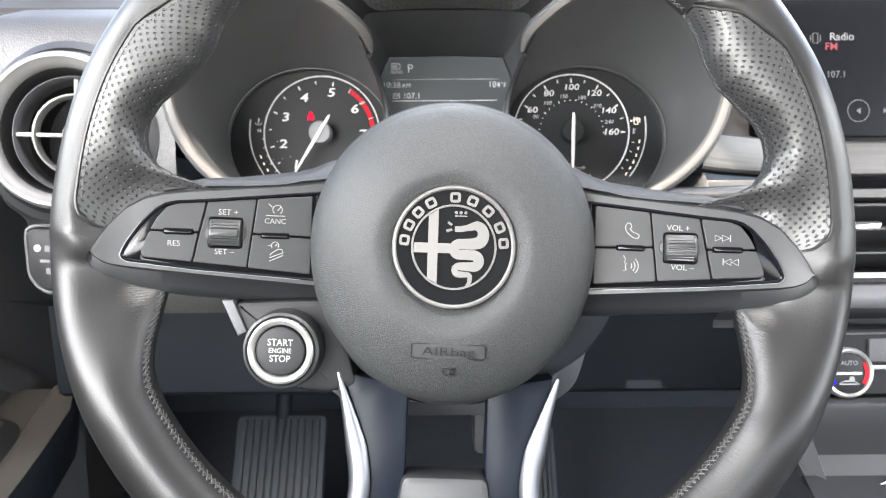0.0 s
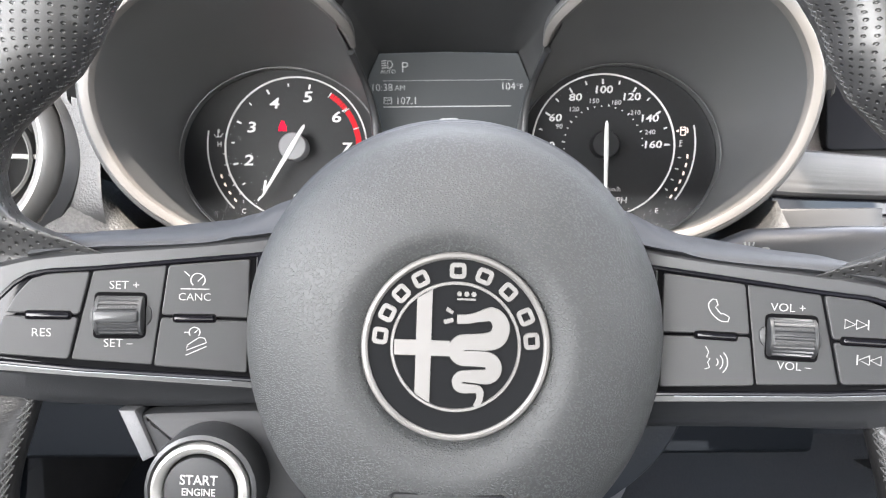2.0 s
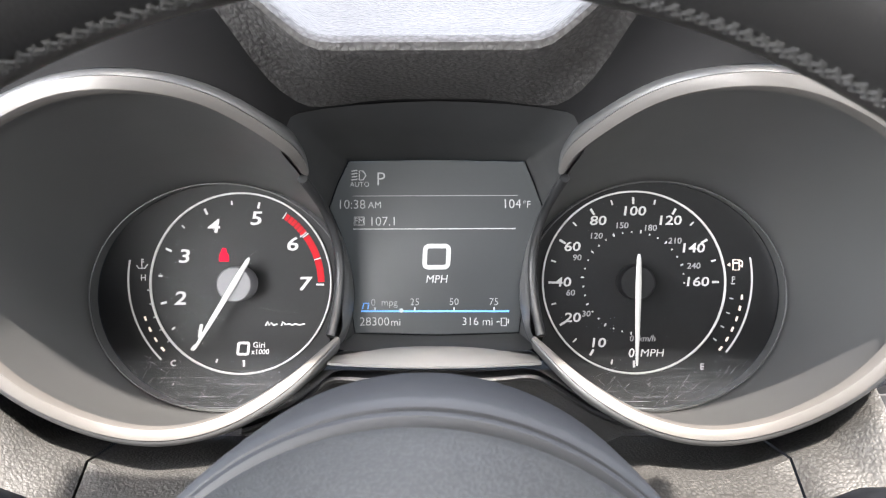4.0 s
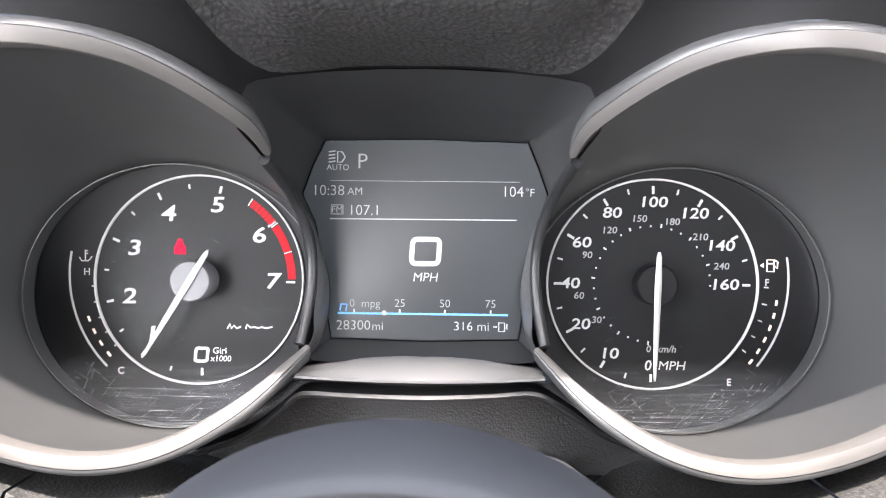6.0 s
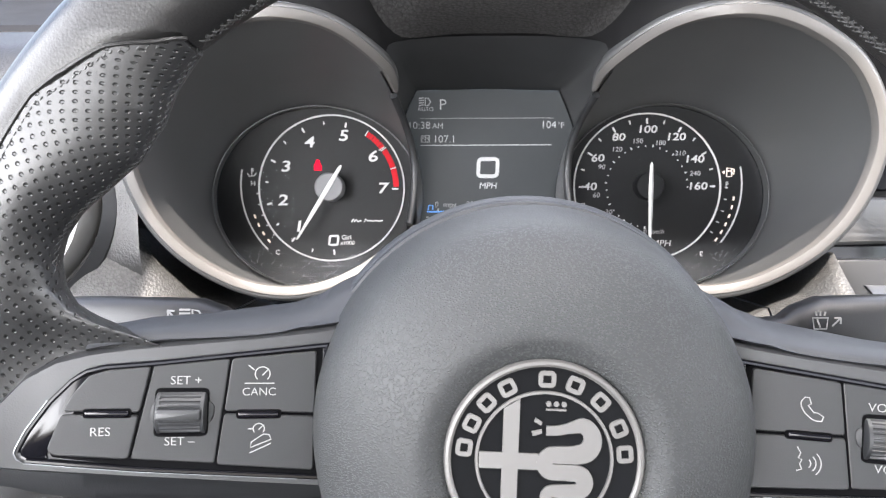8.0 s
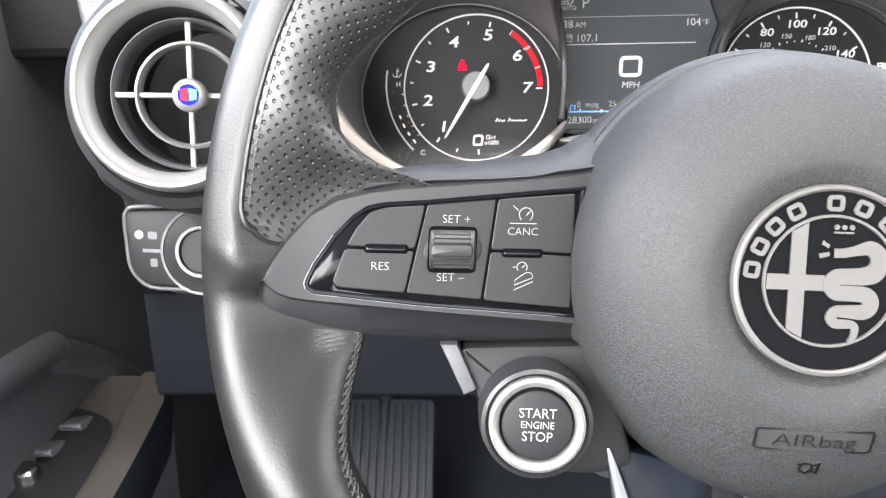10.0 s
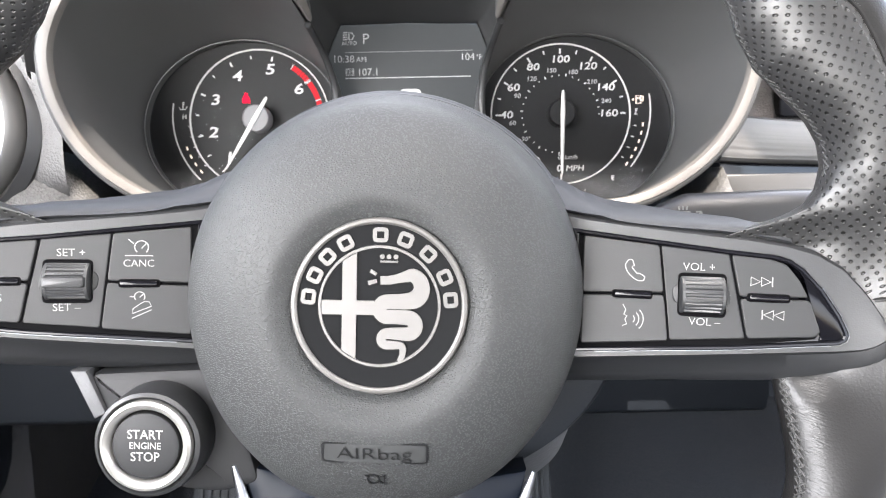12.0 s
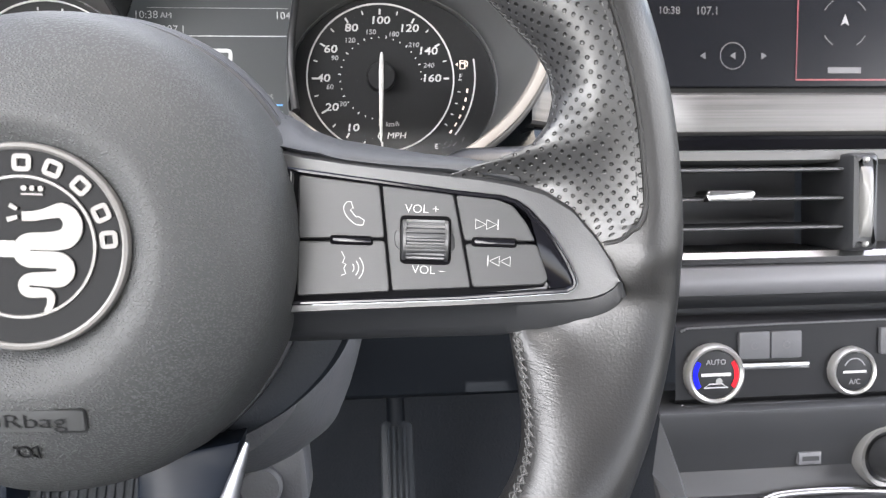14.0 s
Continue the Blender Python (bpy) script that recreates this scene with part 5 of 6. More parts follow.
part("pump_symbol", strokes([[(fx - 0.0016, fz - 0.0020), (fx - 0.0016, fz + 0.0018), (fx + 0.0010, fz + 0.0018), (fx + 0.0010, fz - 0.0020), (fx - 0.0016, fz - 0.0020)], [(fx + 0.0010, fz), (fx + 0.0020, fz - 0.0010), (fx + 0.0020, fz + 0.0014)], [(fx - 0.0040, fz), (fx - 0.0024, fz)]], 0.0006, ly), M_LCDW, lcd, "", False)

# surround of the display: flares forward to the cowl and the dials
FRONT = [(-0.0540, 0.1960, 0.1565), (0.0, 0.2220, 0.1665), (0.0540, 0.1960, 0.1565), (0.0600, 0.1960, 0.1440), (0.0550, 0.2150, 0.1335), (0.0470, 0.2540, 0.1130), (0.0442, 0.2600, 0.0960), (0.0438, 0.2570, 0.0800), (0.0472, 0.2540, 0.0575),
         (0.0, 0.2560, 0.0582), (-0.0472, 0.2540, 0.0575), (-0.0438, 0.2570, 0.0800), (-0.0442, 0.2600, 0.0960), (-0.0470, 0.2540, 0.1130), (-0.0550, 0.2150, 0.1335), (-0.0600, 0.1960, 0.1440)]
back = [(x * 1.01, 0.2882, 0.1050 + (z - 0.1050) * 1.01) for x, z in OUT]
mid = [tuple(Vector(b).lerp(Vector(f), 0.12) + Vector((0, 0, 0))) for b, f in zip(back, FRONT)]
def dense(ring, n=4):
    return [Vector(ring[i]).lerp(Vector(ring[(i + 1) % len(ring)]), k / n) for i in range(len(ring)) for k in range(n)]
part("display_surround", loft([dense(back), dense(mid), spline(FRONT, 4, True)[:64]], True), M_HOOD, cluster, "matt black display hood")
rings = []
for k in range(25):
    x = -0.0490 + 0.0968 * k / 24
    u = (x + 0.0006) / 0.0484
    zt, zb = 0.0584 - 0.0046 * u * u, 0.0500 + 0.0016 * u * u
    rings.append([(x, 0.2860, zt - 0.0015), (x, 0.2570, zt - 0.0002), (x, 0.2525, zt - 0.0002), (x, 0.2485, zt - 0.0014), (x, 0.2452, zt * 0.6 + zb * 0.4), (x, 0.2428, zt * 0.25 + zb * 0.75), (x, 0.2420, zb + 0.0010), (x, 0.2424, zb), (x, 0.2480, zb - 0.0010), (x, 0.2860, zb - 0.0030)])
part("display_ledge", loft(rings, True, (True, True)), M_LEDGE, cluster, "satin silver ledge")
for s in (1, -1):
    rail = [Vector((x * s, y_, z)) for x, y_, z in ((0.0545, 0.2150, 0.1330), (0.0500, 0.2400, 0.1220), (0.0462, 0.2520, 0.1080), (0.0450, 0.2560, 0.0930), (0.0460, 0.2530, 0.0780), (0.0480, 0.2470, 0.0640))]
    part("pillar", tube(spline(rail, 6), 0.0022, 10, 1.0), M_MATT, cluster, "dark grey pillar")


# ---------------------------------------------------------------- dashboard
dash = root("dashboard", "black grained dashboard with a cowl over the instruments", "dashboard")
LIP = [(0.0, 0.1500, 0.1708), (0.0220, 0.1498, 0.1708), (0.0380, 0.1490, 0.1712), (0.0480, 0.1450, 0.1770), (0.0600, 0.1380, 0.1862), (0.0780, 0.1280, 0.1950), (0.1020, 0.1200, 0.1980), (0.1350, 0.1230, 0.1920), (0.1630, 0.1350, 0.1690), (0.1820, 0.1500, 0.1350), (0.1875, 0.1640, 0.1000)]
UNDER = [(0.0, 0.2220, 0.1668), (0.0220, 0.2180, 0.1655), (0.0380, 0.2090, 0.1615), (0.0540, 0.1960, 0.1565), (0.0600, 0.1890, 0.1475), (0.0775, 0.1610, 0.1596), (0.1010, 0.1425, 0.1622), (0.1295, 0.1430, 0.1574), (0.1600, 0.1510, 0.1420), (0.1770, 0.1610, 0.1195), (0.1816, 0.1690, 0.0965)]


def both(pts, n=110):
    full = [Vector((-x, y, z)) for x, y, z in pts[:0:-1]] + [Vector(p) for p in pts]
    return resample(spline(full, 6), n)


lip, under = both(LIP), both(UNDER)
# smooth brow under the leather, its shade put into a dark colour; over the dials it reaches almost to the lip
def brow(f):
    out = []
    for u, l in zip(under, lip):
        k = f * ease(0.03, 0.94, (abs(l.x) - 0.050) / 0.034)
        out.append(u.lerp(l, k) + Vector((0, 0, 0.008 * k * (1 - k))))
    return out


part("brow", loft([under, brow(0.4), brow(0.75), brow(1.0)], False), M_BROW, dash, "smooth brow over the dials, its shade in the dark colour")
rows = [brow(1.0)]
rows.append([b.lerp(l + Vector((0, 0.0050, -0.0030)), 0.5) for b, l in zip(brow(1.0), lip)])
rows.append([l + Vector((0, 0.0050, -0.0030)) for l in lip])
rows.append([l + Vector((0, 0.0012, -0.0014)) for l in lip])
rows.append([l + Vector((0, 0.0000, 0.0010)) for l in lip])
rows.append([l + Vector((0, 0.0020, 0.0036)) for l in lip])
rows.append([l + Vector((0, 0.0065, 0.0056)) for l in lip])
rows.append([l + Vector((l.x * 0.10 + math.copysign(0.02 * ease(0, 1, (abs(l.x) - 0.14) / 0.04), l.x), 0.0400, 0.0155)) for l in lip])
rows.append([Vector((l.x * 1.35, l.y + 0.14, 0.243 + (l.z - 0.171) * 0.6)) for l in lip])
rows.append([Vector((l.x * 1.6, 0.62, 0.410 + (l.z - 0.171) * 0.1)) for l in lip])
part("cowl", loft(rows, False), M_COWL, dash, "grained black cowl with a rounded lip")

# padded face below the dials, in three pieces with seams between
def pad(x0, x1, n=14, slant=0.0):
    rings = []
    for k in range(n + 1):
        x = x0 + (x1 - x0) * k / n
        e = min(k, n - k) / n
        r = 0.0035 * (1 - min(1, e * 9))
        zt = 0.008 - 0.018 * (1 - ease(0, 1, (abs(x) - 0.06) / 0.03)) + 0.45 * max(0, abs(x) - 0.125) + 0.9 * max(0, abs(x) - 0.160)
        yt = 0.206 - 0.10 * max(0, abs(x) - 0.13)
        yb, zb = 0.158, -0.014
        up = 0.030 * ease(0, 1, (abs(x) - 0.166) / 0.016)
        rings.append([(x, 0.275, zt + 0.004 + up), (x, 0.262, zt + 0.004 + 0.4 * up), (x, yt + 0.03 + r, zt + 0.003), (x, yt + r, zt + 0.002), (x, yt - 0.012 + r, zt - 0.006 - r), (x, (yt + yb) / 2 + r, (zt + zb) / 2 + 0.004 - r), (x, yb + 0.008 + r, zb + 0.008 - r), (x, yb + r, zb), (x, yb + 0.006 + r, zb - 0.012), (x, yb + 0.03, zb - 0.03)])
        rings[-1] = [(px_ + slant * k / n * min(1.0, max(0.0, (0.030 - pz_) / 0.040)), py_, pz_) for px_, py_, pz_ in rings[-1]]
    return loft(rings, False)


for x0, x1 in ((-0.215, -0.142), (-0.141, -0.004), (-0.003, 0.1435), (0.1445, 0.1765)):
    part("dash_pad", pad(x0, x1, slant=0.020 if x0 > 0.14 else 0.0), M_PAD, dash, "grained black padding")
part("under_ledge_pad", prism(rounded([(-0.062, 0.044), (0.062, 0.044), (0.150, 0.000), (-0.150, 0.000)], 0.004), 0.2830, 0.310, 0.003), M_SOFT, dash, "grained black padding")
edge = resample(spline([Vector(p) for p in ((-0.0899, 0.2400, 0.0215), (-0.0703, 0.2400, 0.0288), (-0.0551, 0.2400, 0.0405), (-0.0476, 0.2395, 0.0456), (-0.0300, 0.2390, 0.0452), (0.0, 0.2385, 0.0446), (0.0280, 0.2390, 0.0456), (0.0443, 0.2395, 0.0466), (0.0552, 0.2400, 0.0418), (0.0726, 0.2400, 0.0305), (0.0899, 0.2400, 0.0240))], 6), 60)
part("cluster_lip", loft([[p + Vector((0, y + 0.0115, z - 0.0015)) for y, z in ((0.016, 0.0012), (0.002, 0.0016), (-0.0012, 0.0008), (-0.0018, -0.0006), (-0.0008, -0.0018), (0.002, -0.0024), (0.016, -0.0030))] for p in edge], False), M_MATT, dash, "satin black lip below the dials")


# dark cheek beside the pads, with a bright wedge let into it
part("cheek", prism([(0.1760, 0.0440), (0.2005, 0.0110), (0.2080, 0.0000), (0.2380, 0.0000), (0.2380, 0.0440)], 0.2120, 0.232, 0.0015), M_MATT, dash, "satin black cheek")
part("cheek_wedge", prism([(0.1962, 0.0302), (0.2128, 0.0115), (0.2260, 0.0115), (0.2260, 0.0302)], 0.2106, 0.214, 0.0006), M_EDGE, dash, "pale silver wedge")

# column cover and stalks
column = root("steering_column", "grey-black plastic steering column cover", "steering column")
rings = []
for y, w, zt, zb in ((0.080, 0.066, 0.030, -0.082), (0.092, 0.074, 0.036, -0.092), (0.120, 0.080, 0.036, -0.098), (0.190, 0.082, 0.030, -0.106), (0.300, 0.084, 0.010, -0.115)):
    rings.append([(x, y, z) for x, z in rounded([(-0.62 * w, zb), (0.62 * w, zb), (0.90 * w, zb + 0.016), (w, zb + 0.042), (w, zt - 0.03), (0.7 * w, zt), (-0.7 * w, zt), (-w, zt - 0.03), (-w, zb + 0.042), (-0.90 * w, zb + 0.016)], 0.008, 4)])
part("column_shroud", loft(rings, True, (True, False)), M_DOOR, column, "matt grey-black shroud")


def stalk(s):
    ob = root("column_stalk", "black stalk with white lamp symbols" if s < 0 else "black stalk with white wiper symbols", "stalk", group="stalks on the column")
    rings = []
    for x, y, z, h, d in ((0.050, 0.122, 0.004, 0.010, 0.010), (0.090, 0.122, 0.010, 0.012, 0.010), (0.112, 0.121, 0.0145, 0.0095, 0.0075), (0.118, 0.121, 0.0165, 0.0120, 0.0085), (0.128, 0.120, 0.0185, 0.0140, 0.0090), (0.170, 0.119, 0.0190, 0.0145, 0.0095), (0.205, 0.118, 0.0190, 0.0140, 0.0095), (0.212, 0.118, 0.0190, 0.0100, 0.0070)):
        ring = []
        for k in range(20):
            a = 2 * math.pi * k / 20
            c, sn = math.cos(a), math.sin(a)
            ring.append((x * s, y - d * math.copysign(abs(c) ** 0.6, c), z + h * math.copysign(abs(sn) ** 0.6, sn)))
        rings.append(ring)
    arm = part("stalk_arm", loft(rings, True, (True, True)), M_MATT, ob, "matt black arm")
    y = 0.1095
    if s < 0:
        def lampsym(x, z, k):
            L = [[(x, z + k), (x, z - k), (x + k * 0.9, z - k * 0.8), (x + k * 1.4, z), (x + k * 0.9, z + k * 0.8), (x, z + k)]]
            L += [[(x - k * 1.9, z + k - 0.55 * k * j), (x - k * 0.3, z + k - 0.55 * k * j)] for j in range(4)]
            L += [[(x - k * 3.6, z + k * 0.9), (x - k * 2.3, z - k * 0.6)], [(x - k * 3.6, z + k * 0.9), (x - k * 2.6, z + k * 0.8)], [(x - k * 3.6, z + k * 0.9), (x - k * 3.5, z - k * 0.1)]]
            return L
        part("symbol", strokes(lampsym(-0.1285, 0.0258, 0.0028), 0.0008, y), M_PRINT, arm, "", False)
        part("symbol", strokes(lampsym(-0.1200, 0.0168, 0.0026), 0.0008, y), M_PRINT, arm, "", False)
    else:
        def screen_sym(x, z, k, rear):
            w = k * (1.1 if rear else 1.5)
            L = [[(x - w * 0.8, z - k), (x + w * 0.8, z - k), (x + w, z + k * 0.6), (x - w, z + k * 0.6), (x - w * 0.8, z - k)], [(x, z - k * 0.8), (x - w * 0.4, z + k * 0.4)]]
            L += [[(x + w * q, z + k * 0.9), (x + w * q * 1.3, z + k * 1.5)] for q in (-0.5, 0, 0.5)]
            L += [[(x + w + k * 0.6, z - k * 0.6), (x + w + k * 1.8, z + k * 0.6)], [(x + w + k * 1.8, z + k * 0.6), (x + w + k * 0.9, z + k * 0.6)], [(x + w + k * 1.8, z + k * 0.6), (x + w + k * 1.8, z - k * 0.3)]]
            return L
        part("symbol", strokes(screen_sym(0.1242, 0.0228, 0.0028, True), 0.0007, y), M_PRINT, arm, "", False)
        part("symbol", strokes(screen_sym(0.1180, 0.0140, 0.0026, False), 0.0007, y), M_PRINT, arm, "", False)
        part("symbol", strokes([[(0.1360, 0.0145), (0.1425, 0.0145), (0.1425, 0.0100), (0.1360, 0.0100), (0.1360, 0.0145)], [(0.1380, 0.0135), (0.1405, 0.0095)], [(0.1400, 0.0088), (0.1424, 0.0088), (0.1412, 0.0068), (0.1400, 0.0088)]], 0.0005, y), M_PRINT, arm, "", False)
        part("symbol", strokes([[(0.1530, 0.0190), (0.1590, 0.0190)], [(0.1525, 0.0162), (0.1590, 0.0162)]], 0.0007, y), M_PRINT, arm, "", False)
        for body_text, z in (("A", 0.0122), ("A", 0.0082), ("0", 0.0042)):
            letters(body_text, 0.0042, 0.1580, y, z, arm, M_PRINT, "lettering", 0.01)
    return ob


part("adjust_lever", prism(rounded([(0.014, -0.100), (0.056, -0.100), (0.058, -0.128), (0.014, -0.130)], 0.005), 0.150, 0.175, 0.003), M_DOOR, column, "dark grey lever bracket")
part("lever_pivot", lathe([(0.0, 0.1455), (0.0085, 0.1455), (0.0098, 0.1470), (0.0100, 0.152)], 0.036, -0.118, 32), M_DOOR, column, "round pivot")
stalk(1)
stalk(-1)


# round vent by the door
def round_vent(cx, cy, cz):
    v = root("air_vent", "round air vent with a satin silver ring", "air vent")
    part("vent_ring", lathe([(0.0412, cy + 0.0045), (0.0418, cy + 0.0020), (0.0440, cy - 0.0015), (0.0462, cy - 0.0030), (0.0468, cy - 0.0042), (0.0486, cy - 0.0048), (0.0503, cy - 0.003), (0.0515, cy + 0.004), (0.0520, cy + 0.020)], cx, cz, 96), M_VENT, v, "satin silver ring")
    part("vent_housing", lathe([(0.0520, cy + 0.012), (0.0545, cy + 0.006), (0.0600, cy + 0.010), (0.0640, cy + 0.040), (0.0640, cy + 0.080)], cx, cz, 64), M_MATT, v, "black round housing")
    part("vent_throat", lathe([(0.0413, cy + 0.0040), (0.0408, cy + 0.010), (0.0400, cy + 0.065), (0.0, cy + 0.065)], cx, cz, 64), M_DARK, v, "black throat")
    core = part("vent_barrel", lathe([(0.0390, 0.014), (0.0384, 0.005), (0.0376, 0.0035), (0.0366, 0.006), (0.0360, 0.016), (0.0360, 0.034)], 0, 0, 72), M_KEY, v, "grey swivelling barrel")
    core.matrix_basis = pose(cx + 0.0080, cy + 0.0035, cz - 0.0025, 4, 0, 14)
    part("vane_ring", lathe([(0.0246, 0.016), (0.0246, 0.006), (0.0256, 0.004), (0.0270, 0.005), (0.0272, 0.016)], 0, 0, 64), M_VENT, core, "satin silver inner ring")
    for k in range(4):
        a = radians(90 * k)
        c, s_ = math.cos(a), math.sin(a)
        q = [(r * c - w * s_, r * s_ + w * c) for r, w in ((0.004, -0.0012), (0.0366, -0.0014), (0.0366, 0.0014), (0.004, 0.0012))]
        part("vane", prism(q, 0.0060, 0.014, 0.0005), M_VENT, core, "satin silver vane")
    cap = part("vane_hub", lathe([(0.0, -0.0030), (0.0050, -0.0027), (0.0074, -0.0010), (0.0085, 0.0022), (0.0086, 0.012)], 0, 0, 40), M_SILVER, core, "silver hub cap")
    part("hub_mark", fill([arc(0, 0, 0.0052, 0, 350, 24)], -0.0032), M_BLUE, cap, "", False)
    part("hub_mark", fill([[(-0.0038, -0.0024), (-0.0002, -0.0032), (-0.0002, 0.0032), (-0.0038, 0.0024)]], -0.0035), M_RED, cap, "", False)
    part("hub_mark", fill([[(0.0004, -0.0032), (0.0040, -0.0022), (0.0040, 0.0024), (0.0004, 0.0032)]], -0.0035), M_GREEN, cap, "", False)
    return v


round_vent(-0.2490, 0.1700, 0.0757)

# dash end beside the vent and the light switch below it
profile = spline([(0.500, 0.235), (0.300, 0.190), (0.215, 0.165), (0.182, 0.140), (0.180, 0.075), (0.188, 0.036), (0.226, 0.020), (0.236, 0.005), (0.2385, -0.020), (0.2420, -0.0340), (0.2520, -0.0405), (0.300, -0.0430)], 8)
bm = bmesh.new()
grid = []
for k in range(61):
    col = []
    for q in profile:
        x0 = float(np.interp(q[1], (-0.0415, -0.0375, -0.0290, -0.0138, 0.0064, 0.0180, 0.0295, 0.0443, 0.0701, 0.0993, 0.1400), (-0.2760, -0.2953, -0.3071, -0.3160, -0.3200, -0.3165, -0.3130, -0.3104, -0.3080, -0.3085, -0.3170)))
        x = x0 + (-0.179 - x0) * k / 60
        col.append(bm.verts.new((x, q[0] + 0.06 * max(0.0, (x0 + 0.016 - x) / 0.016) ** 2, q[1])))
    grid.append(col)
for a, b in zip(grid, grid[1:]):
    for i in range(len(a) - 1):
        m = (a[i].co + b[i + 1].co) / 2
        if math.hypot(m.x + 0.2490, m.z - 0.0757) > 0.0535:
            bm.faces.new((a[i], a[i + 1], b[i + 1], b[i]))
part("dash_end", bm, M_SOFT, dash, "grained black dash end with a vent opening")
switch = root("light_switch", "black rotary light switch panel", "switch")
sp = part("switch_panel", prism(rounded([(-0.3018, 0.0135), (-0.2290, 0.0150), (-0.2290, -0.0330), (-0.2900, -0.0296), (-0.2990, -0.0200)], 0.007), 0.2230, 0.242, 0.002), M_DUSK, switch, "black panel")
groove = rounded([(-0.3040, 0.0158), (-0.2275, 0.0172), (-0.2275, -0.0352), (-0.2912, -0.0318), (-0.3012, -0.0210)], 0.008)
part("panel_edge", tube([Vector((x, 0.2285, z)) for x, z in groove + [groove[0]]], 0.0013, 8), M_KEY, switch, "satin grey edge of the panel")
kx, kz = -0.2528, -0.0095
part("switch_knob", lathe([(0.0, 0.2150), (0.0118, 0.2150), (0.0122, 0.2160), (0.0150, 0.2175), (0.0235, 0.2190), (0.0240, 0.2230)], kx, kz, 48), M_DUSK, switch, "black knob")
part("knob_ring", lathe([(0.0236, 0.2230), (0.0240, 0.2186), (0.0254, 0.2182), (0.0262, 0.2230)], kx, kz, 56), M_KEY, switch, "satin grey ring")
part("inner_ring", lathe([(0.0124, 0.2160), (0.0128, 0.2130), (0.0146, 0.2128), (0.0154, 0.2175)], kx, kz, 48), M_KEY, switch, "satin grey inner ring")
part("symbol", fill([arc(-0.2924, -0.0001, 0.0026, 0, 350, 16)], 0.2226), M_PRINT, sp, "pale lit mark", False)
part("symbol", fill([rounded([(-0.2872, 0.0018), (-0.2818, 0.0012), (-0.2818, -0.0030), (-0.2872, -0.0026)], 0.001)], 0.2226), M_DIM, sp, "", False)
part("symbol", fill([[(-0.2905, -0.0082), (-0.2790, -0.0088), (-0.2790, -0.0108), (-0.2905, -0.0102)]], 0.2226), M_KEY, sp, "", False)
part("symbol", fill([rounded([(-0.2862, -0.0142), (-0.2820, -0.0142), (-0.2820, -0.0190), (-0.2862, -0.0186)], 0.001)], 0.2226), M_DIM, sp, "", False)

# aluminium strip from the dials to the screen
rings = []
for k in range(29):
    x = 0.176 + 0.46 * k / 28
    y = 0.205 + 0.075 * min(1, (x - 0.176) / 0.11) ** 0.8
    rings.append([(x, y + 0.020, 0.0790), (x, y + 0.003, 0.0785), (x, y, 0.0768), (x, y - 0.0015, 0.0655), (x, y + 0.0005, 0.0535), (x, y + 0.003, 0.0518), (x, y + 0.020, 0.0515)])
part("trim_strip", loft(rings, False), M_ALU, dash, "brushed aluminium strip")
rings = []
for k in range(29):
    x = 0.180 + 0.46 * k / 28
    y = 0.206 + 0.075 * min(1, max(0, (x - 0.176) / 0.11)) ** 0.8
    rings.append([(x, y + 0.030, 0.0540), (x, y + 0.008, 0.0512), (x, y + 0.006, 0.0420), (x, y + 0.016, 0.0385), (x, y + 0.05, 0.037)])
part("gloss_strip", loft(rings, False), M_GLOSS, dash, "glossy black strip")

# face of the middle console: built up as shelves
FX0, FX1 = 0.205, 0.640


def face(rows, mat, name, label, x0=FX0, x1=FX1, n=10):
    rings = [[(x0 + (x1 - x0) * k / n, y, z) for y, z in rows] for k in range(n + 1)]
    return part(name, loft(rings, False), mat, dash, label)


face([(0.36, 0.24), (0.335, 0.20), (0.320, 0.19), (0.312, 0.10), (0.305, 0.082), (0.292, 0.0790)], M_SOFT, "screen_backing", "black padding behind the screen")
face([(0.300, 0.0410), (0.262, 0.0400), (0.2575, 0.0390), (0.2575, 0.0335), (0.262, 0.0325), (0.300, 0.0320)], M_SHROUD, "vent_top", "black vent edge")
face([(0.300, -0.0235), (0.257, -0.0238), (0.2545, -0.0275), (0.2565, -0.0312), (0.300, -0.0320)], M_CHROME, "vent_strip", "bright silver strip")
face([(0.300, -0.0500), (0.258, -0.0502), (0.2565, -0.0510), (0.258, -0.0540), (0.268, -0.0600), (0.270, -0.0660)], M_MATT, "console_brow", "soft black brow")
face([(0.300, -0.0312), (0.2590, -0.0316), (0.2555, -0.0335), (0.2535, -0.0395), (0.2535, -0.0470), (0.2560, -0.0506), (0.300, -0.0512)], M_KEY, "vent_sill", "satin grey sill below the vents")
face([(0.262, -0.0640), (0.2560, -0.0668), (0.2540, -0.0690), (0.2540, -0.0880), (0.2535, -0.1150), (0.2560, -0.1180), (0.290, -0.1190)], M_PANEL, "climate_panel", "black panel", 0.2760)
face([(0.290, -0.1180), (0.2480, -0.1185), (0.2440, -0.1210), (0.2440, -0.1240), (0.2500, -0.1420), (0.2560, -0.1620), (0.2500, -0.1760), (0.2250, -0.1840), (0.1500, -0.1960), (0.0, -0.2200), (-0.10, -0.235)], M_MATT, "console_tray", "satin black tray", 0.2620)
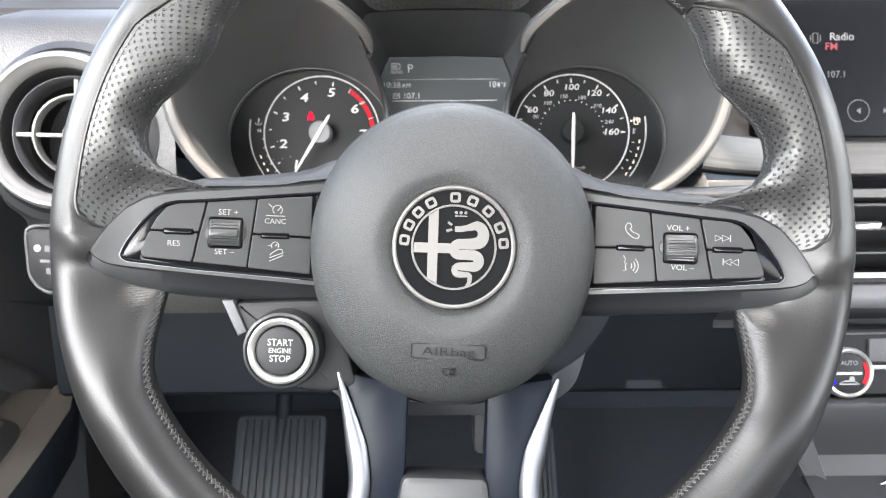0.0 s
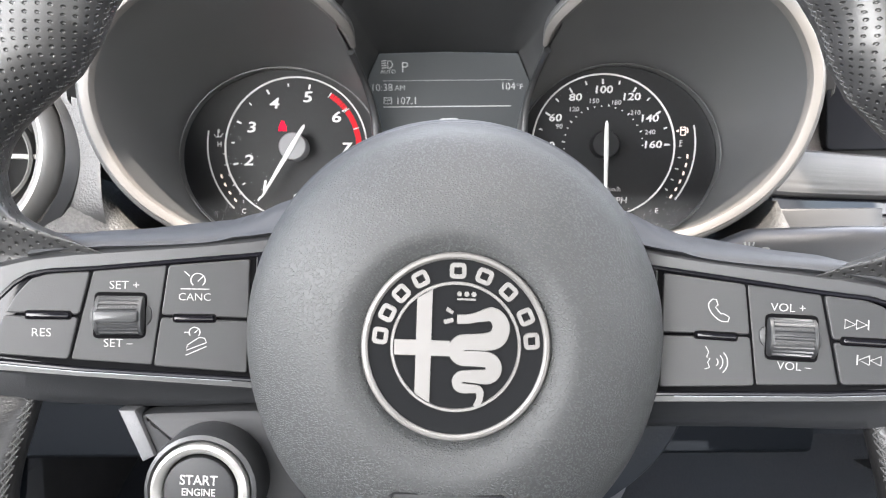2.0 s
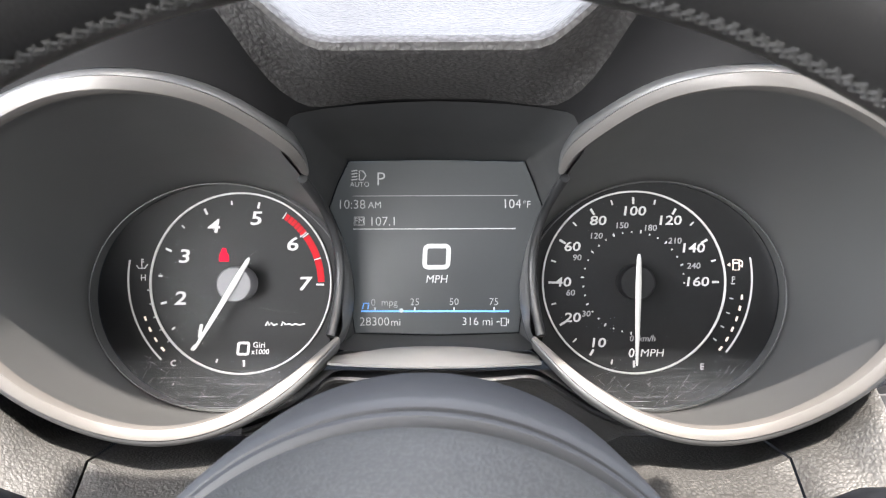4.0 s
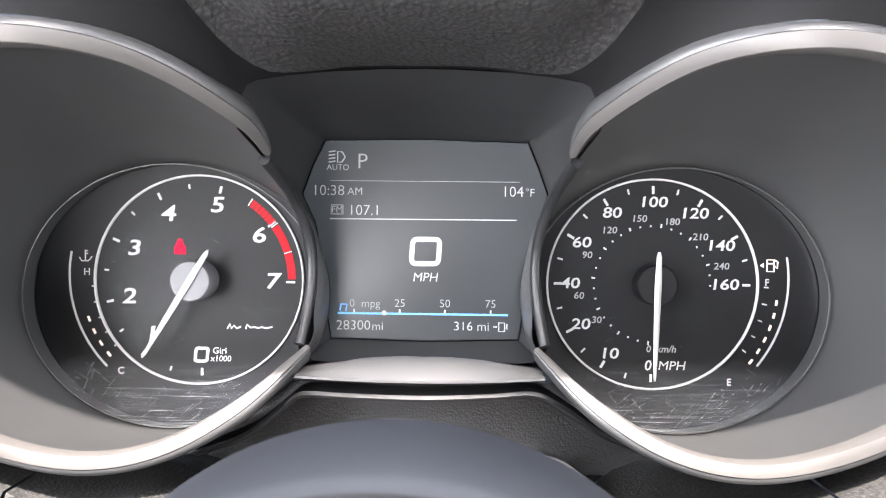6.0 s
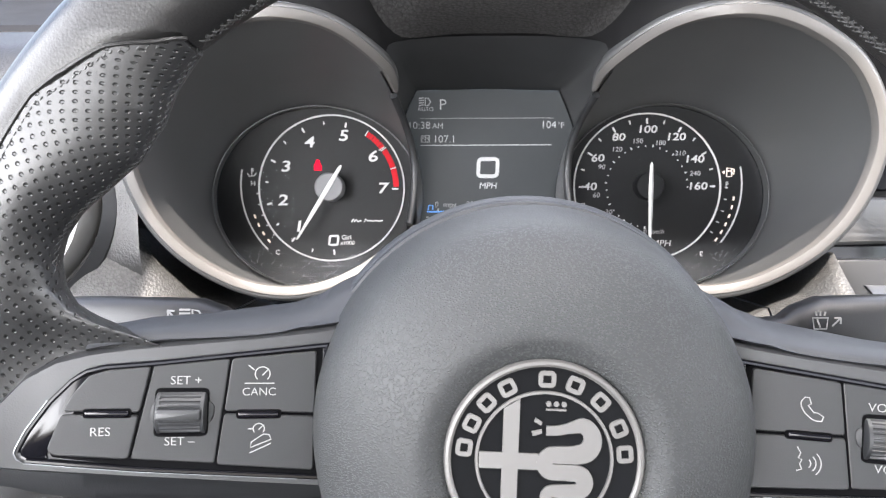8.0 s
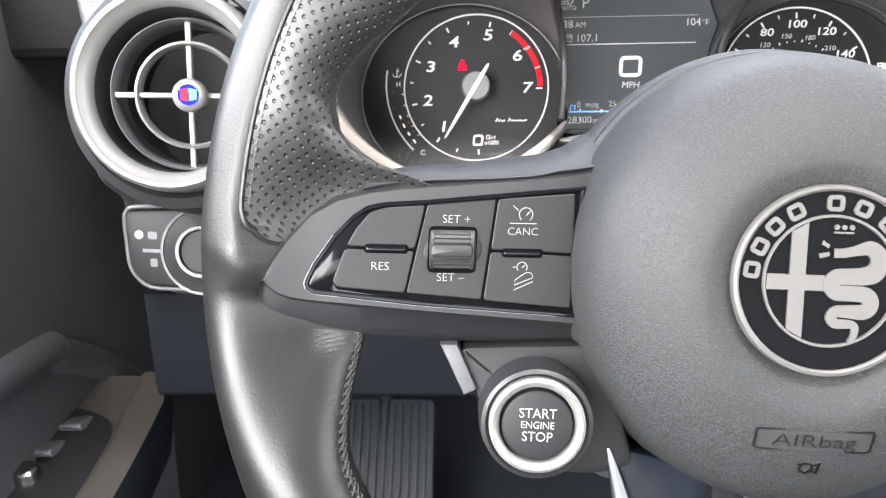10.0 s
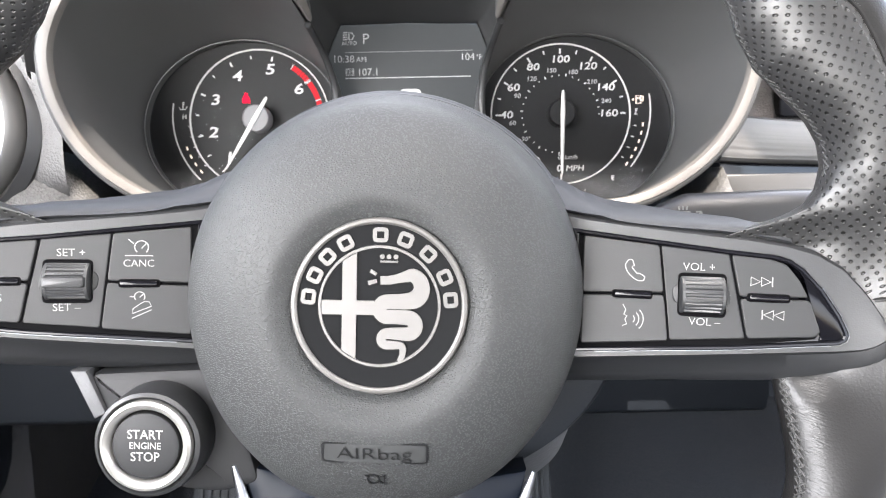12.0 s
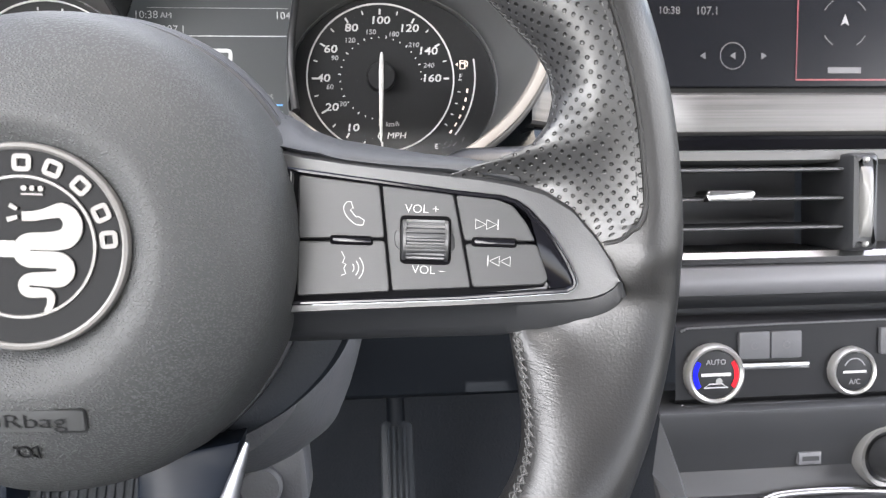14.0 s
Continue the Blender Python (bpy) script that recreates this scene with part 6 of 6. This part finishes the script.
side = [[(0.2620, y, z) for y, z in ((0.30, -0.06), (0.2480, -0.1185), (0.2440, -0.1240), (0.2560, -0.1620), (0.2250, -0.1840), (0.0, -0.2200), (-0.10, -0.235))], [(0.3500, y + 0.01, z - 0.25) for y, z in ((0.30, -0.06), (0.2480, -0.1185), (0.2440, -0.1240), (0.2560, -0.1620), (0.2250, -0.1840), (0.0, -0.2200), (-0.10, -0.235))]]
part("console_side", loft(side, False), M_DOOR, dash, "black console side")
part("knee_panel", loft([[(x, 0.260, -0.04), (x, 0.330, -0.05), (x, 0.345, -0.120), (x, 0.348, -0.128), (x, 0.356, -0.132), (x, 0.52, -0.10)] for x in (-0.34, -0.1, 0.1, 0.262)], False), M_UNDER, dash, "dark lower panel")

# slatted middle vents
vents = root("air_vent", "wide black slatted air vent with a silver tab", "air vent")
part("vent_throat", loft([[(x, y, z) for y, z in ((0.258, 0.0350), (0.310, 0.0330), (0.310, -0.0220), (0.258, -0.0236))] for x in (0.2200, 0.3860)], False), M_DARK, vents, "black throat")
for z in (0.0265, 0.0085, -0.0095):
    # highlight along the slat's front, put in as a paler lip
    part("slat_highlight", loft([[(x, 0.2535, z - 0.0004), (x, 0.2516, z + 0.0002), (x, 0.2516, z + 0.0014), (x, 0.2535, z + 0.0018)] for x in (0.2200, 0.3840)], False), M_SLAT, vents, "slat edge, its highlight in the paler colour")
    part("slat", loft([[(x, 0.2530, z), (x, 0.2522, z + 0.0012), (x, 0.2560, z + 0.0022), (x, 0.2900, z + 0.0030), (x, 0.2900, z + 0.0010), (x, 0.2560, z - 0.0006)] for x in (0.2200, 0.3840)], True, (True, True)), M_MATT, vents, "black slat")
part("tab", prism(rounded([(0.2930, 0.0078), (0.3210, 0.0078), (0.3235, 0.0128), (0.3210, 0.0150), (0.2940, 0.0150), (0.2915, 0.0128)], 0.002), 0.2450, 0.262, 0.0015), M_CHROME, vents, "bright silver tab")
post = part("vent_post", prism(rounded([(0.3850, 0.0370), (0.4040, 0.0370), (0.4040, -0.0240), (0.3850, -0.0240)], 0.003), 0.2440, 0.300, 0.006), M_MATT, vents, "rounded black post")
wheel_rings = []
for k in range(17):
    z = 0.0285 - 0.0440 * k / 16
    u = (z - 0.0065) / 0.0220
    bow = 0.0050 * math.sqrt(max(0.0, 1 - u * u))
    wheel_rings.append([(0.3895, 0.2448, z), (0.3903, 0.2442 - 0.6 * bow, z), (0.3925, 0.2442 - bow, z), (0.3950, 0.2442 - bow, z), (0.3972, 0.2442 - 0.6 * bow, z), (0.3980, 0.2448, z)])
part("thumb_wheel", loft(wheel_rings, False, (True, True)), M_VENT, post, "satin silver thumb wheel")
for z in (0.0325, -0.0195):
    part("stud", lathe([(0.0, 0.2420), (0.0014, 0.2424), (0.0019, 0.2436), (0.0019, 0.2470)], 0.3935, z, 16), M_SILVER, post, "small silver stud")
part("vent_throat", loft([[(x, y, z) for y, z in ((0.258, 0.0350), (0.310, 0.0330), (0.310, -0.0220), (0.258, -0.0236))] for x in (0.4060, 0.6300)], False), M_DARK, vents, "black throat")

# climate controls
climate = root("climate_controls", "climate control knobs and keys on a glossy black panel", "climate control")
part("key_rail", prism(rounded([(0.3160, -0.0926), (0.3620, -0.0930), (0.3620, -0.0972), (0.3160, -0.0968)], 0.0008), 0.2500, 0.256, 0.0006), M_CHROME, climate, "thin silver rail")
for x0 in (0.3165, 0.3375, 0.4105):
    part("key", prism(rounded([(x0, -0.0735), (x0 + 0.0200, -0.0735), (x0 + 0.0200, -0.0905), (x0, -0.0905)], 0.001), 0.2515, 0.256, 0.0006), M_DOOR, climate, "satin dark grey key")
    part("symbol", strokes([arc(x0 + 0.0100, -0.0822, 0.0022, 20, 330, 12)], 0.0006, 0.2512), M_DIM, climate, "", False)


def knob(cx, cz, r, marks):
    k = part("knob", lathe([(0.0, 0.2490), (r * 0.74, 0.2490), (r * 0.78, 0.2494), (r * 0.78, 0.256)], cx, cz, 64), M_DUSK, climate, "black knob face")
    part("knob_ring", lathe([(r * 0.79, 0.2530), (r * 0.81, 0.2486), (r * 0.90, 0.2476), (r * 0.97, 0.2490), (r, 0.2515), (r, 0.2560)], cx, cz, 64), M_SILVER, k, "satin silver ring")
    part("mark_bar", fill([[(cx - r * 0.5, cz - r * 0.05), (cx + r * 0.5, cz - r * 0.05), (cx + r * 0.5, cz + r * 0.05), (cx - r * 0.5, cz + r * 0.05)]], 0.2486), M_GREY, k, "", False)
    if marks:
        part("heat_mark", fill([ring_band(cx, cz, r * 0.62, r * 0.77, -36, 36, 12)], 0.2486), M_RED, k, "red arc", False)
        part("cold_mark", fill([ring_band(cx, cz, r * 0.62, r * 0.77, 144, 216, 12)], 0.2486), M_BLUE, k, "blue arc", False)
        letters("AUTO", r * 0.24, cx, 0.2486, cz + r * 0.40, k, M_SOFTW, "lettering", 0.01)
        part("symbol", fill([arc(cx + r * 0.1, cz - r * 0.22, r * 0.11, 0, 350, 12)], 0.2484), M_PRINT, k, "", False)
        part("symbol", strokes([[(cx - r * 0.4, cz - r * 0.42), (cx - r * 0.2, cz - r * 0.30), (cx + r * 0.2, cz - r * 0.30), (cx + r * 0.4, cz - r * 0.42), (cx - r * 0.4, cz - r * 0.42)]], 0.0007, 0.2486), M_GREY, k, "", False)
    else:
        letters("A/C", r * 0.30, cx, 0.2486, cz - r * 0.42, k, M_SOFTW, "lettering", 0.01)
        part("symbol", strokes([arc(cx, cz + r * 0.1, r * 0.45, 20, 160, 12)], 0.0007, 0.2486), M_SOFTW, k, "", False)


part("panel_line", tube([(0.2790, 0.2530, -0.0720), (0.2830, 0.2526, -0.0700), (0.3400, 0.2526, -0.0690), (0.4600, 0.2526, -0.0680)], 0.0007, 6), M_SLAT, climate, "thin grey edge line")
part("panel_line", tube([(0.2790, 0.2520, -0.1180), (0.2830, 0.2508, -0.1190), (0.4600, 0.2508, -0.1190)], 0.0008, 6), M_SLAT, climate, "thin grey edge line")
knob(0.2999, -0.0988, 0.0192, True)
knob(0.3912, -0.1004, 0.0155, False)

# tray: bright lid edge, socket and rotary selector
part("tray_edge", tube(spline([(0.316, 0.2405, -0.1825), (0.333, 0.2455, -0.1772), (0.347, 0.2465, -0.1754), (0.3699, 0.2465, -0.1750), (0.3949, 0.2465, -0.1760), (0.4142, 0.2455, -0.1777), (0.440, 0.2405, -0.1815)], 6), 0.0030, 10), M_CHROME, dash, "bright curved lid edge")
socket = root("usb_socket", "small pale socket in the console tray", "socket")
part("socket_frame", prism([(0.3562, -0.1515), (0.3714, -0.1515), (0.3714, -0.1596), (0.3562, -0.1596)], 0.2512, 0.262, 0.0008), M_KEY, socket, "pale frame")
part("socket_slot", fill([[(0.3582, -0.1540), (0.3694, -0.1540), (0.3694, -0.1570), (0.3582, -0.1570)]], 0.2508), M_DARK, socket, "", False)
dial_knob = root("rotary_knob", "round silver-rimmed rotary knob in the console tray", "knob")
part("knob_ring", lathe([(0.0160, 0.2540), (0.0168, 0.2485), (0.0198, 0.2475), (0.0213, 0.2500), (0.0216, 0.2640)], 0.4156, -0.1563, 56), M_VENT, dial_knob, "silver rim")
part("knob_body", lathe([(0.0, 0.2200), (0.0100, 0.2200), (0.0112, 0.2215), (0.0120, 0.2300), (0.0140, 0.2480)], 0.4150, -0.1560, 56), M_MATT, dial_knob, "black knob")
part("knob_cap", lathe([(0.0102, 0.2198), (0.0110, 0.2190), (0.0118, 0.2200), (0.0118, 0.2230)], 0.4150, -0.1560, 56), M_SILVER, dial_knob, "silver rim")

# screen
screen = root("infotainment_screen", "wide dark dashboard screen showing radio and compass", "screen")
sc = part("screen_panel", prism(rounded([(0.2500, 0.0850), (0.5600, 0.0850), (0.5600, 0.2300), (0.2500, 0.2300)], 0.004), 0.3000, 0.310, 0.001), M_SCREEN, screen, "dark glass panel", False)
sy = 0.2996
letters("Radio", 0.0088, 0.3215, sy, 0.1660, sc, M_SOFTW, "screen_text", 0.008)
letters("FM", 0.0085, 0.3130, sy, 0.1580, sc, M_LCDR, "screen_text", 0.008)
letters("107.1", 0.0075, 0.3170, sy, 0.1355, sc, M_DIM, "screen_text", 0.004)
letters("10:38", 0.0070, 0.2905, sy, 0.1355, sc, M_DIM, "screen_text", 0.004)
part("screen_symbol", strokes([[(0.2980, 0.1690), (0.3020, 0.1690), (0.3020, 0.1610), (0.2980, 0.1610), (0.2980, 0.1690)], [(0.2960, 0.1675), (0.2960, 0.1625)], [(0.3040, 0.1675), (0.3040, 0.1625)]], 0.0007, sy), M_DIM, sc, "", False)
for cx, r, d in ((0.3350, 0.0088, -1), (0.3140, 0, -1), (0.3570, 0, 1)):
    L = [[(cx + 0.0018 * d * -1, 0.1060 + 0.0024), (cx + 0.0018 * d * -1, 0.1060 - 0.0024), (cx + 0.0020 * d, 0.1060)]]
    b = fill(L, sy)
    part("screen_symbol", b, M_DIM, sc, "", False)
    if r:
        part("screen_symbol", strokes([arc(cx, 0.1060, r, 0, 360, 32)], 0.0006, sy), M_DIM, sc, "", False)
part("screen_frame", strokes([[(0.3820, 0.1880), (0.3800, 0.0900), (0.5500, 0.0900)]], 0.0011, sy), M_SCREENR, sc, "red frame line", False)
part("compass_needle", fill([[(0.4150, 0.1345), (0.4180, 0.1265), (0.4150, 0.1285), (0.4120, 0.1265)]], sy), M_SOFTW, sc, "", False)
part("compass_ring", strokes([arc(0.4150, 0.1284, 0.0170, 30 + 90 * k, 60 + 90 * k, 6) for k in range(4)], 0.0006, sy), M_DIM, sc, "", False)
part("screen_text", fill([[(0.4030, 0.0985), (0.4270, 0.0985), (0.4270, 0.0945), (0.4030, 0.0945)]], sy), M_DIM, sc, "", False)

# door beside the driver
door = root("driver_door", "black driver's door with armrest and window switches", "door")
part("door_panel", loft([[(-0.440, -0.70, -0.50), (-0.440, 0.0, -0.50), (-0.430, 0.62, -0.50)], [(-0.466, -0.70, -0.30), (-0.466, 0.0, -0.26), (-0.450, 0.62, -0.14)], [(-0.460, -0.70, -0.26), (-0.460, 0.0, -0.10), (-0.440, 0.62, 0.10)], [(-0.448, -0.70, -0.18), (-0.448, 0.0, 0.06), (-0.425, 0.62, 0.31)], [(-0.480, -0.70, -0.16), (-0.480, 0.0, 0.08), (-0.460, 0.62, 0.33)]], False), M_DOOR, door, "dark grained door panel")

def rest_top(y):
    """Height of the level armrest in the leaning frame."""
    return (0.630 - 0.950 + 0.3746 * y) / 0.9272


rings = []
for k in range(31):
    t = k / 30
    y = -0.45 + 0.934 * t
    z = rest_top(y)
    tip = ease(0, 1, (y - 0.36) / 0.14)
    xi = -0.370 - 0.006 * tip - 0.010 * ease(0, 1, (y - 0.45) / 0.034)
    xp = -0.404 - 0.010 * tip
    xp = min(xp, xi - 0.012)
    rings.append([(-0.478, y, z), (xp - 0.002, y, z), (xp + 0.002, y, z + 0.0035), (xp + 0.006, y, z + 0.0045), ((xp + xi) / 2, y, z + 0.0035), (xi - 0.007, y, z - 0.002), (xi, y, z - 0.014), (xi - 0.002, y, z - 0.050), (-0.420, y, z - 0.12)])
arm = part("armrest", loft([r[:6] for r in rings], False, (False, True)), M_REST, door, "padded grey-black armrest")
# the side's shade is put in as a far darker colour than the top
part("armrest_side", loft([r[5:] for r in rings], False), M_UNDER, door, "side of the armrest, its shade in the dark colour")
plate_m = pose(0, 0, rest_top(0), math.degrees(math.atan2(0.3746, 0.9272)), 0, 0)
plate = part("switch_plate", prism(rounded([(-0.474, 0.10), (-0.3985, 0.10), (-0.4015, 0.3805), (-0.4060, 0.4364), (-0.4170, 0.4580), (-0.4540, 0.4727), (-0.474, 0.474)], 0.012, 5), -0.002, 0.0016, 0.0008), M_MATT, arm, "black switch plate", m=plate_m @ Matrix(((1, 0, 0, 0), (0, 0, 1, 0), (0, -1, 0, 0), (0, 0, 0, 1))))
for x, y in ((-0.4430, 0.4150), (-0.4520, 0.3850), (-0.4300, 0.300), (-0.4560, 0.295)):
    part("window_switch", prism(rounded([(x - 0.011, 0.0), (x + 0.011, 0.0), (x + 0.010, 0.008), (x - 0.010, 0.006)], 0.003), y - 0.011, y + 0.011, 0.003), M_KEY, arm, "satin grey window switch", m=pose(0, 0, rest_top(y)))
part("mirror_knob", lathe([(0.0, -0.012), (0.0080, -0.012), (0.0100, -0.010), (0.0110, 0.0)], -0.4520, 0.3860, 32), M_CHROME, arm, "bright mirror knob", m=plate_m @ Matrix(((1, 0, 0, 0), (0, 0, 1, 0), (0, -1, 0, 0), (0, 0, 0, 1))))

pull = spline([(-0.457, -0.30, -0.32), (-0.457, 0.10, -0.168), (-0.457, 0.3673, -0.1090), (-0.457, 0.4137, -0.1150), (-0.457, 0.4675, -0.1318), (-0.457, 0.5305, -0.1618), (-0.457, 0.600, -0.205)], 6)
part("door_pad", tube(pull, 0.016, 14, 1.0), M_DOOR, door, "rounded dark pad above the armrest")

# pedals
pm = pose(0, 0.60, -0.30, -26, 0, 0)


def pedal(name, label, x0, x1, z0, z1, n):
    ob = root(name, label, "pedal")
    pad_ = part("pedal_pad", prism(rounded([(x0, z0), (x1, z0), (x1, z1), (x0, z1)], 0.008), 0.0, 0.012, 0.003), M_RUBBER, ob, "ribbed pad", m=pm)
    w = (x1 - x0 - 0.012) / n
    for k in range(n):
        x = x0 + 0.006 + w * k
        part("rib", prism([(x + w * 0.2, z0 + 0.006), (x + w * 0.8, z0 + 0.006), (x + w * 0.8, z1 - 0.006), (x + w * 0.2, z1 - 0.006)], -0.004, 0.0, 0.0012), M_RUBBER, pad_, "")
    c = (x0 + x1) / 2
    part("pedal_arm", tube([(c, 0.63, -0.26), (c, 0.68, -0.14), (c, 0.66, -0.06)], 0.010, 10), M_UNDER, ob)


pedal("brake_pedal", "wide ribbed dark brake pedal in the footwell", -0.262, -0.150, -0.12, 0.095, 11)
pedal("accelerator_pedal", "narrow ribbed accelerator pedal in the footwell", 0.098, 0.134, -0.16, 0.080, 4)


# ---------------------------------------------------------------- cabin shell, upright in the world
UP = Matrix()


def upright(name, bm, mat, label, smooth=False):
    ob = part(name, bm, mat, None, label, smooth, UP)
    return tagged(ob, category=name.split("_")[0], kind="structure")


upright("floor", box(-0.50, 1.25, -1.60, 0.95, 0.28, 0.32, 0.004), M_CARPET, "dark carpeted car floor")
upright("firewall", box(-0.50, 1.25, 0.80, 0.84, 0.32, 0.98, 0.004), M_CARPET, "dark footwell bulkhead")
# unseen headlining with an invented narrow gap behind the windscreen's header, cut to aim the sun at bowls and pads
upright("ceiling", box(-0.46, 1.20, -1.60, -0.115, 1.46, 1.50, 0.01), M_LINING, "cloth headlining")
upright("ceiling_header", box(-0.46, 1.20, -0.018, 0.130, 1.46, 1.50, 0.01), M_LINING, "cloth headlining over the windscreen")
upright("ceiling_side", box(-0.46, -0.112, -0.115, -0.018, 1.46, 1.50, 0.004), M_LINING, "cloth headlining beside the added sun gap")
upright("ceiling_side", box(0.305, 1.20, -0.115, -0.018, 1.46, 1.50, 0.004), M_LINING, "cloth headlining beside the added sun gap")
# added blocker in the gap: keeps the sun off the rim's top
upright("ceiling_blind", box(-0.075, 0.165, -0.115, -0.076, 1.462, 1.480, 0.004), M_LINING, "unseen sun blocker half across the added gap")
upright("wall_rear", box(-0.50, 1.25, -1.66, -1.61, 0.32, 0.98, 0.004), M_LINING, "rear of the cabin")
upright("wall_passenger_side", box(1.20, 1.26, -1.60, 0.84, 0.32, 0.96, 0.004), M_SOFT, "passenger door panel")
upright("wall_driver_side", box(-0.52, -0.47, -1.60, 0.84, 0.32, 0.94, 0.004), M_SOFT, "driver door outer panel")
for x0, x1 in ((-0.52, -0.46), (1.20, 1.26)):
    upright("pillar_front", loft([[(x0, 0.82, 1.00), (x1, 0.82, 1.00), (x1, 0.90, 1.00), (x0, 0.90, 1.00)], [(x0, 0.16, 1.48), (x1, 0.16, 1.48), (x1, 0.22, 1.48), (x0, 0.22, 1.48)]], True, (True, True)), M_LINING, "pale windscreen pillar")
upright("bulkhead_top", box(-0.50, 1.25, 0.62, 0.90, 0.90, 0.99, 0.004), M_SOFT, "black dash top under the windscreen")
upright("dash_top_passenger_side", box(0.205, 1.20, 0.400, 0.66, 0.90, 1.010, 0.01), M_BROW, "black dash top on the passenger side")
upright("dash_top_driver_side", box(-0.47, -0.20, 0.37, 0.66, 0.93, 1.015, 0.01), M_BROW, "black dash top by the driver door")
M_GROUND = grained("pale concrete", (0.30, 0.295, 0.28), 0.9, 0.02, 0.002, 0.15)
upright("ground", loft([[(-600, -600, 0.0), (600, -600, 0.0)], [(-600, 600, 0.0), (600, 600, 0.0)]], False), M_GROUND, "pale concrete ground in sun")
